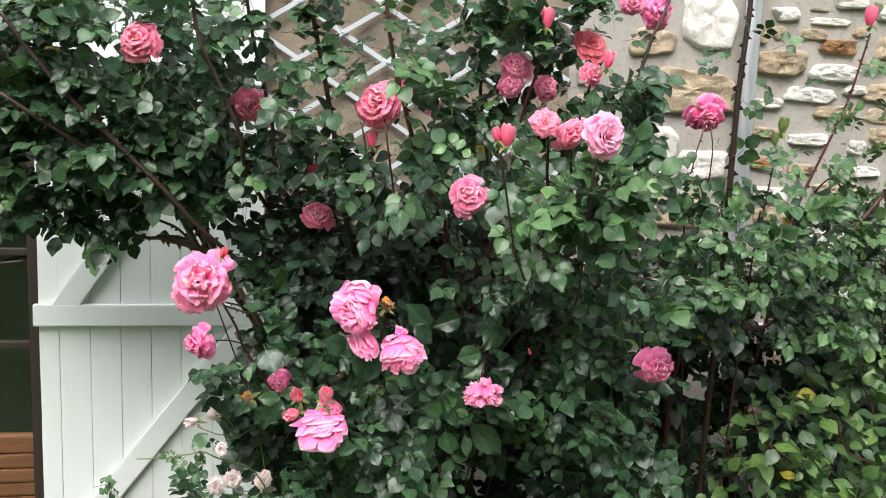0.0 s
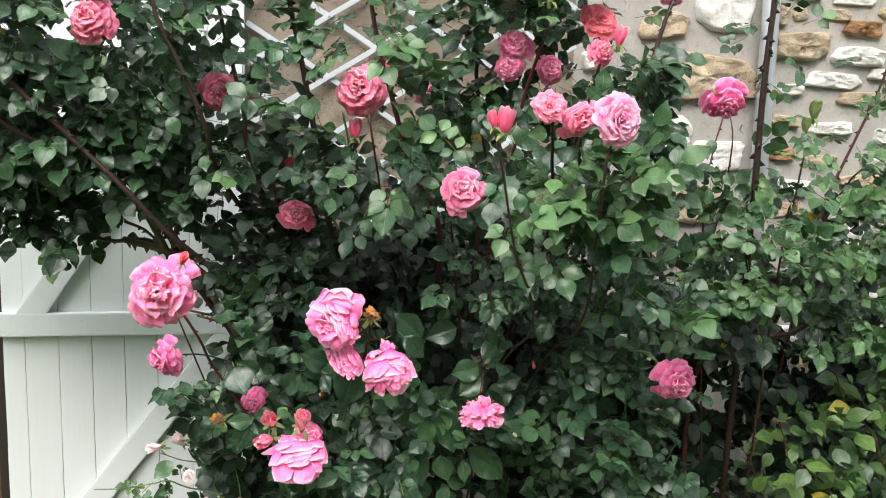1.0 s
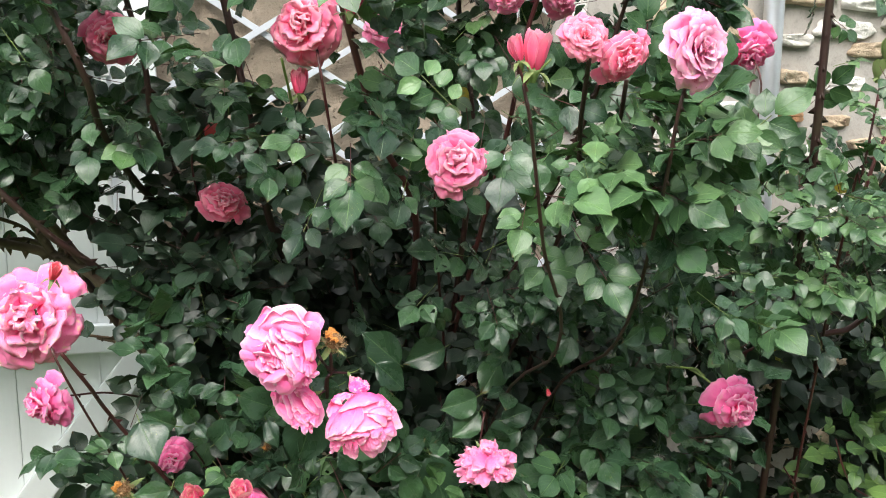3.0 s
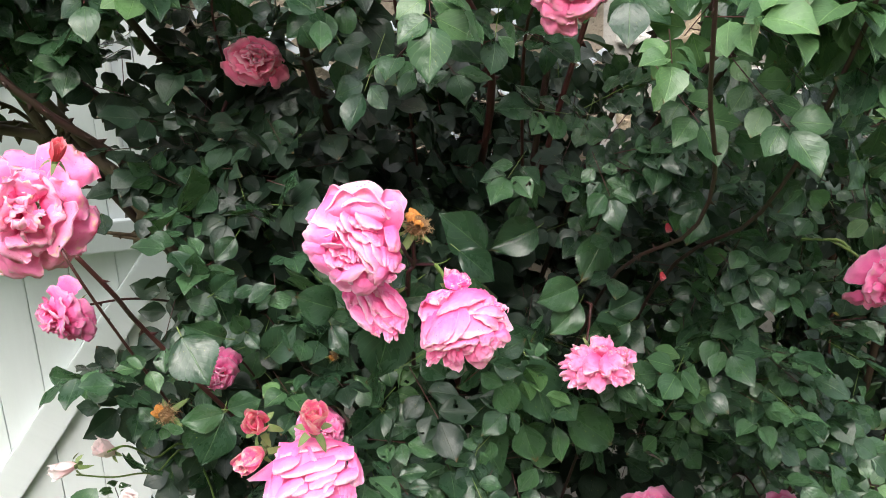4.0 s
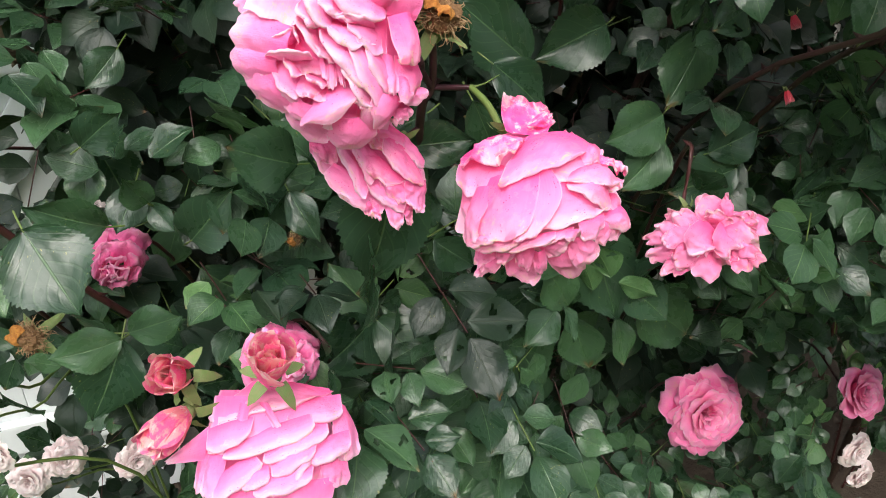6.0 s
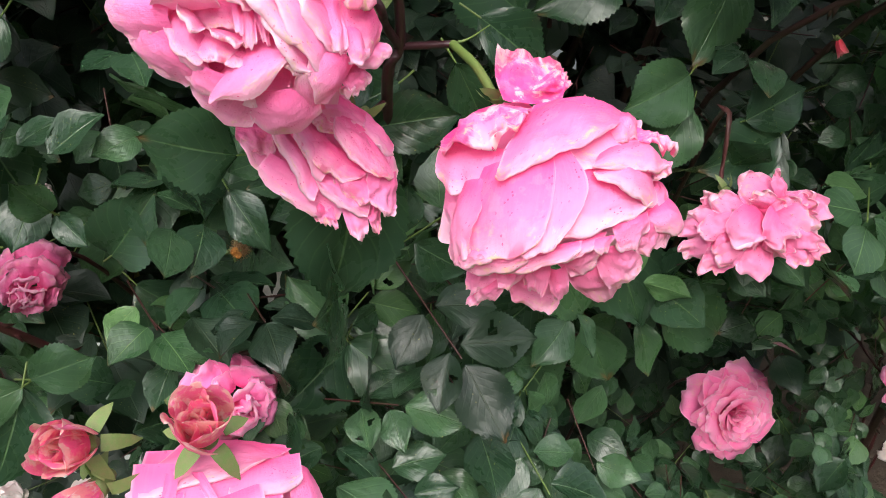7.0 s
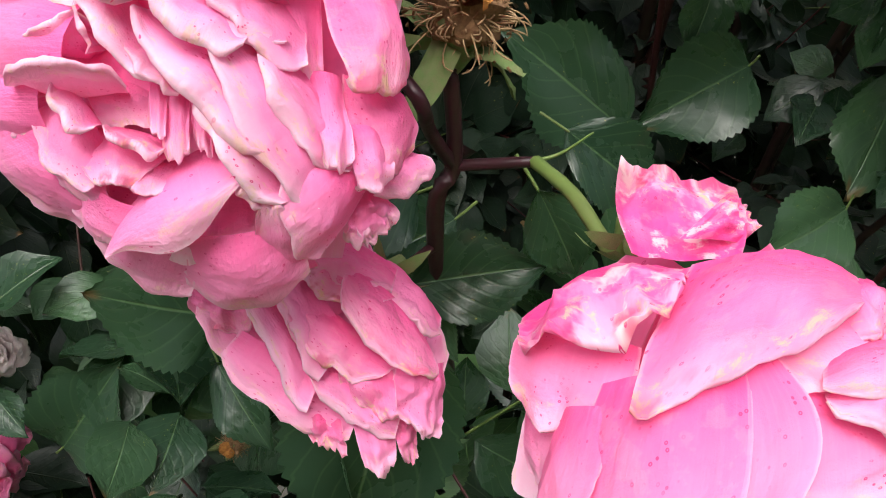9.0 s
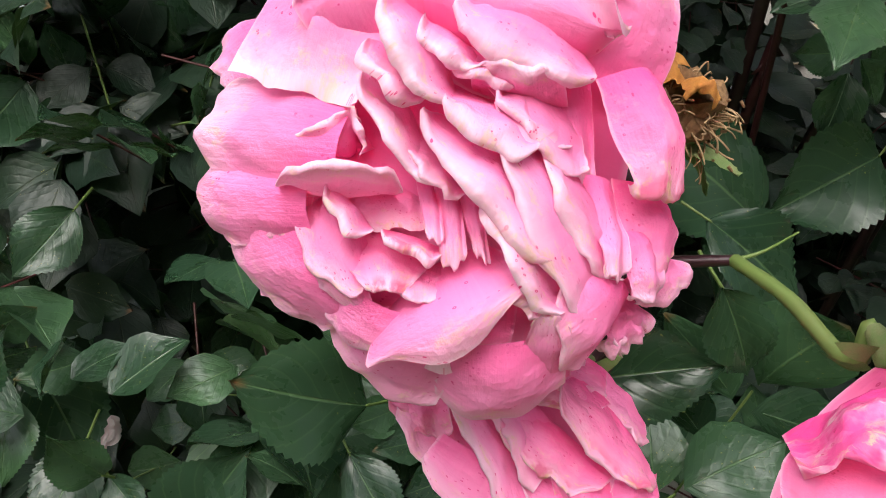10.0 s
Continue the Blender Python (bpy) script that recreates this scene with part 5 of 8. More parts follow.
add_drape(foot, PINK, (-0.18, 0.58, 0.31), (-0.06, 0.37, 0.35), (-0.08, 0.28, 0.56), (-0.25, 0.53, 0.54), 0.06, 0.08, 0.04, 0.0187, 0)
add_drape(foot, PINK, (-0.10, 0.11, 0.29), (-0.02, 0.07, 0.31), (-0.01, -0.19, 0.50), (-0.08, -0.15, 0.48), 0.048, 0.02, 0.02, 0.0312, 0)
add_drape(foot, PINK, (-0.03, 0.12, 0.31), (0.06, 0.05, 0.33), (0.07, -0.24, 0.50), (-0.03, -0.26, 0.50), 0.048, 0.03, 0.02, 0.0312, 0)
add_drape(foot, PINK, (0.03, 0.07, 0.29), (0.13, 0.07, 0.31), (0.15, -0.29, 0.50), (0.09, -0.23, 0.50), 0.048, 0, 0.02, 0.0375, 0)
add_drape(foot, PINK, (-0.42, 0.05, 0.37), (-0.27, -0.12, 0.43), (-0.28, -0.15, 0.56), (-0.44, 0.03, 0.50), 0.024, 0.02, 0.03, 0.0187, 0)
add_drape(foot, EDGED, (-0.24, -0.13, 0.37), (-0.02, -0.22, 0.37), (-0.03, -0.25, 0.55), (-0.24, -0.15, 0.55), 0.024, 0.02, 0.03, 0.0187, 0)
add_drape(foot, PINK, (0.26, -0.33, 0.31), (0.37, -0.48, 0.31), (0.31, -0.50, 0.50), (0.22, -0.34, 0.50), 0.036, 0.03, 0.03, 0.025, 0)
add_drape(foot, PINK, (0.21, -0.06, 0.33), (0.48, -0.50, 0.27), (0.33, -0.50, 0.54), (0.13, -0.03, 0.58), 0.06, 0.07, 0.04, 0.025, 0)
add_drape(foot, PINK, (0.53, -0.27, 0.40), (0.69, -0.48, 0.24), (0.42, -0.76, 0.28), (0.38, -0.37, 0.52), 0.12, 0.05, 0.02, 0.025, 0)
add_drape(foot, PINK, (0.34, 0.15, 0.43), (0.65, -0.39, 0.31), (0.48, -0.54, 0.48), (0.20, 0.18, 0.60), 0.072, 0.08, 0.03, 0.025, 0)
add_drape(foot, PINK, (0.02, 0.28, 0.38), (0.43, -0.18, 0.41), (0.36, -0.32, 0.62), (-0.09, 0.26, 0.60), 0.084, 0.03, 0.05, 0.025, 0)
add_drape(foot, ROSE, (0.36, 0.46, 0.30), (0.60, 0.37, 0.25), (0.57, -0.06, 0.32), (0.45, 0.01, 0.35), 0.06, 0, 0, 0.025, 0)
add_drape(foot, PINK, (0.15, 0.46, 0.39), (0.53, 0.22, 0.31), (0.51, -0.04, 0.45), (0.20, 0.25, 0.56), 0.06, 0.03, 0.02, 0.025, 0)
add_drape(foot, PINK, (0.14, 0.35, 0.41), (0.49, 0.27, 0.38), (0.46, 0.34, 0.55), (0.13, 0.42, 0.57), 0.036, 0.03, 0.03, 0.0375, 0)
add_drape(foot, PINK, (0.00, 0.64, 0.35), (0.22, 0.40, 0.41), (0.14, 0.39, 0.58), (-0.04, 0.58, 0.57), 0.036, 0.02, 0.04, 0.025, 0)
add_drape(foot, PINK, (0.03, 0.38, 0.41), (0.35, 0.17, 0.41), (0.32, 0.08, 0.62), (0.01, 0.28, 0.62), 0.048, 0.03, 0.05, 0.025, 0)
add_drape(foot, PINK, (-0.06, 0.74, 0.35), (0.08, 0.32, 0.41), (0.02, 0.27, 0.62), (-0.20, 0.65, 0.60), 0.06, 0.05, 0.05, 0.025, 0)
add_drape(foot, PINK, (0.18, 0.79, 0.33), (0.61, 0.41, 0.31), (0.56, 0.32, 0.52), (0.07, 0.61, 0.56), 0.06, 0.05, 0.06, 0.025, 0)
add_drape(foot, EDGED, (0.65, -0.01, 0.28), (0.88, -0.11, 0.14), (0.88, -0.37, 0.14), (0.66, -0.37, 0.34), 0.1, 0.04, 0.03, 0.0375, 0.03)
add_drape(foot, PINK, (0.61, -0.49, 0.18), (0.75, -0.49, 0.10), (0.78, -0.61, 0.10), (0.62, -0.65, 0.20), 0.06, 0.04, 0.03, 0.1, 0)
add_drape(foot, PINK, (0.60, -0.55, 0.20), (0.73, -0.53, 0.15), (0.75, -0.66, 0.12), (0.57, -0.68, 0.22), 0.06, 0.04, 0.03, 0.112, 0)
add_drape(foot, PINK, (0.67, -0.42, 0.20), (0.89, -0.35, 0.10), (0.98, -0.41, 0.10), (0.71, -0.52, 0.22), 0.08, 0.04, 0.04, 0.0375, 0)
add_drape(foot, PINK, (0.62, -0.21, 0.34), (0.76, -0.25, 0.28), (0.79, -0.41, 0.28), (0.65, -0.45, 0.40), 0.08, 0.04, 0.03, 0.0375, 0)
add_drape(foot, PINK, (0.50, 0.01, 0.33), (0.64, -0.02, 0.31), (0.65, -0.35, 0.40), (0.55, -0.33, 0.50), 0.048, 0.03, 0.02, 0.0375, 0)
add_drape(foot, EDGED, (0.60, 0.36, 0.34), (0.85, 0.37, 0.18), (0.89, -0.06, 0.28), (0.68, -0.06, 0.48), 0.16, 0.04, 0.05, 0.0375, 0.02)
add_drape(foot, PINK, (0.18, -0.80, 0.21), (0.45, -0.78, 0.19), (0.42, -0.52, 0.50), (0.28, -0.49, 0.50), 0.048, 0.02, 0.02, 0.0312, 0)
add_drape(foot, PINK, (0.39, 0.15, 0.39), (0.69, -0.35, 0.23), (0.58, -0.42, 0.42), (0.33, 0.10, 0.54), 0.06, 0.06, 0.03, 0.0312, 0)
add_drape(foot, PINK, (0.27, 0.40, 0.39), (0.52, 0.14, 0.33), (0.44, 0.09, 0.50), (0.20, 0.33, 0.55), 0.036, 0.04, 0.03, 0.0375, 0)
add_drape(foot, PINK, (0.09, 0.54, 0.35), (0.35, 0.39, 0.37), (0.30, 0.33, 0.52), (0.05, 0.45, 0.54), 0.036, 0.04, 0.03, 0.0375, 0)
add_drape(foot, PINK, (-0.08, 0.24, 0.35), (0.11, -0.02, 0.35), (0.04, -0.05, 0.52), (-0.14, 0.18, 0.50), 0.036, 0.04, 0.03, 0.0375, 0)
add_drape(foot, PINK, (-0.26, -0.25, 0.29), (0.04, -0.32, 0.31), (-0.01, -0.40, 0.47), (-0.23, -0.36, 0.47), 0.036, 0.04, 0.02, 0.0375, 0)
add_drape(foot, PINK, (-0.71, 0.11, 0.26), (-0.48, 0.03, 0.34), (-0.54, -0.12, 0.34), (-0.78, -0.04, 0.20), 0.08, 0.05, 0.02, 0.0375, 0)
b_2, foot = shaped_rose(bush, (0.135, 1.808, 0.984), 0.040, (-0.048, -0.889, 0.455), (0.67, 0.49, -0.30), "wilted crumpled pink rose bloom hanging below a larger one")
add_petal(foot, PINK, (0.46, 0.56, -0.20), (-0.00, 0.34, -0.20), (-0.55, 0.02, -0.20), 0.6, 0.6, 0, 0.3, 0.5, 0.09)
add_petal(foot, PINK, (0.46, 0.56, -0.20), (0.20, 0.05, -0.25), (0.02, -0.54, -0.20), 0.6, 0.6, 0, 0.3, 0.5, 0.09)
add_petal(foot, PINK, (0.50, 0.55, -0.20), (0.57, -0.02, -0.20), (0.59, -0.61, -0.20), 0.5, 0.6, 0, 0.3, 0.5, 0.09)
add_drape(foot, EDGED, (-0.39, 0.86, -0.00), (0.34, 0.95, 0.10), (0.38, 0.27, 0.30), (-0.36, 0.45, 0.20), 0.1, 0, 0, 0.05, 0)
add_drape(foot, PINK, (-0.33, 0.69, 0.10), (-0.00, -0.28, 0.15), (-0.13, -0.39, 0.20), (-0.80, 0.40, 0.15), -0.12, 0.06, 0.03, 0.07, 0)
add_drape(foot, EDGED, (-0.75, 0.60, -0.00), (-0.40, 0.57, 0.10), (-0.38, 0.20, 0.15), (-0.78, 0.39, 0.10), 0.06, 0.04, 0.02, 0.1, 0)
add_drape(foot, PINK, (-0.46, 0.23, 0.15), (0.29, -0.39, 0.25), (0.12, -0.68, 0.20), (-0.67, 0.04, 0.12), 0.08, 0.06, 0.03, 0.07, 0)
add_drape(foot, EDGED, (-0.14, -0.30, 0.15), (0.12, -0.44, 0.20), (0.14, -0.71, 0.15), (-0.13, -0.56, 0.12), 0.06, 0.04, 0.03, 0.14, 0)
add_drape(foot, PINK, (0.13, -0.30, 0.30), (0.47, -0.48, 0.35), (0.44, -0.84, 0.26), (0.24, -0.84, 0.24), 0.08, 0.04, 0.03, 0.09, 0)
add_drape(foot, EDGED, (0.42, -0.49, 0.35), (0.63, -0.55, 0.30), (0.59, -0.83, 0.24), (0.46, -0.82, 0.26), 0.06, 0.03, 0.03, 0.12, 0)
add_drape(foot, PINK, (-0.03, -0.04, 0.30), (0.54, -0.45, 0.42), (0.42, -0.70, 0.42), (-0.05, -0.24, 0.34), 0.08, 0.02, 0.05, 0.08, 0)
add_drape(foot, EDGED, (0.14, 0.03, 0.40), (0.50, -0.23, 0.50), (0.49, -0.56, 0.46), (0.15, -0.31, 0.42), 0.08, 0.04, 0.03, 0.09, 0)
add_drape(foot, PINK, (-0.31, 0.59, 0.25), (0.03, -0.17, 0.36), (-0.14, -0.44, 0.40), (-0.45, 0.53, 0.32), 0.08, -0.03, 0.05, 0.06, 0)
add_drape(foot, EDGED, (-0.09, 0.47, 0.35), (0.55, -0.19, 0.50), (0.35, -0.29, 0.55), (-0.15, 0.13, 0.46), 0.1, 0.05, 0.05, 0.08, 0)
add_drape(foot, PINK, (-0.02, 0.64, 0.30), (0.25, 0.03, 0.50), (-0.04, -0.24, 0.52), (-0.23, 0.57, 0.40), 0.08, -0.04, 0.05, 0.06, 0)
add_drape(foot, EDGED, (0.20, 0.63, 0.40), (0.59, 0.24, 0.50), (0.41, 0.17, 0.56), (-0.03, 0.52, 0.46), 0.08, 0.03, 0.05, 0.06, 0)
add_drape(foot, PINK, (0.50, -0.21, 0.50), (0.86, -0.24, 0.38), (0.71, -0.71, 0.34), (0.47, -0.51, 0.46), 0.1, 0.05, 0.03, 0.11, 0.03)
add_drape(foot, EDGED, (0.33, 0.50, 0.50), (0.77, -0.07, 0.42), (0.80, -0.33, 0.48), (0.20, 0.37, 0.62), 0.1, 0.22, 0.03, 0.05, 0)
add_drape(foot, PINK, (0.50, 0.63, 0.20), (0.93, 0.07, 0.10), (0.84, -0.11, 0.30), (0.45, 0.36, 0.45), 0.1, 0.02, 0.05, 0.08, 0)
add_drape(foot, EDGED, (0.16, 0.86, 0.30), (0.66, 0.44, 0.34), (0.55, 0.24, 0.50), (-0.12, 0.62, 0.44), 0.1, 0.03, 0.05, 0.07, 0)
add_drape(foot, PINK, (0.25, 0.95, 0.15), (0.53, 0.78, 0.12), (0.52, 0.52, 0.30), (0.25, 0.68, 0.36), 0.08, 0.04, 0.04, 0.14, 0)
b_3, foot = shaped_rose(bush, (0.420, 1.855, 0.868), 0.036, (-0.525, -0.720, 0.455), (-0.51, 0.36, -0.40), "faded crumpled pink rose bloom with ochre stains")
add_petal(foot, STAINED, (-0.03, 0.03, -0.30), (-0.47, -0.41, -0.30), (-0.99, -0.80, -0.30), 0.6, 0.4, 0, 0.15, 0.6, 0.11)
add_petal(foot, STAINED, (0.08, 0.17, -0.30), (0.61, -0.16, -0.30), (1.16, -0.22, -0.30), 0.6, 0.4, 0, 0.15, 0.6, 0.11)
add_petal(foot, STAINED, (0.09, 0.04, -0.30), (0.03, -0.48, -0.30), (0.09, -0.92, -0.20), 0.7, 0.4, 0, 0.15, 0.6, 0.11)
add_petal(foot, STAINED, (-0.12, -0.24, 0.00), (-0.68, -0.62, 0.20), (-1.18, -0.81, 0.15), 0.2, 0.5, 0.04, 0.15, 0.7, 0.12)
add_petal(foot, STAINED, (0.02, -0.35, 0.00), (-0.41, -0.77, 0.30), (-0.69, -1.04, 0.25), 0.24, 0.5, 0.05, 0.15, 0.7, 0.14)
add_petal(foot, STAINED, (0.00, -0.22, 0.10), (-0.84, -0.32, 0.25), (-1.25, -0.43, 0.15), 0.16, 0.5, 0.04, 0.15, 0.7, 0.12)
add_petal(foot, STAINED, (0.26, -0.32, 0.10), (0.13, -0.76, 0.40), (0.09, -1.11, 0.35), 0.29, 0.4, 0.03, 0.15, 0.6, 0.09)
add_petal(foot, STAINED, (0.49, -0.29, 0.10), (0.70, -0.57, 0.40), (0.84, -0.80, 0.35), 0.22, 0.5, 0.04, 0.15, 0.7, 0.12)
add_petal(foot, STAINED, (0.57, 0.09, 0.00), (0.97, 0.14, 0.15), (1.19, 0.02, 0.10), 0.27, 0.4, 0.03, 0.15, 0.6, 0.09)
add_petal(foot, STAINED, (0.36, -0.18, 0.20), (0.73, -0.38, 0.50), (1.03, -0.47, 0.45), 0.2, 0.5, 0.05, 0.15, 0.7, 0.11)
add_petal(foot, STAINED, (-0.03, 0.03, 0.20), (-0.48, -0.15, 0.45), (-0.82, -0.44, 0.42), 0.22, 0.6, 0.05, 0.15, 0.7, 0.11)
add_petal(foot, STAINED, (0.11, -0.08, 0.20), (-0.33, 0.05, 0.40), (-0.65, 0.21, 0.35), 0.24, 0.5, 0.06, 0.15, 0.7, 0.09)
add_petal(foot, STAINED, (0.33, 0.07, 0.10), (0.11, 0.35, 0.30), (-0.26, 0.48, 0.25), 0.32, 0.5, 0.06, 0.15, 0.7, 0.09)
add_petal(foot, STAINED, (0.46, -0.04, 0.10), (0.40, 0.39, 0.35), (0.31, 0.66, 0.30), 0.12, 0.5, 0.04, 0.15, 0.8, 0.11)
add_petal(foot, STAINED, (0.09, 0.04, 0.30), (-0.11, -0.23, 0.66), (-0.14, -0.54, 0.66), 0.34, 0.5, 0.05, 0.15, 0.7, 0.12)
add_petal(foot, STAINED, (0.33, 0.07, 0.30), (0.57, -0.03, 0.60), (0.87, -0.18, 0.55), 0.28, 0.5, 0.06, 0.15, 0.7, 0.12)
add_petal(foot, STAINED, (0.44, 0.08, 0.30), (0.41, -0.23, 0.62), (0.50, -0.46, 0.60), 0.27, 0.5, 0.06, 0.15, 0.7, 0.14)
add_petal(foot, STAINED, (0.27, -0.44, 0.20), (-0.18, -0.68, 0.50), (-0.51, -0.91, 0.45), 0.22, 0.5, 0.05, 0.15, 0.7, 0.12)
add_petal(foot, STAINED, (0.17, -0.33, 0.15), (0.26, -0.41, 0.43), (0.42, -0.57, 0.42), 0.21, 0.5, 0.05, 0.12, 0.8, 0.1)
add_petal(foot, STAINED, (0.46, 0.09, 0.15), (0.70, 0.22, 0.29), (0.95, 0.27, 0.25), 0.2, 0.5, 0.05, 0.12, 0.8, 0.1)
add_petal(foot, STAINED, (0.44, 0.04, 0.15), (0.67, 0.14, 0.30), (0.90, 0.28, 0.26), 0.19, 0.5, 0.05, 0.12, 0.8, 0.1)
add_petal(foot, STAINED, (0.07, 0.05, 0.15), (0.11, 0.17, 0.46), (0.09, 0.30, 0.45), 0.23, 0.5, 0.05, 0.12, 0.8, 0.1)
add_petal(foot, STAINED, (0.29, 0.00, 0.15), (0.45, 0.08, 0.36), (0.66, 0.22, 0.34), 0.2, 0.5, 0.05, 0.12, 0.8, 0.1)
add_petal(foot, STAINED, (-0.44, 0.01, 0.15), (-0.66, 0.08, 0.33), (-0.83, 0.23, 0.29), 0.16, 0.5, 0.05, 0.12, 0.8, 0.1)
add_petal(foot, STAINED, (0.58, -0.35, 0.15), (0.89, -0.45, 0.26), (1.17, -0.63, 0.21), 0.19, 0.5, 0.05, 0.12, 0.8, 0.1)
add_petal(foot, STAINED, (0.20, -0.04, 0.15), (0.31, 0.03, 0.41), (0.50, 0.07, 0.39), 0.24, 0.5, 0.05, 0.12, 0.8, 0.1)
add_petal(foot, STAINED, (0.44, -0.06, 0.15), (0.68, -0.00, 0.30), (0.89, 0.09, 0.26), 0.15, 0.5, 0.05, 0.12, 0.8, 0.1)
add_petal(foot, STAINED, (-0.49, -0.17, 0.15), (-0.74, -0.17, 0.30), (-1.00, -0.11, 0.26), 0.21, 0.5, 0.05, 0.12, 0.8, 0.1)
add_petal(foot, STAINED, (-0.18, -0.14, 0.15), (-0.27, -0.13, 0.43), (-0.30, -0.10, 0.42), 0.17, 0.5, 0.05, 0.12, 0.8, 0.1)
add_petal(foot, STAINED, (0.00, -0.32, 0.15), (0.01, -0.41, 0.50), (-0.05, -0.58, 0.50), 0.14, 0.5, 0.05, 0.12, 0.8, 0.1)
add_petal(foot, STAINED, (0.32, -0.36, 0.15), (0.48, -0.47, 0.37), (0.58, -0.64, 0.35), 0.18, 0.5, 0.05, 0.12, 0.8, 0.1)
add_petal(foot, STAINED, (0.08, 0.05, 0.15), (0.11, 0.17, 0.45), (0.07, 0.31, 0.44), 0.24, 0.5, 0.05, 0.12, 0.8, 0.1)
add_petal(foot, STAINED, (-0.30, -0.40, 0.15), (-0.47, -0.51, 0.36), (-0.54, -0.70, 0.33), 0.17, 0.5, 0.05, 0.12, 0.8, 0.1)
add_petal(foot, STAINED, (-0.15, -0.25, 0.15), (-0.22, -0.29, 0.44), (-0.24, -0.28, 0.43), 0.21, 0.5, 0.05, 0.12, 0.8, 0.1)
b_5, foot = shaped_rose(bush, (0.055, 1.789, 0.808), 0.054, (-0.098, -0.769, 0.631), (0.38, -0.36, -0.60), "large light pink bloom with folded and pointed petals")
add_drape(foot, PINK, (-0.63, 0.78, -0.30), (0.57, 0.61, -0.30), (0.70, -0.63, -0.30), (-0.89, -0.37, -0.30), 0.1, 0.05, 0, 0.03, 0.1)
add_drape(foot, PINK, (-0.91, 0.12, -0.30), (0.76, -0.14, -0.30), (0.46, -0.86, -0.25), (-0.78, -0.80, -0.25), 0.1, 0.05, 0, 0.03, 0.1)
add_drape(foot, PINK, (-0.63, 0.29, 0.10), (0.67, 0.23, 0.10), (0.49, -0.69, 0.20), (-0.70, -0.56, 0.25), 0.15, 0, 0, 0.03, 0)
add_drape(foot, PINK, (0.30, 0.67, 0.10), (0.73, 0.59, 0.05), (0.83, 0.27, 0.15), (0.35, 0.41, 0.25), 0.08, 0.05, 0.03, 0.04, 0)
add_drape(foot, PINK, (0.76, 0.42, 0.20), (0.91, 0.33, 0.08), (0.99, -0.23, 0.05), (0.71, -0.28, 0.25), 0.1, 0.03, 0.03, 0.04, 0.05)
add_drape(foot, PINK, (0.48, -0.21, 0.35), (0.83, -0.24, 0.18), (0.85, -0.55, 0.12), (0.52, -0.53, 0.34), 0.08, 0.03, 0.03, 0.05, 0)
add_drape(foot, PINK, (-0.07, -0.41, 0.40), (0.71, -0.46, 0.28), (0.51, -0.92, 0.20), (-0.08, -0.94, 0.35), 0.12, 0.08, 0.03, 0.03, 0)
add_drape(foot, PINK, (-0.82, -0.39, 0.40), (-0.04, -0.48, 0.48), (-0.16, -0.92, 0.40), (-0.75, -0.80, 0.30), 0.1, 0.08, 0.03, 0.03, 0)
add_drape(foot, PINK, (-0.83, 0.16, 0.20), (-0.64, 0.03, 0.30), (-0.83, -0.41, 0.30), (-0.98, -0.36, 0.15), 0.08, 0.03, 0.02, 0.03, 0.02)
add_drape(foot, PINK, (-0.71, 0.36, 0.35), (-0.82, -0.04, 0.30), (-1.24, -0.02, 0.28), (-1.28, 0.02, 0.28), 0.05, 0, 0, 0.015, 0)
add_drape(foot, PINK, (-0.63, 0.70, 0.30), (0.64, 0.43, 0.30), (0.25, -0.10, 0.50), (-0.75, 0.02, 0.50), 0.1, 0, 0, 0.02, 0)
add_drape(foot, STAINED, (-0.20, 0.81, 0.10), (0.79, 0.55, 0.10), (0.46, 0.44, 0.42), (-0.78, 0.37, 0.42), 0.12, 0.06, 0.04, 0.05, 0)
add_drape(foot, PINK, (-0.33, 0.57, 0.45), (-0.21, 0.52, 0.50), (-0.32, 0.11, 0.56), (-0.43, 0.17, 0.52), 0.05, 0.02, 0.03, 0.02, 0)
add_drape(foot, PINK, (-0.11, 0.54, 0.45), (-0.00, 0.52, 0.50), (0.13, 0.24, 0.52), (0.03, 0.23, 0.52), 0.05, 0.02, 0.03, 0.02, 0)
add_drape(foot, PINK, (-0.73, 0.31, 0.45), (-0.18, 0.38, 0.50), (-0.22, 0.16, 0.62), (-0.75, 0.04, 0.60), 0.08, 0.03, 0.04, 0.02, 0)
add_drape(foot, PINK, (-0.73, 0.05, 0.45), (-0.53, -0.03, 0.52), (-0.66, -0.50, 0.56), (-0.89, -0.39, 0.46), 0.08, 0.03, 0.03, 0.03, 0)
add_drape(foot, PINK, (0.22, 0.43, 0.30), (0.86, 0.50, 0.20), (0.86, 0.22, 0.36), (0.18, 0.24, 0.50), 0.08, 0.03, 0.05, 0.02, 0)
add_drape(foot, PINK, (0.45, -0.03, 0.40), (0.91, 0.06, 0.28), (0.91, -0.15, 0.36), (0.41, -0.30, 0.52), 0.08, 0.03, 0.05, 0.03, 0)
add_drape(foot, PINK, (-0.07, 0.05, 0.48), (0.66, 0.21, 0.40), (0.67, 0.02, 0.52), (-0.14, -0.20, 0.63), 0.08, 0.02, 0.05, 0.02, 0)
add_drape(foot, PINK, (-0.54, 0.10, 0.45), (0.49, 0.32, 0.45), (0.53, 0.11, 0.56), (-0.58, -0.09, 0.62), 0.08, 0.03, 0.05, 0.02, 0)
add_drape(foot, PINK, (-0.05, -0.13, 0.52), (0.53, 0.02, 0.48), (0.48, -0.16, 0.56), (-0.04, -0.36, 0.64), 0.08, 0.03, 0.05, 0.02, 0)
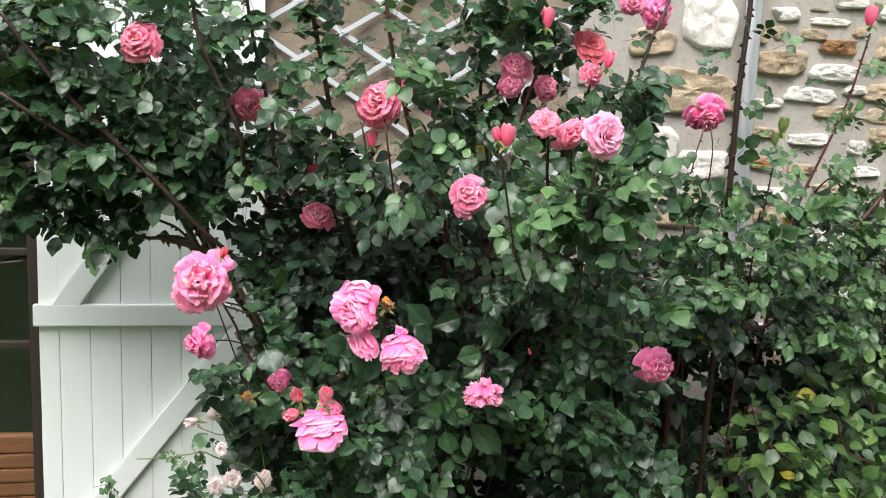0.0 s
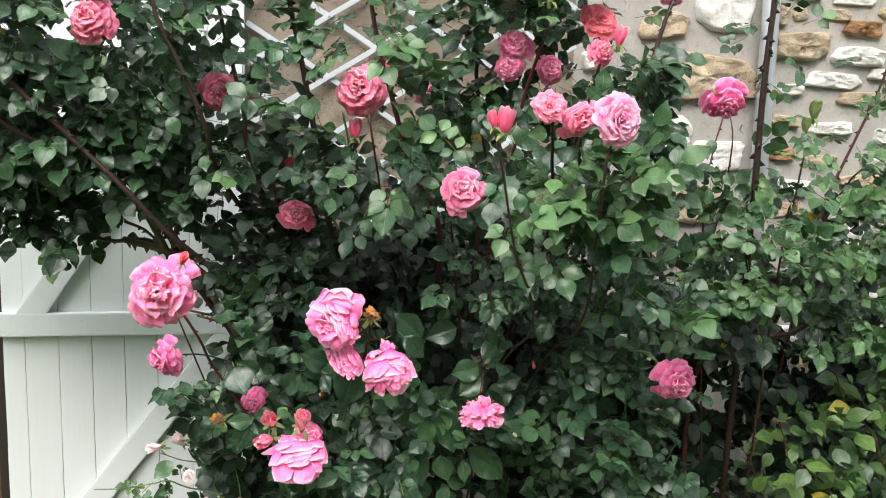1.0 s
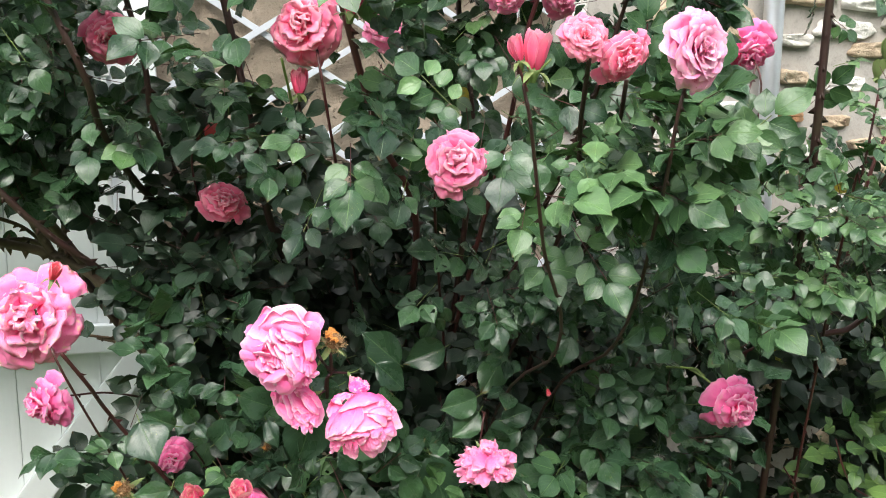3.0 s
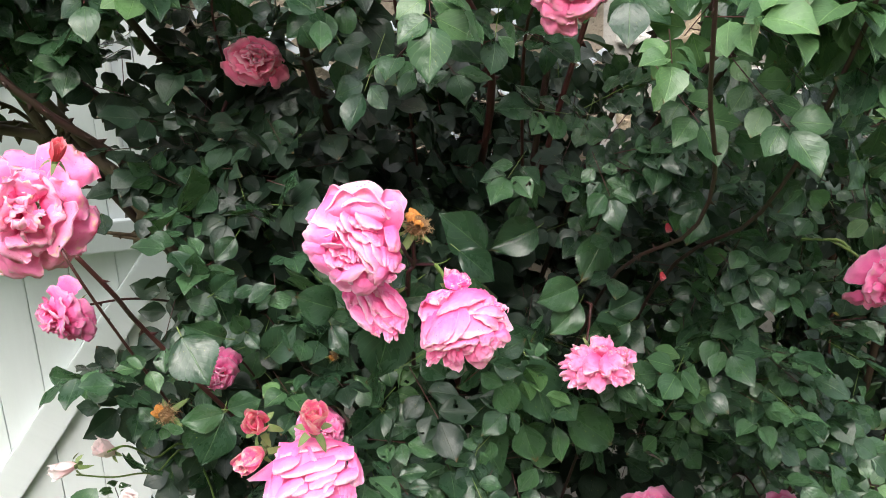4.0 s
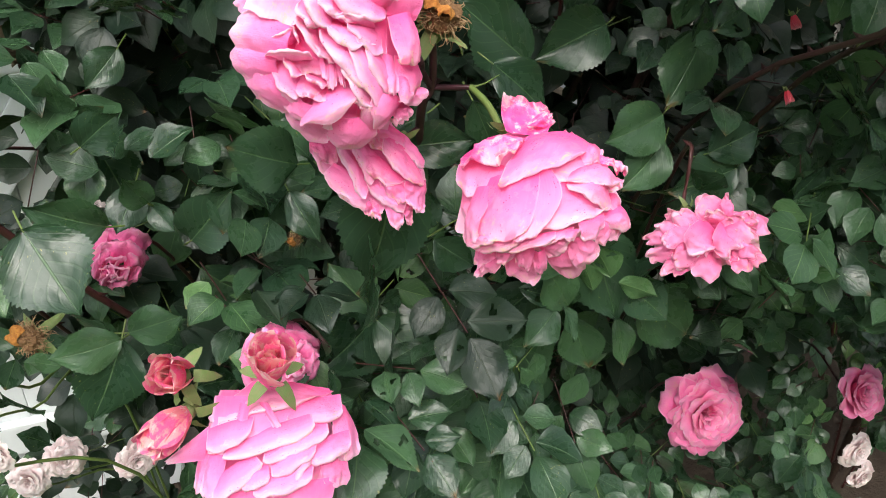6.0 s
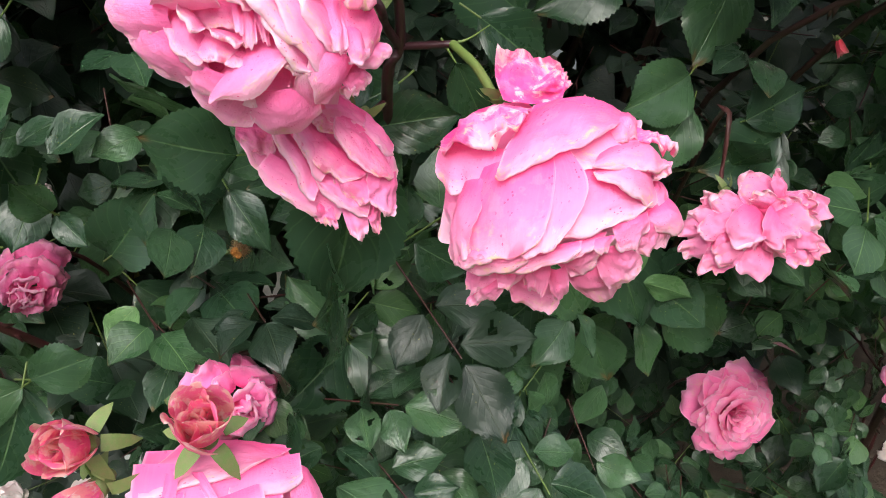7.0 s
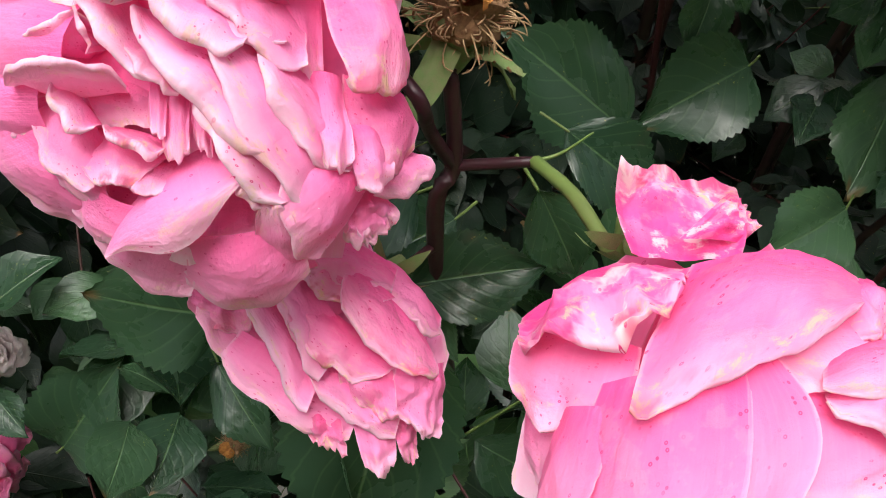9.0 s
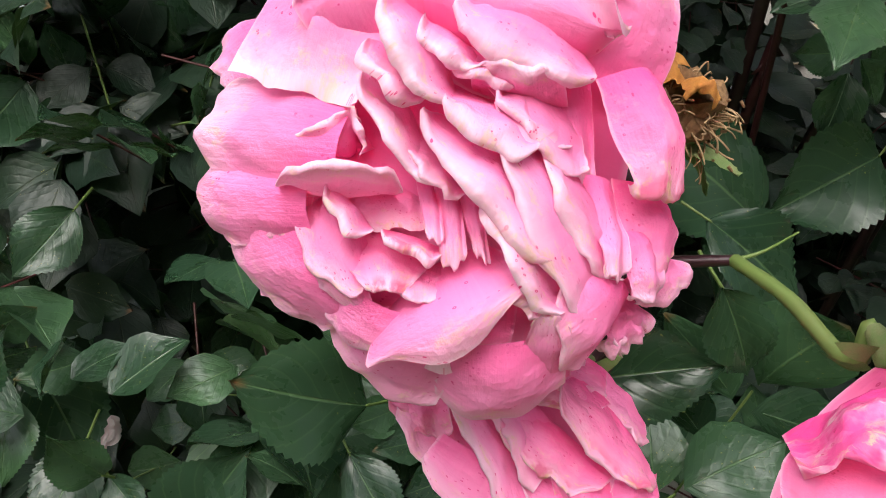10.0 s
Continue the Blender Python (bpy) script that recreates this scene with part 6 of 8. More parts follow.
add_drape(foot, PINK, (0.13, -0.26, 0.50), (0.34, -0.10, 0.50), (0.43, -0.20, 0.56), (0.17, -0.47, 0.60), 0.06, 0.02, 0.03, 0.02, 0)
add_drape(foot, PINK, (-0.70, -0.25, 0.50), (-0.21, -0.06, 0.55), (-0.11, -0.19, 0.64), (-0.74, -0.53, 0.62), 0.08, 0.03, 0.05, 0.02, 0)
add_drape(foot, PINK, (-0.26, -0.32, 0.52), (0.45, -0.27, 0.50), (0.40, -0.48, 0.58), (-0.28, -0.53, 0.64), 0.08, 0.03, 0.05, 0.03, 0)
add_drape(foot, PINK, (-0.37, -0.23, 0.56), (-0.06, -0.19, 0.58), (-0.06, -0.35, 0.66), (-0.38, -0.44, 0.66), 0.06, 0.02, 0.05, 0.02, 0)
b_25 = loose_rose(bush, -0.042, 2.039, 0.835, 0.060, (-0.2, -0.8, -0.3), ROSE, 26, "spent pink rose bloom with loose drooping petals", squash=(0.85, 1.15, 0.9))
b_29 = loose_rose(bush, 0.075, 1.870, 0.818, 0.064, (0.3, -0.8, 0.2), ROSE, 30, "spent rose-pink bloom fallen open behind a larger one")
b_4 = loose_rose(bush, -0.204, 1.912, 1.102, 0.142, (-0.1, -0.93, 0.18), WARM, 5, "large open rose bloom, vivid pink")
b_6 = loose_rose(bush, 0.832, 1.862, 0.917, 0.098, (0.15, -0.85, -0.2), ROSE, 7, "nodding pink rose bloom on a green stalk")
b_7 = loose_rose(bush, 0.356, 1.800, 1.313, 0.088, (-0.1, -0.75, 0.25), MAGENTA, 8, "faded magenta rose bloom among leaves", squash=(1.05, 1.05, 0.8))
b_8 = rose(bush, 0.562, 1.541, 1.448, 0.090, (0.3, -0.85, 0.08), "full", PINK, 9, "fresh pink rose bloom with a hanging petal", sink=0.60)
b_9 = rose(bush, 0.479, 1.673, 1.468, 0.058, (-0.1, -0.85, 0.2), "full", CORAL, 10, "coral pink rose bloom in a cluster")
b_10 = loose_rose(bush, 0.543, 1.700, 1.447, 0.070, (0.1, -0.8, -0.2), CORAL, 11, "ruffled coral pink rose bloom in a cluster", squash=(0.85, 1.15, 0.9))
b_11 = loose_rose(bush, 0.179, 2.030, 1.502, 0.120, (-0.35, -0.75, 0.15), CORAL, 12, "coral pink rose bloom behind leaves")
b_12 = loose_rose(right_bush, 1.200, 2.460, 1.514, 0.128, (-0.05, -0.55, -0.5), ROSE, 13, "nodding coral pink rose bloom")
b_13 = loose_rose(bush, 0.046, 2.128, 1.230, 0.085, (0, -0.8, 0.3), CORAL, 14, "loose red rose bloom among leaves", squash=(1.0, 0.8, 0.8))
b_14 = loose_rose(bush, -0.362, 2.100, 1.625, 0.095, (-0.2, -0.8, 0.3), CORAL, 15, "coral pink rose bloom over the shutter")
b_15 = loose_rose(bush, -0.120, 2.190, 1.489, 0.092, (0.1, -0.8, 0), CORAL, 16, "coral rose bloom behind leaves")
b_16 = rose(bush, 0.665, 1.970, 1.655, 0.081, (0.1, -0.8, 0.4), "full", RED, 17, "bright red rose bloom")
b_17 = loose_rose(bush, 0.656, 1.925, 1.587, 0.058, (0.2, -0.8, 0.2), CORAL, 18, "small coral rose bloom")
b_18 = loose_rose(bush, 0.495, 2.000, 1.599, 0.074, (-0.2, -0.8, 0.3), WARM, 19, "pink rose bloom in a cluster")
b_19 = loose_rose(bush, 0.484, 2.000, 1.555, 0.061, (-0.3, -0.8, -0.1), WARM, 20, "pink rose bloom in a cluster")
b_20 = loose_rose(bush, 0.572, 2.000, 1.555, 0.061, (0, -0.8, 0), MAGENTA, 21, "deep pink rose bloom in a cluster")
b_21 = loose_rose(bush, 0.877, 2.100, 1.756, 0.084, (0.1, -0.8, 0.1), ROSE, 22, "magenta pink rose bloom near the wall")
b_22 = loose_rose(bush, 0.809, 2.100, 1.775, 0.070, (-0.1, -0.8, 0.1), WARM, 23, "pink rose bloom near the wall")
b_23 = loose_rose(bush, 0.350, 2.350, 1.530, 0.085, (0.1, -0.6, 0.5), MAGENTA, 24, "faded mauve rose bloom by the trellis")
b_24 = loose_rose(bush, -0.235, 2.120, 0.914, 0.090, (-0.7, -0.55, -0.1), ROSE, 25, "pink rose bloom seen from the side")
b_27 = rose(bush, 0.638, 2.105, 0.416, 0.115, (-0.1, -0.85, 0.25), "full", ROSE, 28, "round rose-pink bloom low in the bush")
b_28 = rose(bush, 0.850, 2.060, 0.426, 0.075, (0.1, -0.7, 0.3), "cup", ROSE, 29, "half-open rose-pink bloom")
b_31 = rose(pale_rose, -0.188, 1.985, 0.775, 0.078, (-0.35, -0.55, 0.55), "bud", BLUSH, 32, "blush-white half-open rose bloom")
b_32 = rose(pale_rose, -0.198, 2.150, 0.532, 0.043, (-0.2, -0.8, 0.1), "open", BLUSH, 33, "small blush rose bloom")
b_33 = rose(pale_rose, -0.156, 2.150, 0.549, 0.046, (0.2, -0.8, 0.1), "full", BLUSH, 34, "small blush rose bloom")
b_34 = rose(pale_rose, -0.077, 2.100, 0.567, 0.042, (0.2, -0.8, 0.1), "open", BLUSH, 35, "small blush rose bloom")
b_35 = rose(bush, -0.040, 2.122, 0.867, 0.036, (0.0, -0.8, 0.1), "cup", BLUSH, 36, "faded blush rose bloom in shade")
b_36 = rose(bush, 0.899, 2.080, 0.286, 0.050, (0.1, -0.8, 0.1), "open", BLUSH, 37, "blush-white loose rose bloom")
b_37 = rose(bush, 0.918, 2.080, 0.229, 0.045, (0.1, -0.8, -0.1), "open", BLUSH, 38, "blush-white loose rose bloom")
b_38 = rose(pale_rose, -0.172, 2.000, 0.689, 0.030, (-0.3, -0.8, 0.1), "cup", BLUSH, 39, "small blush rose bloom")
c_0 = rose_bud(bush, 0.370, 1.536, 1.438, 0.037, (0.05, -0.15, 1), CORAL, 0, "plump coral red rosebud")
c_1 = rose_bud(bush, 0.350, 1.536, 1.441, 0.024, (-0.3, -0.1, 1), CORAL, 1)
c_2 = rose_bud(bush, 0.030, 2.150, 1.341, 0.030, (0.2, -0.1, 1), RED, 2)
c_3 = rose_bud(bush, 0.535, 1.900, 1.696, 0.042, (0, -0.1, 1), CORAL, 0)
c_4 = rose_bud(bush, 0.678, 1.880, 1.612, 0.035, (0.2, -0.1, 1), CORAL, 1)
c_5 = rose_bud(bush, 0.229, 1.880, 1.530, 0.046, (0.1, -0.1, 1), CORAL, 2)
c_6 = rose_bud(bush, 0.015, 2.150, 1.350, 0.022, (0.1, -0.1, 1), SEPAL, 0)
c_7 = rose_bud(bush, 0.170, 2.050, 1.418, 0.035, (0, -0.1, 1), CORAL, 1)
c_8 = rose_bud(bush, 0.001, 1.790, 0.880, 0.037, (-0.2, -0.6, 0.5), BICOLOUR, 0, "red and cream opening rosebud")
c_9 = rose_bud(bush, -0.007, 1.790, 0.841, 0.036, (-0.5, -0.6, 0), BICOLOUR, 1, "red and cream opening rosebud")
c_10 = rose_bud(bush, 0.060, 1.780, 0.880, 0.040, (0, -0.5, 0.8), BICOLOUR, 2, "pink and cream opening rosebud")
c_11 = rose_bud(pale_rose, -0.233, 1.960, 0.771, 0.029, (-0.7, -0.5, 0.1), BLUSH, 0, "blush rosebud on a thin green stalk")
c_12 = rose_bud(bush, 0.770, 2.000, 0.652, 0.025, (0.7, -0.4, -0.3), CORAL, 1, "small orange rosebud on a green stalk")
c_13 = rose_bud(right_bush, 1.599, 2.300, 1.804, 0.048, (0, -0.1, 1), CORAL, 2)
c_14 = rose_bud(right_bush, 1.616, 2.300, 1.824, 0.035, (0.3, -0.1, 1), SEPAL, 0)
c_15 = rose_bud(right_bush, 1.183, 2.000, 1.484, 0.036, (0.1, -0.1, 1), SEPAL, 1)
c_16 = rose_bud(right_bush, 1.163, 2.000, 1.451, 0.028, (0, -0.1, 1), SEPAL, 2)
c_17 = rose_bud(right_bush, 0.870, 2.100, 1.373, 0.029, (0.1, -0.1, 1), RED, 0)
c_18 = rose_bud(bush, -0.150, 1.800, 1.182, 0.021, (0.4, -0.3, 0.9), RED, 1)
c_19 = rose_bud(bush, 0.543, 1.933, 0.936, 0.011, (0.1, -0.5, -0.8), RED, 2)
c_20 = rose_bud(bush, 0.570, 1.973, 0.989, 0.012, (0, -0.5, -0.8), RED, 0)
h_0 = dried_head(bush, 0.190, 1.822, 1.066, 0.030, (0.25, -0.35, 0.85), 1)
h_1 = dried_head(bush, -0.105, 1.957, 0.826, 0.026, (-0.3, -0.6, 0.3), 2)
h_2 = dried_head(bush, 0.100, 1.930, 0.884, 0.012, (0.1, -0.7, 0.3), 3)
h_3 = dried_head(bush, -0.583, 2.500, 1.174, 0.020, (0.1, -0.7, -0.3), 4)

# the main canes
stem(bush, [(-0.269, 2.420, 1.026), (-0.217, 2.435, 1.018), (-0.171, 2.450, 1.005)], 0.0025, 0.0018, CANE_OLD, 60.0)
stem(bush, [(-0.192, 2.350, 0.957), (-0.129, 2.365, 0.935), (-0.049, 2.380, 0.920)], 0.003, 0.002, CANE_OLD, 60.0)
stem(bush, [(-0.378, 2.460, 1.175), (-0.325, 2.475, 1.146), (-0.282, 2.490, 1.082), (-0.284, 2.505, 0.990)], 0.004, 0.003, CANE_OLD, 60.0)
stem(bush, [(0.300, 2.600, -0.270), (0.059, 2.450, 0.570), (-0.133, 2.400, 0.950), (-0.291, 2.350, 1.218), (-0.449, 2.300, 1.391), (-0.549, 2.280, 1.499), (-0.632, 2.260, 1.589), (-0.702, 2.250, 1.689)], 0.0095, 0.0050, CANE_OLD, 55, "cane", "long arching thorny cane")
stem(bush, [(0.250, 2.620, -0.270), (-0.007, 2.500, 0.658), (-0.197, 2.450, 1.004), (-0.343, 2.420, 1.271), (-0.510, 2.400, 1.417), (-0.661, 2.350, 1.454), (-0.733, 2.330, 1.507)], 0.0090, 0.0050, CANE, 55, "cane", "long arching thorny cane")
stem(bush, [(0.250, 2.620, -0.270), (-0.073, 2.500, 0.761), (-0.279, 2.500, 1.092), (-0.432, 2.500, 1.122), (-0.622, 2.550, 1.176), (-0.825, 2.600, 1.311)], 0.0070, 0.0040, CANE_OLD, 50, "cane")
stem(bush, [(0.200, 2.550, -0.270), (0.050, 2.400, 0.700), (-0.072, 2.300, 0.947), (-0.176, 2.350, 1.059), (-0.261, 2.400, 1.105), (-0.378, 2.450, 1.130)], 0.0115, 0.0085, CANE_OLD, 60, "cane")
stem(bush, [(0.200, 2.600, -0.270), (0.000, 2.500, 0.800), (-0.077, 2.500, 1.004), (-0.228, 2.480, 1.178), (-0.297, 2.450, 1.259), (-0.351, 2.450, 1.333)], 0.0105, 0.0085, CANE_OLD, 60, "cane")
stem(bush, [(0.350, 2.600, -0.270), (0.100, 2.350, 0.900), (-0.104, 2.100, 1.299), (-0.131, 2.000, 1.420), (-0.178, 1.980, 1.541), (-0.218, 1.970, 1.634), (-0.235, 1.970, 1.774)], 0.0060, 0.0040, CANE, 55, "cane")
stem(bush, [(0.350, 2.600, -0.270), (0.150, 2.400, 0.900), (-0.040, 2.200, 1.294), (-0.067, 2.150, 1.460), (-0.111, 2.120, 1.655), (-0.132, 2.100, 1.803)], 0.0060, 0.0040, CANE, 55, "cane")
stem(bush, [(0.350, 2.600, -0.270), (0.250, 2.400, 0.800), (0.128, 2.150, 1.175), (0.095, 2.100, 1.358), (0.058, 2.100, 1.557), (0.022, 2.080, 1.734), (0.015, 2.080, 1.834)], 0.0075, 0.0050, CANE, 60, "cane")
stem(bush, [(0.350, 2.600, -0.270), (0.380, 2.350, 0.800), (0.363, 2.100, 1.184), (0.284, 2.000, 1.342), (0.219, 1.920, 1.531), (0.189, 1.900, 1.648), (0.174, 1.900, 1.788)], 0.0070, 0.0040, CANE_RED, 45, "cane")
stem(bush, [(0.420, 2.500, -0.270), (0.470, 2.050, 0.800), (0.485, 1.750, 1.061), (0.414, 1.620, 1.225), (0.372, 1.550, 1.360), (0.359, 1.540, 1.406)], 0.0026, 0.0020, CANE, 35, "cane")
stem(bush, [(0.359, 1.540, 1.406), (0.370, 1.536, 1.432)], 0.0020, 0.0016, CANE_RED, 0, "cane")
stem(bush, [(0.363, 1.540, 1.401), (0.350, 1.536, 1.431)], 0.0018, 0.0013, CANE_RED, 0, "cane")
stem(bush, [(0.359, 1.540, 1.406), (0.384, 1.530, 1.433)], 0.0016, 0.0012, STALK, 0, "cane")
stem(bush, [(0.450, 2.500, -0.270), (0.550, 2.050, 0.800), (0.595, 1.800, 1.050), (0.556, 1.620, 1.249), (0.545, 1.560, 1.374), (0.555, 1.560, 1.419)], 0.0028, 0.0022, CANE, 35, "cane")
stem(bush, [(0.450, 2.500, -0.270), (0.520, 2.200, 0.800), (0.551, 1.900, 1.213), (0.510, 1.750, 1.374), (0.485, 1.670, 1.444)], 0.0045, 0.0030, CANE, 35, "cane")
stem(bush, [(0.450, 2.500, -0.270), (0.520, 2.200, 0.800), (0.604, 1.900, 1.213), (0.562, 1.750, 1.352), (0.539, 1.680, 1.418)], 0.0040, 0.0030, CANE, 35, "cane")
stem(bush, [(0.350, 2.600, -0.270), (0.450, 2.300, 0.800), (0.502, 2.050, 1.331), (0.517, 2.000, 1.494), (0.544, 1.950, 1.621), (0.536, 1.900, 1.678)], 0.0050, 0.0030, CANE_RED, 45, "cane")
stem(bush, [(0.350, 2.600, -0.270), (0.500, 2.300, 0.800), (0.608, 2.000, 1.337), (0.645, 1.950, 1.498), (0.644, 1.900, 1.560)], 0.0050, 0.0030, CANE, 45, "cane")
stem(bush, [(0.350, 2.600, -0.270), (0.450, 2.300, 0.800), (0.458, 2.100, 1.313), (0.434, 2.100, 1.546), (0.446, 2.100, 1.761), (0.446, 2.100, 1.840)], 0.0060, 0.0040, CANE, 45, "cane")
stem(bush, [(0.600, 2.600, -0.270), (0.620, 2.300, 0.800), (0.780, 2.100, 1.320), (0.800, 2.050, 1.518), (0.840, 2.050, 1.670), (0.896, 2.080, 1.784), (0.921, 2.100, 1.870)], 0.0060, 0.0040, CANE, 50, "cane")
stem(bush, [(0.163, 2.100, 1.347), (0.172, 2.100, 1.237), (0.158, 2.050, 1.376), (0.140, 2.000, 1.454)], 0.0030, 0.0020, STALK, 20, "cane")
stem(bush, [(0.200, 2.400, 0.900), (0.177, 2.080, 1.314), (0.169, 2.060, 1.384), (0.170, 2.050, 1.403)], 0.0028, 0.0020, CANE, 10, "cane")
stem(bush, [(0.200, 2.500, 0.600), (0.010, 2.200, 1.079), (0.015, 2.190, 1.188), (0.035, 2.180, 1.223)], 0.0035, 0.0025, CANE_RED, 30, "cane")
stem(bush, [(0.015, 2.190, 1.188), (0.000, 2.150, 1.294), (0.016, 2.150, 1.342)], 0.0020, 0.0015, CANE_RED, 10, "cane")
stem(bush, [(0.27, 2.35, 0.45), (0.21, 1.98, 0.80), (0.183, 1.850, 0.992), (0.188, 1.835, 1.023), (0.186, 1.822, 1.051), h_0], 0.0036, 0.0022, CANE_PURPLE, 6, "cane", "dark purple flower stem")
stem(bush, [(0.188, 1.835, 1.023), (0.210, 1.822, 1.024)], 0.0020, 0.0018, CANE_PURPLE, 0, "stalk")
stem(bush, [(0.210, 1.822, 1.024), (0.213, 1.800, 1.019), (0.213, 1.775, 1.011), b_1], 0.0021, 0.0024, STALK, 0, "stalk", "bright green flower stalk")
stem(bush, [(0.210, 1.822, 1.024), (0.218, 1.820, 1.026), (0.226, 1.815, 1.032)], 0.0008, 0.0003, STALK, 0, "stalk", "thin green bract")
stem(bush, [(0.188, 1.835, 1.023), (0.178, 1.820, 1.039), (0.171, 1.800, 1.053), b_0], 0.0022, 0.0020, CANE_PURPLE, 0, "stalk")
stem(bush, [(0.183, 1.850, 0.992), (0.161, 1.830, 0.991), b_2], 0.0018, 0.0016, CANE_PURPLE, 0, "stalk")
stem(bush, [(0.520, 2.180, 0.550), (0.440, 1.930, 0.900), b_3], 0.0022, 0.0016, CANE_RED, 10, "stalk")
stem(bush, [(-0.080, 2.120, 0.680), (-0.160, 1.870, 1.030), b_4], 0.0020, 0.0015, CANE_RED, 10, "stalk")
stem(bush, [(0.130, 2.100, 0.450), (0.050, 1.850, 0.800), b_5], 0.0028, 0.0021, CANE_RED, 10, "stalk")
stem(bush, [(-0.060, 2.400, 0.800), (-0.150, 2.220, 0.890), b_24], 0.0022, 0.0016, CANE_RED, 10, "stalk")
stem(bush, [(0.440, 2.200, 0.900), (0.360, 1.950, 1.250), b_7], 0.0025, 0.0019, CANE_RED, 10, "stalk")
stem(bush, [(0.280, 2.230, 1.050), (0.200, 1.980, 1.400), b_11], 0.0026, 0.0019, CANE_RED, 10, "stalk")
stem(bush, [(1.280, 2.650, 1.050), (1.200, 2.400, 1.400), b_12], 0.0024, 0.0018, CANE_RED, 10, "stalk")
stem(bush, [(0.700, 2.450, 0.050), (0.620, 2.200, 0.400), b_27], 0.0024, 0.0018, CANE_RED, 10, "stalk")
stem(bush, [(0.930, 2.450, 0.070), (0.850, 2.200, 0.420), b_28], 0.0022, 0.0016, CANE_RED, 10, "stalk")
stem(bush, [(0.080, 2.350, 0.450), (0.000, 2.100, 0.800), b_25], 0.0022, 0.0016, CANE_RED, 10, "stalk")
stem(bush, [(0.180, 2.150, 0.470), (0.100, 1.900, 0.820), b_29], 0.0020, 0.0015, CANE_RED, 10, "stalk")
stem(bush, [(0.780, 2.200, 0.700), (0.740, 1.980, 0.930), (0.771, 1.900, 0.970), (0.791, 1.885, 0.960)], 0.0022, 0.0020, STALK, 0, "stalk")
stem(bush, [(0.771, 1.900, 0.970), (0.795, 1.880, 0.953), b_6], 0.0020, 0.0020, STALK, 0, "stalk", "bright green flower stalk")
stem(bush, [(0.150, 2.500, 0.300), (-0.020, 2.050, 0.750), (-0.113, 1.950, 0.937), (-0.130, 1.870, 1.013), (-0.154, 1.830, 1.072)], 0.0032, 0.0026, CANE_RED, 25, "cane")
stem(pale_rose, [(-0.030, 2.280, -0.270), (-0.080, 2.150, 0.600), (-0.143, 2.050, 0.719), (-0.164, 2.000, 0.768), (-0.183, 1.970, 0.780)], 0.0016, 0.0013, STALK, 0, "cane")
stem(pale_rose, [(-0.030, 2.280, -0.270), (-0.080, 2.150, 0.600), (-0.146, 2.050, 0.695), (-0.187, 2.000, 0.727), (-0.223, 1.970, 0.755)], 0.0014, 0.0011, STALK, 0, "cane")
stem(pale_rose, [(-0.050, 2.300, -0.270), (-0.080, 2.220, 0.400), (-0.199, 2.160, 0.516)], 0.0016, 0.0012, STALK, 0, "cane")
stem(pale_rose, [(-0.050, 2.300, -0.270), (-0.080, 2.220, 0.400), (-0.157, 2.160, 0.529)], 0.0016, 0.0012, STALK, 0, "cane")
stem(pale_rose, [(-0.050, 2.300, -0.270), (-0.080, 2.220, 0.400), (-0.079, 2.160, 0.527)], 0.0016, 0.0012, STALK, 0, "cane")
stem(pale_rose, [(-0.040, 2.280, -0.270), (-0.060, 2.100, 0.500), (-0.193, 2.020, 0.664), (-0.245, 2.000, 0.678), (-0.296, 2.000, 0.670), (-0.362, 2.000, 0.670)], 0.0020, 0.0012, STALK, 0, "cane")
stem(bush, [(-0.257, 2.400, 1.095), (-0.244, 2.400, 1.168), (-0.250, 2.420, 1.244), (-0.234, 2.420, 1.320)], 0.0060, 0.0050, CANE_OLD, 60, "cane")
stem(bush, [(-0.072, 2.300, 0.947), (-0.137, 2.250, 0.977), (-0.213, 2.200, 1.007)], 0.0040, 0.0020, CANE_OLD, 20, "cane")
stem(bush, [(-0.269, 2.400, 1.111), (-0.302, 2.420, 1.169), (-0.329, 2.440, 1.208), (-0.368, 2.460, 1.223)], 0.0090, 0.0080, CANE_OLD, 50, "cane")
stem(bush, [(0.250, 2.600, -0.270), (0.000, 2.300, 0.850), (-0.252, 2.140, 1.212), (-0.407, 2.120, 1.380), (-0.500, 2.100, 1.476), (-0.573, 2.090, 1.564), (-0.649, 2.080, 1.671)], 0.0065, 0.0045, CANE, 60, "cane")
stem(bush, [(0.220, 2.600, -0.270), (-0.020, 2.350, 0.900), (-0.272, 2.200, 1.288), (-0.409, 2.160, 1.328), (-0.537, 2.120, 1.411), (-0.661, 2.100, 1.495)], 0.0065, 0.0050, CANE, 60, "cane")

# the right-hand canes
stem(right_bush, [(1.250, 2.450, -0.270), (1.126, 2.150, 0.972), (1.067, 2.030, 1.261), (1.055, 2.000, 1.541), (1.061, 1.990, 1.742), (1.065, 1.990, 1.860)], 0.0085, 0.0060, CANE, 65, "cane", "thick dark thorny cane")
stem(right_bush, [(1.350, 2.500, -0.270), (1.400, 2.450, 0.600), (1.418, 2.350, 1.065), (1.442, 2.330, 1.253), (1.501, 2.320, 1.412), (1.559, 2.310, 1.568), (1.602, 2.300, 1.760)], 0.0060, 0.0030, CANE_RED, 45, "cane")
stem(right_bush, [(1.200, 2.500, -0.270), (1.080, 2.300, 0.750), (1.180, 2.150, 0.924), (1.278, 2.150, 0.948), (1.387, 2.150, 1.043), (1.490, 2.150, 1.193), (1.593, 2.150, 1.320), (1.700, 2.150, 1.463)], 0.0070, 0.0045, CANE_RED, 45, "cane")
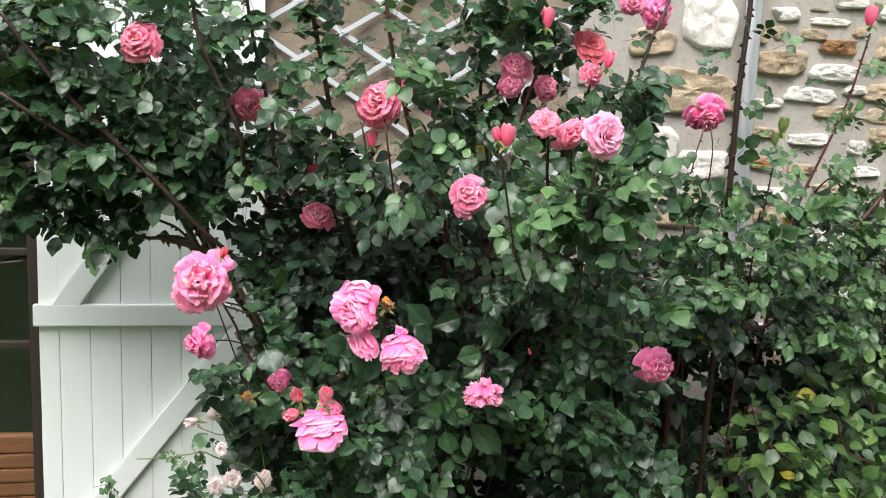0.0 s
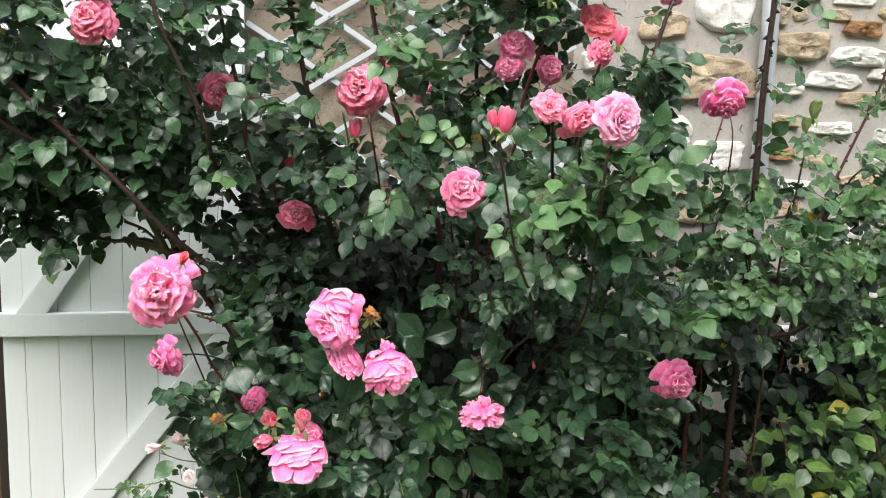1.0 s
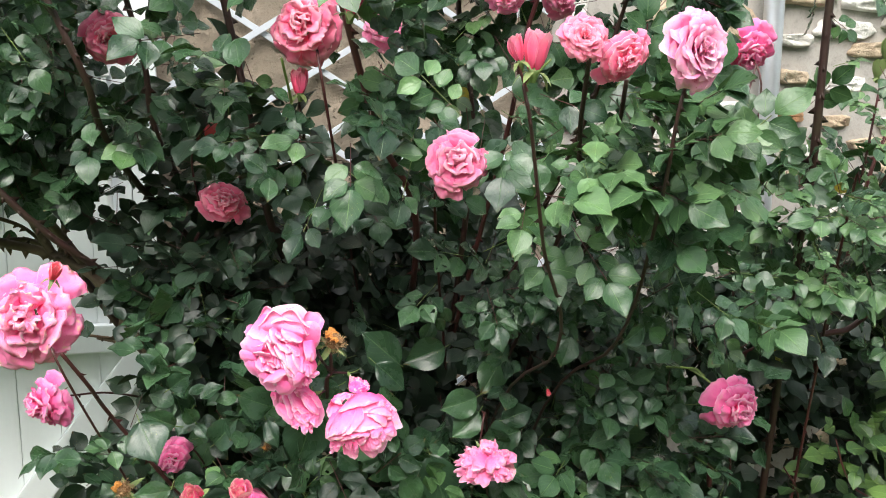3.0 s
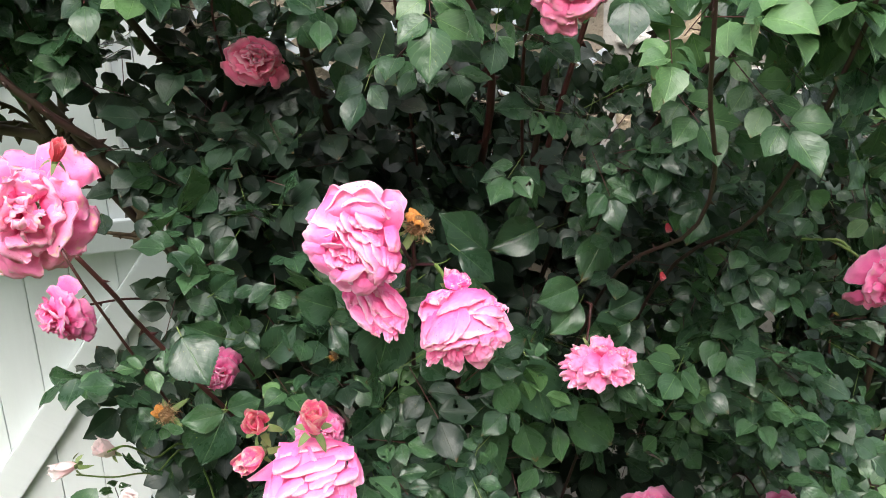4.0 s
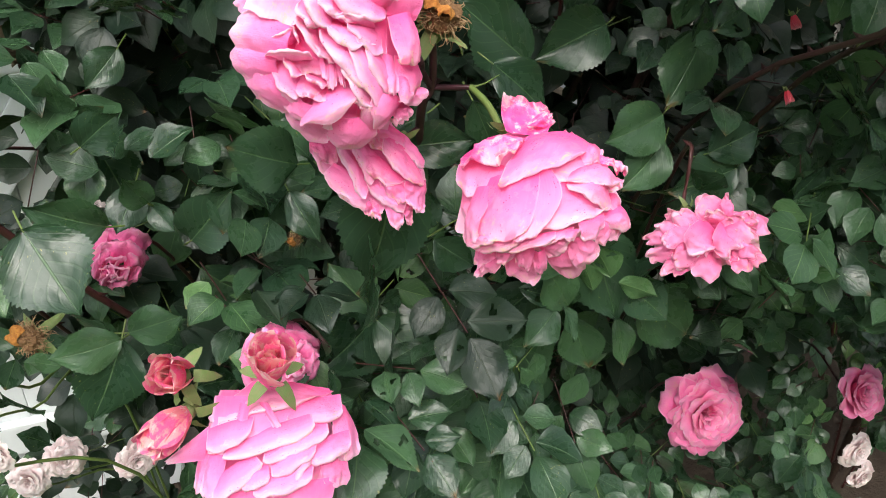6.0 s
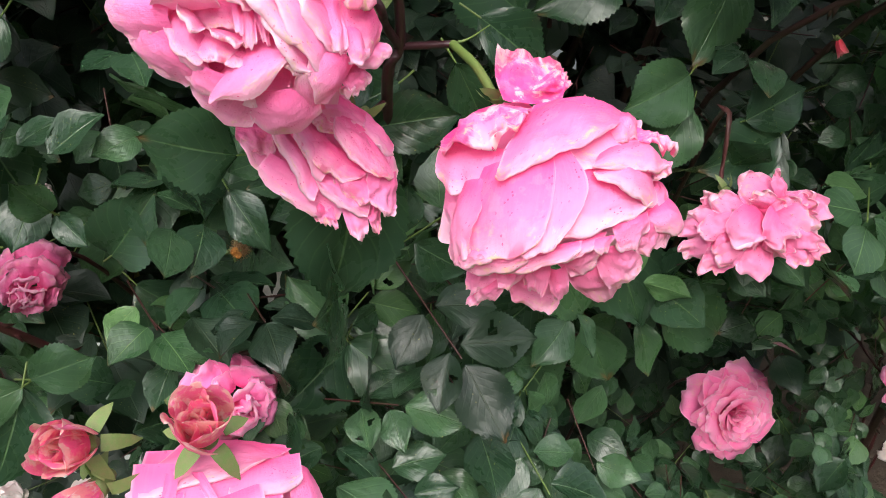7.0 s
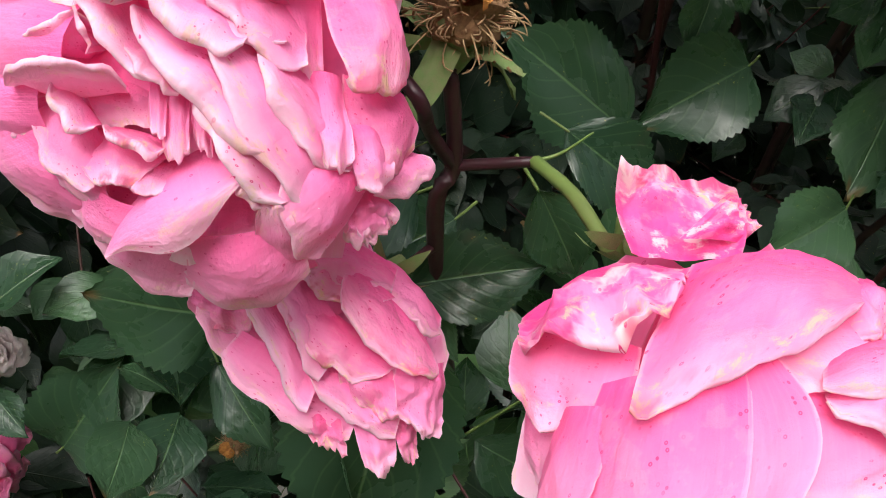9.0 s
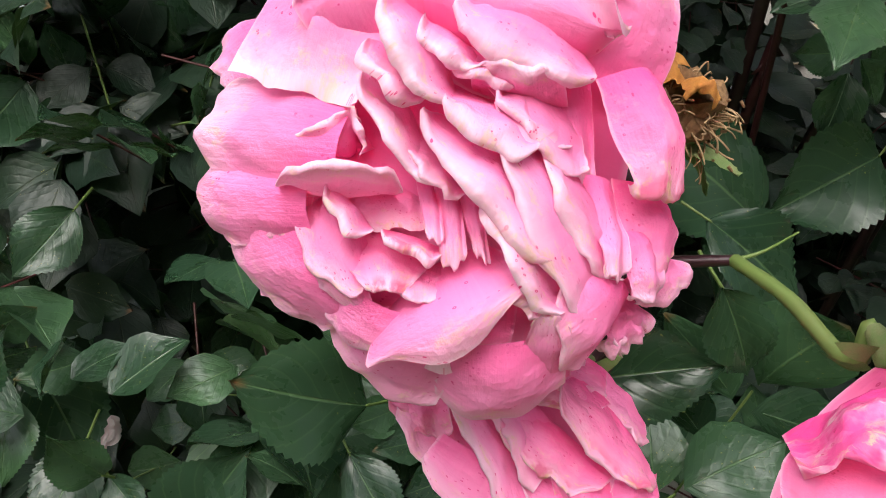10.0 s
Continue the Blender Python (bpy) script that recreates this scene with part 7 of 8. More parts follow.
stem(right_bush, [(1.300, 2.450, -0.270), (1.156, 2.050, 1.128), (1.147, 2.000, 1.265), (1.170, 2.000, 1.428)], 0.0030, 0.0020, CANE_RED, 30, "cane")
stem(right_bush, [(1.250, 2.450, -0.270), (1.059, 2.250, 1.175), (1.083, 2.280, 1.362), (1.118, 2.300, 1.473)], 0.0030, 0.0020, CANE_RED, 20, "cane")
stem(right_bush, [(1.100, 2.450, 0.300), (0.878, 2.150, 1.170), (0.865, 2.120, 1.306), (0.869, 2.100, 1.351)], 0.0022, 0.0016, STALK, 10, "cane")
stem(right_bush, [(1.350, 2.400, 0.900), (1.424, 2.200, 1.328), (1.530, 2.200, 1.299), (1.685, 2.200, 1.334)], 0.0030, 0.0020, CANE, 30, "cane")

# shrub stems
stem(shrub, [(1.500, 2.350, -0.270), (1.557, 2.200, 0.556), (1.434, 2.150, 0.744), (1.371, 2.120, 0.851)], 0.0030, 0.0015, CANE_RED, 0, "stem")
stem(shrub, [(1.500, 2.350, -0.270), (1.671, 2.200, 0.518), (1.602, 2.200, 0.810), (1.592, 2.200, 1.059)], 0.0030, 0.0015, CANE_RED, 0, "stem")
stem(shrub, [(1.500, 2.350, -0.270), (1.430, 2.150, 0.444), (1.262, 2.100, 0.635), (1.220, 2.100, 0.732)], 0.0030, 0.0015, CANE_RED, 0, "stem")
stem(shrub, [(1.500, 2.350, -0.270), (1.642, 2.100, 0.458), (1.449, 2.000, 0.636), (1.392, 1.980, 0.738)], 0.0030, 0.0015, CANE_RED, 0, "stem")
stem(shrub, [(1.500, 2.350, -0.270), (1.776, 2.300, 0.691), (1.732, 2.300, 0.938), (1.726, 2.300, 1.127)], 0.0030, 0.0015, CANE_RED, 0, "stem")
stem(shrub, [(1.500, 2.350, -0.270), (1.306, 2.300, 0.382), (1.220, 2.200, 0.565), (1.180, 2.200, 0.633)], 0.0030, 0.0015, CANE_RED, 0, "stem")

# masses of leaves, with dark hollows between them; slot 2 carries shade in its colour
HOLLOWS.append((Vector((-0.331, 2.500, 1.144)), 0.060))
HOLLOWS.append((Vector((-0.260, 2.500, 1.079)), 0.060))
HOLLOWS.append((Vector((-0.211, 2.500, 0.981)), 0.055))
HOLLOWS.append((Vector((-0.189, 2.500, 0.918)), 0.050))
HOLLOWS.append((Vector((-0.272, 2.500, 0.953)), 0.060))
HOLLOWS.append((Vector((-0.332, 2.500, 1.049)), 0.060))
HOLLOWS.append((Vector((-0.154, 2.500, 0.847)), 0.040))
HOLLOWS.append((Vector((-0.140, 2.500, 0.911)), 0.050))
HOLLOWS.append((Vector((-0.148, 2.500, 0.824)), 0.045))
HOLLOWS.append((Vector((-0.093, 2.200, 0.969)), 0.035))
HOLLOWS.append((Vector((-0.088, 2.100, 0.958)), 0.030))
HOLLOWS.append((Vector((-0.161, 2.200, 1.017)), 0.045))
HOLLOWS.append((Vector((-0.144, 2.150, 0.970)), 0.035))
HOLLOWS.append((Vector((-0.250, 2.250, 1.102)), 0.045))
HOLLOWS.append((Vector((1.061, 2.100, 0.774)), 0.083))
HOLLOWS.append((Vector((1.122, 2.100, 0.812)), 0.068))
HOLLOWS.append((Vector((0.596, 2.020, 1.022)), 0.037))
HOLLOWS.append((Vector((0.482, 2.020, 1.013)), 0.025))
HOLLOWS.append((Vector((0.220, 2.020, 1.052)), 0.037))
HOLLOWS.append((Vector((0.566, 2.020, 0.873)), 0.022))
HOLLOWS.append((Vector((0.231, 2.020, 1.057)), 0.028))
HOLLOWS.append((Vector((0.196, 1.900, 0.951)), 0.024))
HOLLOWS.append((Vector((0.399, 1.950, 0.926)), 0.040))
HOLLOWS.append((Vector((0.405, 1.970, 1.005)), 0.039))
HOLLOWS.append((Vector((0.015, 1.970, 1.003)), 0.029))
HOLLOWS.append((Vector((1.060, 2.100, 0.782)), 0.100))
HOLLOWS.append((Vector((1.156, 2.100, 0.701)), 0.090))
HOLLOWS.append((Vector((0.979, 2.100, 0.690)), 0.070))
HOLLOWS.append((Vector((1.208, 2.100, 0.858)), 0.060))
HOLLOWS.append((Vector((0.540, 2.100, 0.925)), 0.045))
HOLLOWS.append((Vector((0.604, 2.100, 0.544)), 0.050))
clump(leaves, 0.472, 1.970, 1.122, 0.127, 0.070, 0.060, 1.10, 0.043, 0, True)
clump(leaves, 0.624, 1.950, 1.140, 0.120, 0.080, 0.094, 1.00, 0.043, 0, True)
clump(leaves, -0.098, 1.930, 0.924, 0.038, 0.050, 0.033, 1.00, 0.047, 0, True)
clump(leaves, -0.146, 1.930, 0.843, 0.039, 0.050, 0.034, 1.00, 0.047, 0, True)
clump(leaves, -0.051, 1.930, 0.865, 0.040, 0.050, 0.034, 1.00, 0.047, 0, True)
clump(leaves, 0.009, 1.950, 0.894, 0.052, 0.080, 0.039, 0.80, 0.048, 2, True)
clump(leaves, 0.132, 1.920, 0.766, 0.057, 0.070, 0.052, 1.00, 0.051, 0, True)
clump(leaves, 0.278, 1.930, 0.733, 0.072, 0.070, 0.051, 1.00, 0.051, 0, True)
clump(leaves, 0.594, 2.120, 0.780, 0.092, 0.090, 0.072, 1.00, 0.043, 2)
clump(leaves, 0.392, 1.980, 0.790, 0.049, 0.060, 0.049, 1.00, 0.047, 0, True)
clump(leaves, -0.061, 1.950, 0.796, 0.049, 0.080, 0.049, 1.00, 0.051, 2, True)
clump(leaves, 0.441, 1.950, 0.663, 0.069, 0.080, 0.063, 1.00, 0.047, 0, True)
clump(leaves, 0.081, 1.950, 0.854, 0.050, 0.070, 0.027, 1.00, 0.042, 2, True)
clump(leaves, 0.173, 1.900, 0.876, 0.026, 0.040, 0.022, 1.00, 0.051, 2, True)
clump(leaves, -0.644, 2.300, 1.578, 0.152, 0.130, 0.166, 1.62, 0.048, 0)
clump(leaves, -0.463, 2.200, 1.645, 0.160, 0.130, 0.107, 1.44, 0.048, 0)
clump(leaves, -0.464, 2.250, 1.460, 0.166, 0.130, 0.138, 1.71, 0.048, 0)
clump(leaves, -0.678, 2.400, 1.382, 0.132, 0.130, 0.146, 1.62, 0.048, 0)
clump(leaves, -0.264, 2.150, 1.559, 0.133, 0.130, 0.133, 1.26, 0.048, 0)
clump(leaves, -0.284, 2.300, 1.382, 0.159, 0.130, 0.144, 1.80, 0.048, 0)
clump(leaves, -0.579, 2.500, 1.237, 0.202, 0.130, 0.085, 1.26, 0.048, 0)
clump(leaves, -0.491, 2.500, 1.168, 0.172, 0.130, 0.055, 0.90, 0.048, 0)
clump(leaves, -0.128, 2.300, 1.299, 0.103, 0.130, 0.103, 1.62, 0.048, 0)
clump(leaves, -0.110, 2.200, 1.432, 0.111, 0.130, 0.125, 1.62, 0.048, 0)
clump(leaves, -0.095, 2.150, 1.619, 0.081, 0.130, 0.148, 0.81, 0.048, 0)
clump(leaves, -0.711, 2.500, 1.195, 0.092, 0.130, 0.062, 1.08, 0.048, 0)
clump(leaves, -0.182, 2.100, 1.649, 0.091, 0.130, 0.104, 0.90, 0.048, 0)
clump(leaves, 0.038, 2.100, 1.543, 0.067, 0.120, 0.187, 0.84, 0.048, 0)
clump(leaves, 0.089, 2.100, 1.663, 0.080, 0.120, 0.106, 0.60, 0.048, 0)
clump(leaves, 0.217, 2.000, 1.470, 0.117, 0.120, 0.104, 1.20, 0.048, 0)
clump(leaves, 0.195, 1.950, 1.617, 0.062, 0.120, 0.137, 0.70, 0.048, 1)
clump(leaves, 0.333, 2.100, 1.636, 0.081, 0.120, 0.149, 0.60, 0.048, 0)
clump(leaves, 0.432, 2.100, 1.573, 0.096, 0.120, 0.165, 1.20, 0.048, 0)
clump(leaves, 0.570, 2.040, 1.616, 0.121, 0.120, 0.148, 2.80, 0.048, 0)
clump(leaves, 0.694, 1.980, 1.539, 0.080, 0.120, 0.133, 2.60, 0.048, 0)
clump(leaves, 0.623, 2.050, 1.725, 0.148, 0.120, 0.081, 2.20, 0.048, 0)
clump(leaves, 0.802, 2.100, 1.658, 0.056, 0.120, 0.141, 1.80, 0.048, 0)
clump(leaves, 0.572, 1.780, 1.350, 0.133, 0.120, 0.072, 2.20, 0.048, 1)
clump(leaves, 0.767, 2.000, 1.395, 0.055, 0.120, 0.095, 1.60, 0.048, 0)
clump(leaves, 0.421, 1.950, 1.426, 0.103, 0.120, 0.090, 1.80, 0.048, 0)
clump(leaves, 0.514, 1.800, 1.383, 0.097, 0.120, 0.085, 1.80, 0.048, 0)
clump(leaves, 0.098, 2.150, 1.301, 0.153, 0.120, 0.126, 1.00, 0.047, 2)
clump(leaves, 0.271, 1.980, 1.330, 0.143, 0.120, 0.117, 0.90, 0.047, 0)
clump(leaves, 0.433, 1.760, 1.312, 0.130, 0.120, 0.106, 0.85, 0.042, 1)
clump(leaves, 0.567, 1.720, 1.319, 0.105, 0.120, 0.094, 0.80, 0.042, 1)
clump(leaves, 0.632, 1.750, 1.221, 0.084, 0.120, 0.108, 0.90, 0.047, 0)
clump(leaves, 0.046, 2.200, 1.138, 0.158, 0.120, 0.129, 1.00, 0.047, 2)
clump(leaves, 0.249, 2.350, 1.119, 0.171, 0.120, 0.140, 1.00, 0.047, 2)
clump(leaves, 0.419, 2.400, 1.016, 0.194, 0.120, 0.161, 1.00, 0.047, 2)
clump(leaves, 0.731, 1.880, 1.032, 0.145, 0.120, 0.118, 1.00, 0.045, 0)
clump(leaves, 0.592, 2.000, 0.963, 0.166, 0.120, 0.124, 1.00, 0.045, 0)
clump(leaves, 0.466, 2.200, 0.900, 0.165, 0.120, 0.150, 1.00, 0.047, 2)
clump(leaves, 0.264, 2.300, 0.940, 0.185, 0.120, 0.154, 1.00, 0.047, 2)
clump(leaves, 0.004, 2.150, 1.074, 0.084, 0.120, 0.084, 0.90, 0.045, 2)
clump(leaves, 0.026, 2.100, 0.956, 0.111, 0.120, 0.125, 1.00, 0.045, 0)
clump(leaves, -0.109, 1.980, 0.925, 0.071, 0.120, 0.091, 0.90, 0.047, 0)
clump(leaves, -0.123, 2.000, 0.791, 0.040, 0.120, 0.079, 0.50, 0.047, 0)
clump(leaves, -0.006, 2.050, 0.815, 0.109, 0.120, 0.109, 1.00, 0.043, 0)
clump(leaves, 0.152, 1.980, 0.820, 0.134, 0.120, 0.120, 0.80, 0.047, 0)
clump(leaves, 0.330, 1.980, 0.761, 0.150, 0.120, 0.122, 0.90, 0.047, 0)
clump(leaves, 0.505, 2.000, 0.706, 0.154, 0.120, 0.140, 1.00, 0.047, 0)
clump(leaves, 0.673, 2.000, 0.805, 0.155, 0.120, 0.141, 1.00, 0.043, 0)
clump(leaves, 0.875, 2.050, 0.740, 0.132, 0.120, 0.146, 1.00, 0.043, 0)
clump(leaves, 0.104, 2.000, 0.617, 0.150, 0.120, 0.109, 0.90, 0.047, 0)
clump(leaves, 0.297, 2.000, 0.596, 0.152, 0.120, 0.111, 0.90, 0.047, 0)
clump(leaves, 0.539, 2.050, 0.537, 0.159, 0.120, 0.116, 1.00, 0.047, 0)
clump(leaves, 0.779, 2.050, 0.559, 0.162, 0.120, 0.132, 1.00, 0.043, 0)
clump(leaves, -0.070, 2.000, 0.637, 0.054, 0.120, 0.107, 0.90, 0.045, 0)
clump(leaves, 0.970, 2.200, 1.180, 0.092, 0.120, 0.092, 0.60, 0.042, 0)
clump(leaves, 0.846, 2.000, 1.091, 0.098, 0.120, 0.084, 1.00, 0.043, 0)
clump(leaves, -0.085, 2.000, 0.646, 0.078, 0.120, 0.052, 0.90, 0.047, 0)
clump(leaves, 0.064, 2.050, 0.528, 0.091, 0.120, 0.055, 0.90, 0.047, 0)
clump(leaves, 0.272, 2.100, 0.449, 0.104, 0.120, 0.077, 0.80, 0.039, 1)
clump(leaves, 0.481, 2.080, 0.399, 0.110, 0.120, 0.081, 1.00, 0.043, 0)
clump(leaves, 0.695, 2.050, 0.527, 0.107, 0.120, 0.086, 1.00, 0.039, 0)
clump(leaves, 0.648, 2.000, 0.740, 0.080, 0.120, 0.073, 0.90, 0.042, 0)
clump(leaves, 0.796, 2.100, 0.279, 0.126, 0.120, 0.092, 1.00, 0.039, 0)
clump(leaves, 0.824, 2.050, 0.564, 0.080, 0.120, 0.087, 0.90, 0.039, 0)
clump(leaves, -0.10, 2.15, 0.45, 0.16, 0.12, 0.14, 0.8, 0.048, 0)
clump(leaves, 0.10, 2.15, 0.35, 0.16, 0.12, 0.14, 0.8, 0.048, 0)
clump(leaves, 0.30, 2.15, 0.30, 0.16, 0.12, 0.14, 0.8, 0.048, 0)
clump(leaves, 0.50, 2.15, 0.30, 0.16, 0.12, 0.14, 0.8, 0.048, 0)
clump(leaves, 0.70, 2.15, 0.30, 0.16, 0.12, 0.14, 0.8, 0.048, 0)
clump(leaves, 0.90, 2.15, 0.40, 0.16, 0.12, 0.14, 0.8, 0.048, 0)
clump(leaves, 0.20, 2.15, 0.12, 0.16, 0.12, 0.14, 0.8, 0.048, 0)
clump(leaves, 0.60, 2.15, 0.12, 0.16, 0.12, 0.14, 0.8, 0.048, 0)
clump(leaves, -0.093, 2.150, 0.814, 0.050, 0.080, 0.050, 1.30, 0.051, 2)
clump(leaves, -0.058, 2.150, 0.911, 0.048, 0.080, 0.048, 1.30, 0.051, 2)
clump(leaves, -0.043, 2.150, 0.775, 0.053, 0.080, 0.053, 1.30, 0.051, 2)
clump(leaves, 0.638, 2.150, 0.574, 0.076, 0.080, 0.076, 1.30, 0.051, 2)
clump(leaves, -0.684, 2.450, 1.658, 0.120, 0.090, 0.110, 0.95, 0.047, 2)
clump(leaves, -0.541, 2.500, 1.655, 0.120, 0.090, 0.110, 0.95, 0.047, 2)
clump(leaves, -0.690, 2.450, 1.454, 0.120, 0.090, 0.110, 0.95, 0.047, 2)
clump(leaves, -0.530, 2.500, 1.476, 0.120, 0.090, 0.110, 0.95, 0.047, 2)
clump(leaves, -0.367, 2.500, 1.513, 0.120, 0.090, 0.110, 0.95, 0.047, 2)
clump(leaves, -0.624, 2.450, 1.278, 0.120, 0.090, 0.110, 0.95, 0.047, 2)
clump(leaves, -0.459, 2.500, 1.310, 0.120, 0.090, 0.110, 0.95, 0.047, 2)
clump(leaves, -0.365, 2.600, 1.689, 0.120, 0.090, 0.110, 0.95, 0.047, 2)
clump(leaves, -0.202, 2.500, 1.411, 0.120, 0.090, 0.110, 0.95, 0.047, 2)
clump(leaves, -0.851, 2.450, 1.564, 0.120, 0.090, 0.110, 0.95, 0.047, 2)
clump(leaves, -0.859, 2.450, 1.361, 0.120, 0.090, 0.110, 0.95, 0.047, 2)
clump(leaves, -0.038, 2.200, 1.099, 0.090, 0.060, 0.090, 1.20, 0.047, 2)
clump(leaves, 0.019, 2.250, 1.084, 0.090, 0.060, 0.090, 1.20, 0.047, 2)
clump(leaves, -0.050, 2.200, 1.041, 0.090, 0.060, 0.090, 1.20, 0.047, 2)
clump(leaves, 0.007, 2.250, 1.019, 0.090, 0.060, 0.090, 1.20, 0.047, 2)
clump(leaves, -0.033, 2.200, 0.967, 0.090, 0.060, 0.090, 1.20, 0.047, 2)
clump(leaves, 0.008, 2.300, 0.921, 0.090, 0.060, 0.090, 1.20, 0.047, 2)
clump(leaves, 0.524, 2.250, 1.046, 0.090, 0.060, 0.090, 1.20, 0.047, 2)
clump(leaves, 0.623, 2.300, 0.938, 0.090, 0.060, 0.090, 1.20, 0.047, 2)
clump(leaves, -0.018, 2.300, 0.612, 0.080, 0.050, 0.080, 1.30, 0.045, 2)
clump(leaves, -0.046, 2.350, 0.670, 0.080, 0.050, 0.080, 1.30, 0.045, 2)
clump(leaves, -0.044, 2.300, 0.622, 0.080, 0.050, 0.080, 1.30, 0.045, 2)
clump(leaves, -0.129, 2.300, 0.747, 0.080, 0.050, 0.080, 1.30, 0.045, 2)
# rearmost masses, all in the leaf colour with shade painted in
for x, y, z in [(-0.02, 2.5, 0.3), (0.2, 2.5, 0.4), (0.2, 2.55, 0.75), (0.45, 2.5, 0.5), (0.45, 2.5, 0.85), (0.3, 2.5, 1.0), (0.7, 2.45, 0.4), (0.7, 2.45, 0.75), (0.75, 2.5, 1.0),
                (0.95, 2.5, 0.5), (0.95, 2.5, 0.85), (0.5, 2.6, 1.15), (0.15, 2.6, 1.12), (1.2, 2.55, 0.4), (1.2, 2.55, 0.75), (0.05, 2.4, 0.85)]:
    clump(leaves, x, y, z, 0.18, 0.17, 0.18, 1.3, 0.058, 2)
clump(right_leaves, 0.987, 2.100, 1.208, 0.103, 0.120, 0.088, 0.65, 0.041, 0)
clump(right_leaves, 1.079, 2.000, 1.179, 0.142, 0.120, 0.113, 0.88, 0.041, 1, True)
clump(right_leaves, 1.257, 2.050, 1.233, 0.139, 0.120, 0.124, 0.74, 0.041, 1, True)
clump(right_leaves, 1.134, 2.050, 1.375, 0.086, 0.120, 0.115, 0.31, 0.041, 1)
clump(right_leaves, 1.449, 2.250, 1.389, 0.128, 0.120, 0.144, 0.37, 0.041, 1)
clump(right_leaves, 1.079, 2.200, 1.351, 0.069, 0.120, 0.107, 0.65, 0.041, 1)
clump(right_leaves, 1.562, 2.200, 1.172, 0.144, 0.120, 0.144, 0.65, 0.041, 1)
clump(right_leaves, 1.063, 2.020, 1.651, 0.076, 0.120, 0.152, 0.25, 0.041, 0)
clump(right_leaves, 1.547, 2.300, 1.615, 0.081, 0.120, 0.162, 0.09, 0.041, 1)
clump(right_leaves, 1.604, 2.250, 1.426, 0.080, 0.120, 0.129, 0.37, 0.041, 1)
clump(right_leaves, 1.011, 2.150, 0.987, 0.137, 0.120, 0.091, 0.84, 0.041, 2)
clump(right_leaves, 1.206, 2.150, 1.003, 0.154, 0.120, 0.108, 0.84, 0.041, 0)
clump(right_leaves, 1.406, 2.150, 1.019, 0.156, 0.120, 0.125, 0.84, 0.041, 1, True)
clump(right_leaves, 1.056, 2.250, 1.425, 0.062, 0.120, 0.109, 0.22, 0.041, 0)
# slot 2 behind the right-hand bush: depth shade given by leaf colour
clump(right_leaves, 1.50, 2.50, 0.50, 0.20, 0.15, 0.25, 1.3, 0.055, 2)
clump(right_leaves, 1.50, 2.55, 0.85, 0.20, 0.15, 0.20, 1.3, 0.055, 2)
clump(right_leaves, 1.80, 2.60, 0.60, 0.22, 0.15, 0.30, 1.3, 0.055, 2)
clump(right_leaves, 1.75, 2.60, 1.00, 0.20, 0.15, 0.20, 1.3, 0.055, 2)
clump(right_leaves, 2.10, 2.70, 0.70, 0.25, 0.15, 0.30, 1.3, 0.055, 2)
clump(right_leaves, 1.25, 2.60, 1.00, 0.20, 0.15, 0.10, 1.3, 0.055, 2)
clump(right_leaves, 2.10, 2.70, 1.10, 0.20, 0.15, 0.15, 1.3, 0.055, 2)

def shrub_clump(x, y, z, rx, ry, rz, dens, size=0.052, singles=False):
    for _ in range(int(100 * dens * rx * rz / 0.017)):
        s = ball()
        p = Vector((x + s.x * rx, y + s.y * ry, z + s.z * rz))
        d = s * 0.5 + ball() * 0.9 + Vector((0, -0.35, -0.1))
        m = leaf_pose(p, d, Vector((0, -0.5, 0.75)) + ball() * 0.5, size * rng.uniform(0.45, 1.35))
        if not is_free(p, size * 0.5):
            continue
        if singles and shrub_leaves.made < shrub_leaves.limit and rng.random() < 0.5:
            shrub_leaves.made += 1
            part("leaf", SHRUB_MESHES[rng.randrange(5)], shrub, m)
        else:
            shrub_leaves.mesh_leaf(SHRUB_LEAVES[rng.randrange(5)], m, 5)


SHRUB_MESHES = [mesh_of("leaf", *s[:2], LEAF_SHRUB, s[2]) for s in SHRUB_LEAVES]
shrub_clump(1.306, 2.120, 0.643, 0.156, 0.12, 0.141, 0.80, singles=True)
shrub_clump(1.529, 2.180, 0.700, 0.146, 0.12, 0.162, 0.80, singles=True)
shrub_clump(1.516, 2.080, 0.521, 0.173, 0.12, 0.142, 0.90, singles=True)
shrub_clump(1.184, 2.250, 0.461, 0.099, 0.12, 0.066, 0.60, singles=True)
shrub_clump(1.707, 2.280, 0.873, 0.101, 0.12, 0.152, 0.70, singles=True)
shrub_clump(1.362, 2.100, 0.468, 0.157, 0.12, 0.094, 0.90, singles=True)
shrub_clump(1.717, 2.300, 1.075, 0.067, 0.12, 0.118, 0.40, singles=True)
for x, z in ((1.3, 0.2), (1.6, 0.25), (1.9, 0.4), (1.8, 0.8)):
    shrub_clump(x, 2.3, z, 0.2, 0.15, 0.18, 0.6)
clump(leaves, -0.124, 1.920, 0.960, 0.056, 0.070, 0.075, 1.56, 0.047, 0)
clump(leaves, -0.107, 1.930, 1.041, 0.050, 0.070, 0.050, 1.43, 0.047, 0)
clump(leaves, -0.185, 1.980, 0.839, 0.039, 0.070, 0.052, 0.65, 0.047, 0)
clump(leaves, -0.095, 1.950, 0.847, 0.051, 0.070, 0.077, 1.17, 0.047, 0)
clump(pale_leaves, -0.213, 2.000, 0.668, 0.054, 0.050, 0.018, 0.50, 0.028, 1, True)
clump(pale_leaves, -0.271, 2.000, 0.687, 0.041, 0.050, 0.018, 0.50, 0.028, 1, True)
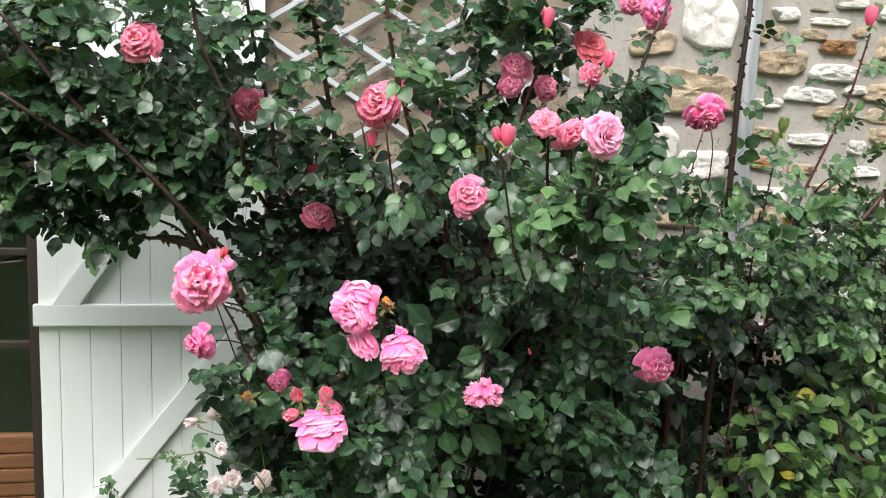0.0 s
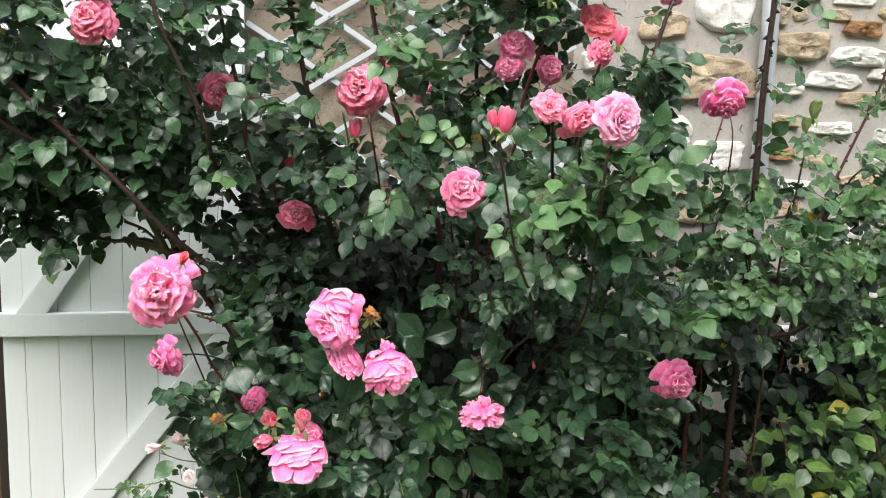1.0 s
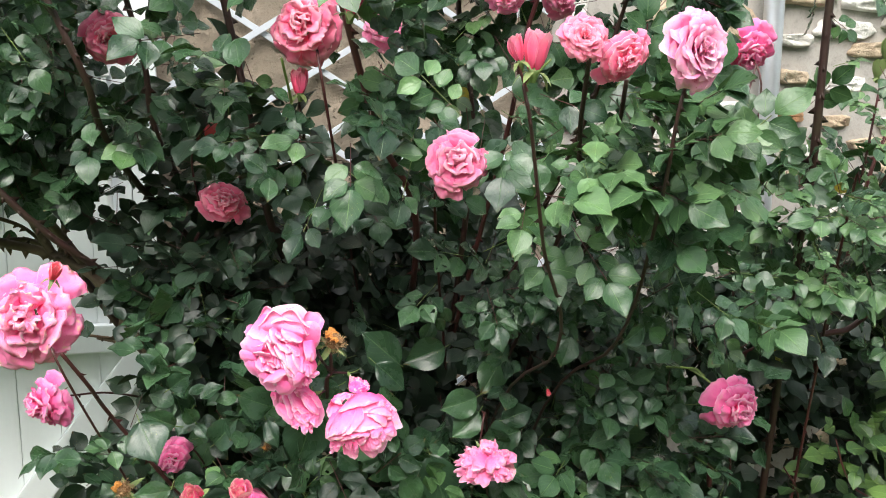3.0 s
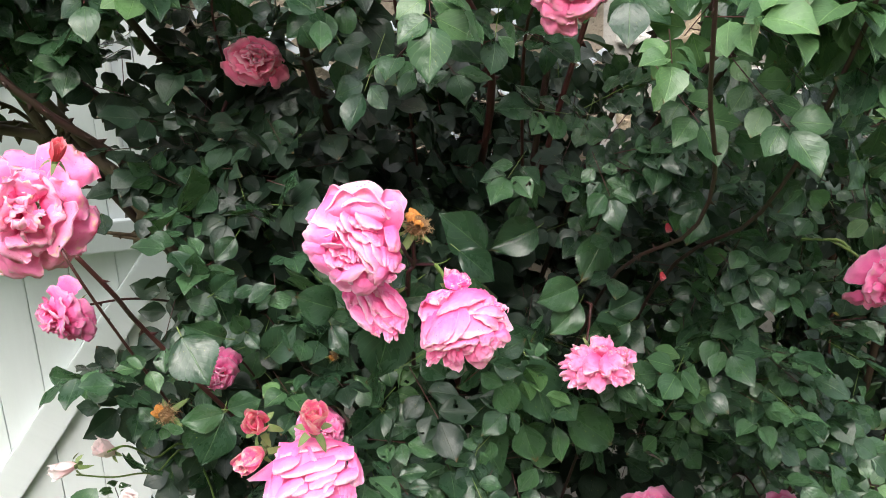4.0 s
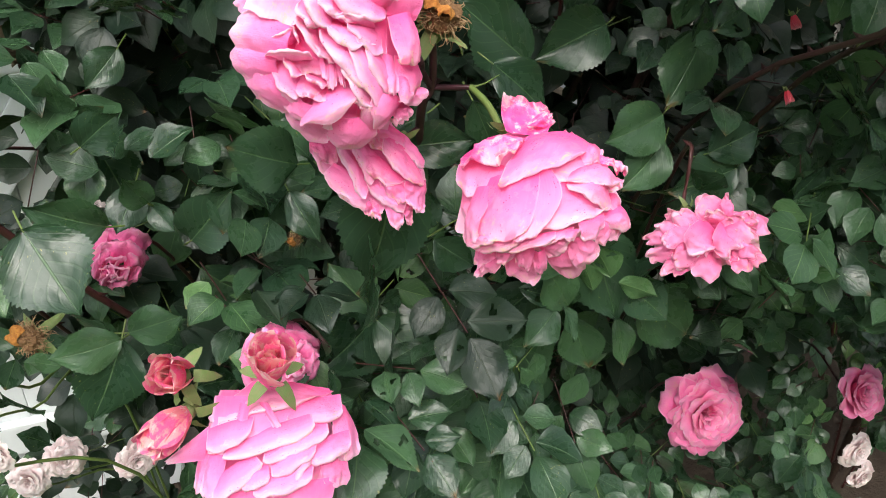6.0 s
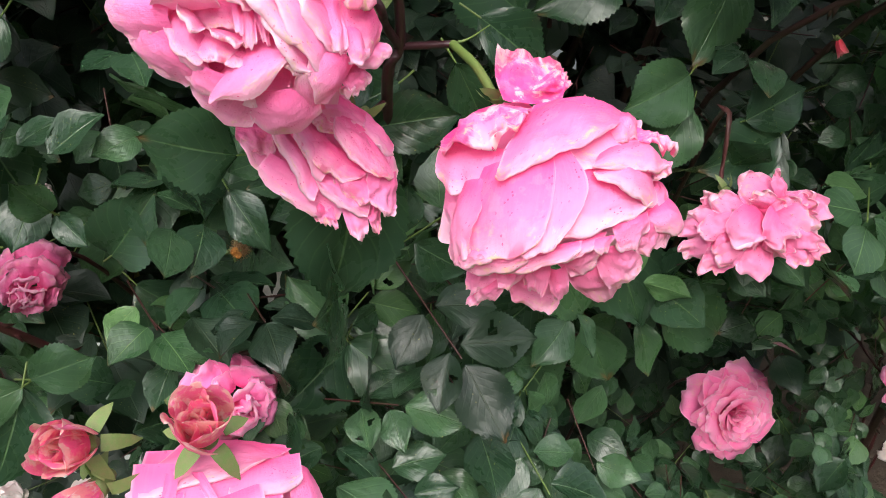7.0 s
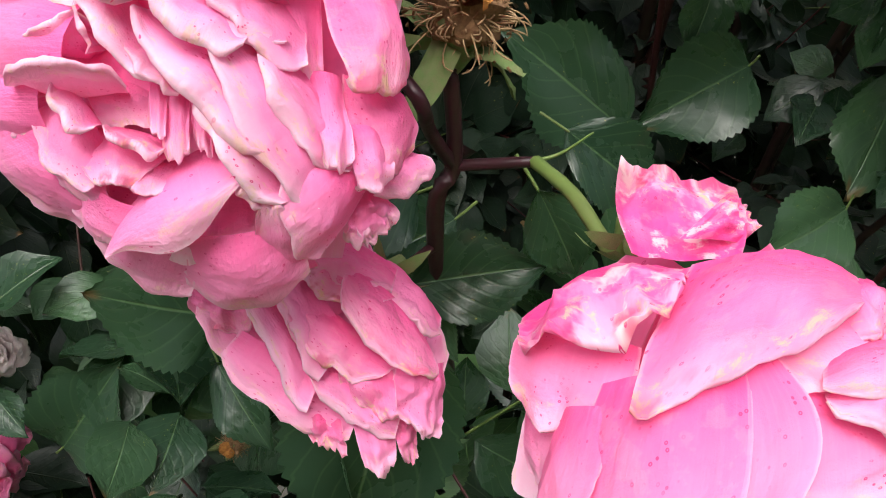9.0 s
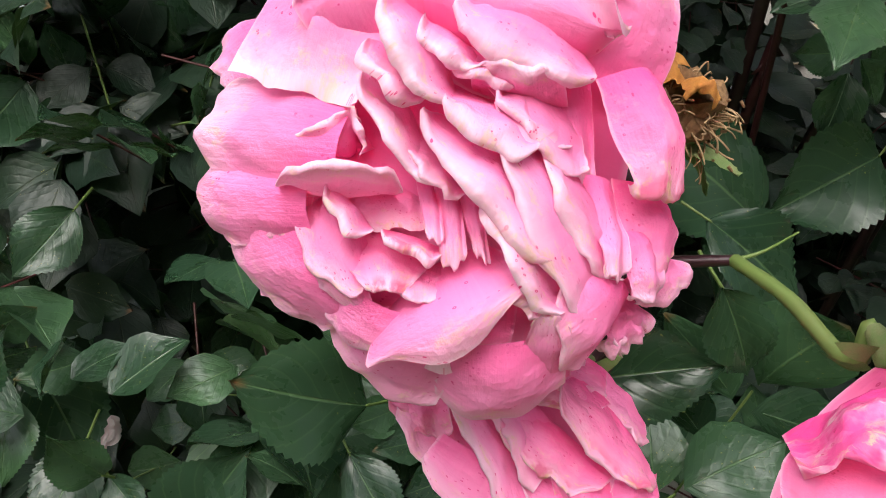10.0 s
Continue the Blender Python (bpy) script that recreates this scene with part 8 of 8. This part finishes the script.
clump(pale_leaves, -0.501, 2.100, 0.544, 0.027, 0.050, 0.014, 0.60, 0.028, 1, True)
clump(pale_leaves, -0.344, 2.100, 0.533, 0.083, 0.050, 0.014, 0.40, 0.028, 1, True)
clump(pale_leaves, -0.197, 2.050, 0.626, 0.039, 0.050, 0.039, 0.70, 0.028, 1, True)

# large leaves round the nearest blooms
part("leaf", leaf_mesh(1, MATS[6]), bush, leaf_pose((1.059, 2.100, 0.899), (-0.021, -0.010, 0.038), (0, -0.9, 0.4), 0.044) @ Matrix.Diagonal((1.10, 1, 1, 1)))
part("leaf", leaf_mesh(2, MATS[6]), bush, leaf_pose((1.059, 2.100, 0.899), (0.009, -0.010, 0.032), (0.2, -0.9, 0.4), 0.034) @ Matrix.Diagonal((1.10, 1, 1, 1)))
part("leaf", leaf_mesh(3, MATS[6]), bush, leaf_pose((1.153, 2.100, 0.924), (-0.026, -0.010, 0.021), (0, -0.9, 0.4), 0.035) @ Matrix.Diagonal((1.40, 1, 1, 1)))
def near_leaf(shape, foot, end, wide=1.0, slot=0):
    foot, end = Vector(foot), Vector(end)
    m = leaf_pose(foot, end - foot, Vector((-0.1 + 0.25 * math.sin(shape * 2.1), -0.95, 0.22)), (end - foot).length)
    part("leaf", leaf_mesh(shape, MATS[slot]), bush, m @ Matrix.Diagonal((wide, 1, 1, 1)))
    start = foot - (end - foot).normalized() * 0.012 + Vector((0, 0.006, 0))
    stem(bush, [start, foot.lerp(start, 0.5), foot + (end - foot) * 0.02], 0.0007, 0.0006, STALK, 0, "stalk")


near_leaf(1, (0.165, 1.845, 0.971), (0.141, 1.830, 0.888), 1.0)
near_leaf(2, (0.190, 1.900, 0.995), (0.152, 1.880, 1.002), 1.15)
near_leaf(3, (0.174, 1.860, 0.975), (0.218, 1.840, 0.984), 0.95)
near_leaf(4, (0.175, 1.860, 0.972), (0.189, 1.850, 0.946), 0.6)
near_leaf(5, (0.217, 1.840, 1.009), (0.234, 1.840, 0.969), 0.7)
near_leaf(1, (0.306, 1.960, 0.990), (0.251, 1.950, 1.043), 1.0)
near_leaf(2, (0.302, 1.960, 0.992), (0.276, 1.940, 0.963), 0.9)
near_leaf(2, (0.382, 1.970, 1.009), (0.315, 1.950, 0.997), 0.9)
near_leaf(3, (0.430, 1.950, 0.930), (0.367, 1.930, 0.916), 1.0)
near_leaf(5, (0.465, 1.930, 0.895), (0.512, 1.920, 0.916), 1.0)
near_leaf(0, (0.485, 1.980, 0.991), (0.441, 1.960, 0.928), 0.9)
near_leaf(4, (0.111, 1.930, 0.945), (0.063, 1.900, 0.973), 1.0)
near_leaf(5, (0.101, 1.930, 0.925), (0.113, 1.900, 0.897), 0.8)
near_leaf(7, (0.154, 1.920, 0.803), (0.106, 1.880, 0.787), 1.15)
near_leaf(1, (0.156, 1.915, 0.805), (0.188, 1.865, 0.783), 0.95)
near_leaf(2, (0.154, 1.920, 0.811), (0.125, 1.930, 0.854), 0.9)
near_leaf(3, (0.178, 1.920, 0.822), (0.158, 1.900, 0.826), 0.9)
near_leaf(4, (0.278, 1.940, 0.750), (0.319, 1.920, 0.683), 1.0)
near_leaf(6, (0.253, 1.940, 0.766), (0.243, 1.930, 0.717), 1.0)
near_leaf(2, (0.221, 1.940, 0.785), (0.206, 1.930, 0.730), 0.8)
near_leaf(5, (0.307, 1.930, 0.798), (0.262, 1.930, 0.758), 0.9)
near_leaf(0, (0.346, 1.920, 0.855), (0.374, 1.900, 0.762), 0.95)
near_leaf(1, (0.298, 1.900, 0.834), (0.330, 1.900, 0.783), 0.9)
near_leaf(3, (0.434, 1.950, 0.905), (0.387, 1.930, 0.870), 1.0)
near_leaf(1, (0.497, 1.930, 0.876), (0.432, 1.920, 0.863), 1.1)
near_leaf(2, (0.352, 1.950, 0.738), (0.360, 1.930, 0.685), 1.0)
near_leaf(4, (0.399, 1.950, 0.727), (0.405, 1.930, 0.680), 0.7)
near_leaf(4, (0.265, 1.930, 1.002), (0.311, 1.920, 0.962), 0.9)
near_leaf(0, (0.207, 1.910, 0.978), (0.163, 1.900, 0.968), 1.2)
near_leaf(1, (-0.066, 1.840, 0.969), (-0.042, 1.800, 0.932), 1.25)
near_leaf(2, (-0.022, 1.860, 0.953), (-0.060, 1.840, 0.979), 0.9)
near_leaf(3, (-0.031, 1.900, 0.993), (-0.003, 1.880, 1.021), 0.9)
near_leaf(4, (-0.036, 1.900, 0.844), (-0.064, 1.880, 0.787), 1.0)
near_leaf(5, (-0.036, 1.900, 0.844), (-0.080, 1.880, 0.845), 0.9)
near_leaf(0, (-0.031, 1.900, 0.848), (0.009, 1.880, 0.866), 0.9)
near_leaf(3, (-0.001, 1.960, 0.920), (-0.016, 1.940, 0.950), 0.9)
near_leaf(2, (0.024, 1.960, 0.883), (0.055, 1.930, 0.926), 0.9)
near_leaf(3, (-0.001, 1.970, 0.914), (0.015, 1.950, 0.899), 0.9)
near_leaf(0, (-0.009, 1.980, 0.928), (-0.026, 1.950, 0.904), 1.0)
near_leaf(5, (-0.006, 2.000, 0.958), (-0.028, 1.980, 0.960), 1.0)
near_leaf(1, (-0.002, 2.020, 1.023), (-0.027, 2.000, 1.001), 1.0)
near_leaf(3, (-0.036, 2.030, 0.950), (-0.014, 2.010, 0.898), 1.15)
near_leaf(5, (-0.040, 2.000, 0.947), (-0.050, 1.980, 0.914), 1)
near_leaf(2, (0.025, 2.050, 0.809), (0.061, 2.030, 0.774), 1.1)
near_leaf(1, (0.408, 1.950, 0.752), (0.498, 1.950, 0.677), 0.7)

leaves.finish(MATS)
right_leaves.finish(MATS, "foliage", "dull green serrated rose leaves")
pale_leaves.finish(MATS, "foliage", "small green rose leaves")
shrub_leaves.finish(MATS, "foliage", "light green pointed oval leaves")

# ---- the stones of the wall ----
def stone(x0, z0, x1, z1, mat, seed, proud=0.022, name="stone"):
    """A rough stone bedded in the mortar, with a knobbly domed face."""
    g = random.Random(seed)
    cx, cz, w, h = (x0 + x1) / 2, (z0 + z1) / 2, abs(x1 - x0) / 2, abs(z1 - z0) / 2
    n, verts, faces = 30, [], []
    sides = [(k * math.pi / 2 + g.uniform(-0.26, 0.26), g.uniform(0.80, 1.0)) for k in range(4)]
    sides += [(math.pi / 4 + k * math.pi / 2 + g.uniform(-0.4, 0.4), g.uniform(0.95, 1.3)) for k in range(4)]
    rings = ((1.03, -0.05), (1.0, 0.5), (0.97, 0.80), (0.90, 0.93), (0.78, 0.98), (0.63, 1.0), (0.47, 1.0), (0.30, 1.0), (0.14, 1.0)) if w > 0.03 else ((1.03, -0.05), (1.0, 0.6), (0.8, 1.0))
    for s, y in rings:
        for i in range(n):
            a = 2 * math.pi * i / n
            rr = min(d / max(0.12, math.cos(a - b)) for b, d in sides)
            rr *= 1 + 0.10 * noise.fractal(Vector((math.cos(a) * 2.2, math.sin(a) * 2.2, seed * 3.1)), 0.8, 2.2, 4) * s
            x, z = math.cos(a) * rr * s * w, math.sin(a) * rr * s * h
            rough = noise.fractal(Vector((x * 30, z * 34, seed * 1.7)), 0.55, 2.2, 5) + 0.4 * noise.noise(Vector((x * 9, z * 9, seed)))
            verts.append((x, -proud * y * (1 + 0.42 * rough if y > 0 else 1), z))
    verts.append((0, -proud * (1 + 0.3 * g.uniform(-1, 1)), 0))
    last = len(rings) - 1
    for k in range(last):
        faces += [(k * n + i, k * n + (i + 1) % n, (k + 1) * n + (i + 1) % n, (k + 1) * n + i) for i in range(n)]
    faces += [(last * n + i, last * n + (i + 1) % n, (last + 1) * n) for i in range(n)]
    part(name, mesh_of(name, verts, faces, mat, smooth=True), wall, Matrix.Translation((cx, WALL_Y, cz)))
    TAKEN.append((x0, z0, x1, z1))


TAKEN = []

stone(1.358, 1.767, 1.584, 1.987, STONE_WHITE, 1, 0.026)
stone(1.219, 1.529, 1.600, 1.707, STONE_TAN, 2, 0.035)
stone(1.201, 1.356, 1.388, 1.490, STONE_WHITE, 3, 0.022)
stone(1.376, 1.296, 1.593, 1.413, STONE_WHITE, 4, 0.022)
stone(1.264, 1.290, 1.364, 1.321, STONE_WHITE, 5, 0.012)
stone(1.174, 1.115, 1.517, 1.250, STONE_TAN, 6, 0.030)
stone(1.140, 1.211, 1.234, 1.315, STONE_WHITE, 7, 0.022)
stone(1.170, 1.736, 1.342, 1.836, STONE_TAN, 8, 0.022)
stone(1.213, 0.948, 1.369, 1.033, STONE_TAN, 9, 0.022)
stone(1.389, 0.971, 1.617, 1.079, STONE_WHITE, 10, 0.022)
stone(1.656, 1.686, 1.874, 1.785, STONE_TAN, 11, 0.030)
stone(1.918, 1.777, 2.071, 1.835, STONE_BROWN, 12, 0.025)
stone(1.873, 1.675, 2.091, 1.743, STONE_WHITE, 13, 0.030)
stone(1.637, 1.801, 1.709, 1.868, STONE_TAN, 14, 0.022)
stone(1.711, 1.888, 1.833, 1.944, STONE_WHITE, 15, 0.022)
stone(1.868, 1.932, 1.950, 1.944, STONE_TAN, 16, 0.010)
stone(1.961, 1.943, 2.097, 2.000, STONE_WHITE, 17, 0.022)
stone(1.868, 1.881, 2.038, 1.911, STONE_WHITE, 18, 0.014)
stone(1.840, 1.824, 1.941, 1.869, STONE_TAN, 19, 0.015)
stone(1.726, 1.821, 1.781, 1.870, STONE_TAN, 20, 0.012)
stone(2.051, 1.842, 2.107, 1.883, STONE_TAN, 21, 0.012)
stone(2.143, 1.764, 2.266, 1.844, STONE_TAN, 22, 0.022)
stone(2.088, 1.726, 2.197, 1.761, STONE_TAN, 23, 0.022)
stone(1.798, 1.596, 2.006, 1.650, STONE_WHITE, 24, 0.022)
stone(1.660, 1.568, 1.785, 1.609, STONE_WHITE, 25, 0.022)
stone(2.032, 1.628, 2.129, 1.670, STONE_WHITE, 26, 0.022)
stone(2.123, 1.601, 2.285, 1.686, STONE_TAN, 27, 0.022)
stone(1.915, 1.536, 2.103, 1.591, STONE_TAN, 28, 0.020)
stone(1.814, 1.435, 1.996, 1.482, STONE_WHITE, 29, 0.022)
stone(1.670, 1.457, 1.784, 1.499, STONE_TAN, 30, 0.022)
stone(2.070, 1.407, 2.141, 1.462, STONE_WHITE, 31, 0.022)
stone(2.161, 1.441, 2.305, 1.510, STONE_TAN, 32, 0.022)
stone(1.832, 1.323, 1.937, 1.366, STONE_TAN, 33, 0.022)
stone(2.033, 1.318, 2.224, 1.362, STONE_WHITE, 34, 0.022)
stone(1.680, 1.340, 1.772, 1.383, STONE_BROWN, 35, 0.022)
stone(1.945, 1.251, 2.135, 1.294, STONE_TAN, 36, 0.022)
stone(2.157, 1.022, 2.353, 1.134, STONE_WHITE, 37, 0.022)
stone(2.048, 1.165, 2.241, 1.220, STONE_TAN, 38, 0.022)
stone(1.691, 1.213, 1.853, 1.277, STONE_WHITE, 39, 0.022)
stone(2.132, 1.907, 2.273, 1.968, STONE_WHITE, 40, 0.022)
_g = random.Random(8)
_z = 0.1
while _z < 3.4:
    _h = _g.uniform(0.05, 0.10)
    _x = 0.98 if _z < 3 else 0.0
    while _x < 3.6:
        _w = _g.uniform(0.07, 0.26)
        box = (_x, _z, _x + _w, _z + _h * _g.uniform(0.7, 1.0))
        if all(box[2] + 0.015 < t[0] or box[0] - 0.015 > t[2] or box[3] + 0.012 < t[1] or box[1] - 0.012 > t[3] for t in TAKEN) and not 1.5 < box[2] and box[0] < 1.5 or (box[0] > 1.66 and all(box[2] + 0.015 < t[0] or box[0] - 0.015 > t[2] or box[3] + 0.012 < t[1] or box[1] - 0.012 > t[3] for t in TAKEN)):
            stone(*box, _g.choice((STONE_WHITE, STONE_TAN, STONE_WHITE, STONE_TAN, STONE_TAN, STONE_BROWN) if _g.random() < 0.3 else (STONE_WHITE, STONE_TAN)), _g.randrange(1000) + 100, _g.uniform(0.01, 0.03))
        _x += _w + _g.uniform(0.02, 0.05)
    _z += _h + _g.uniform(0.018, 0.035)
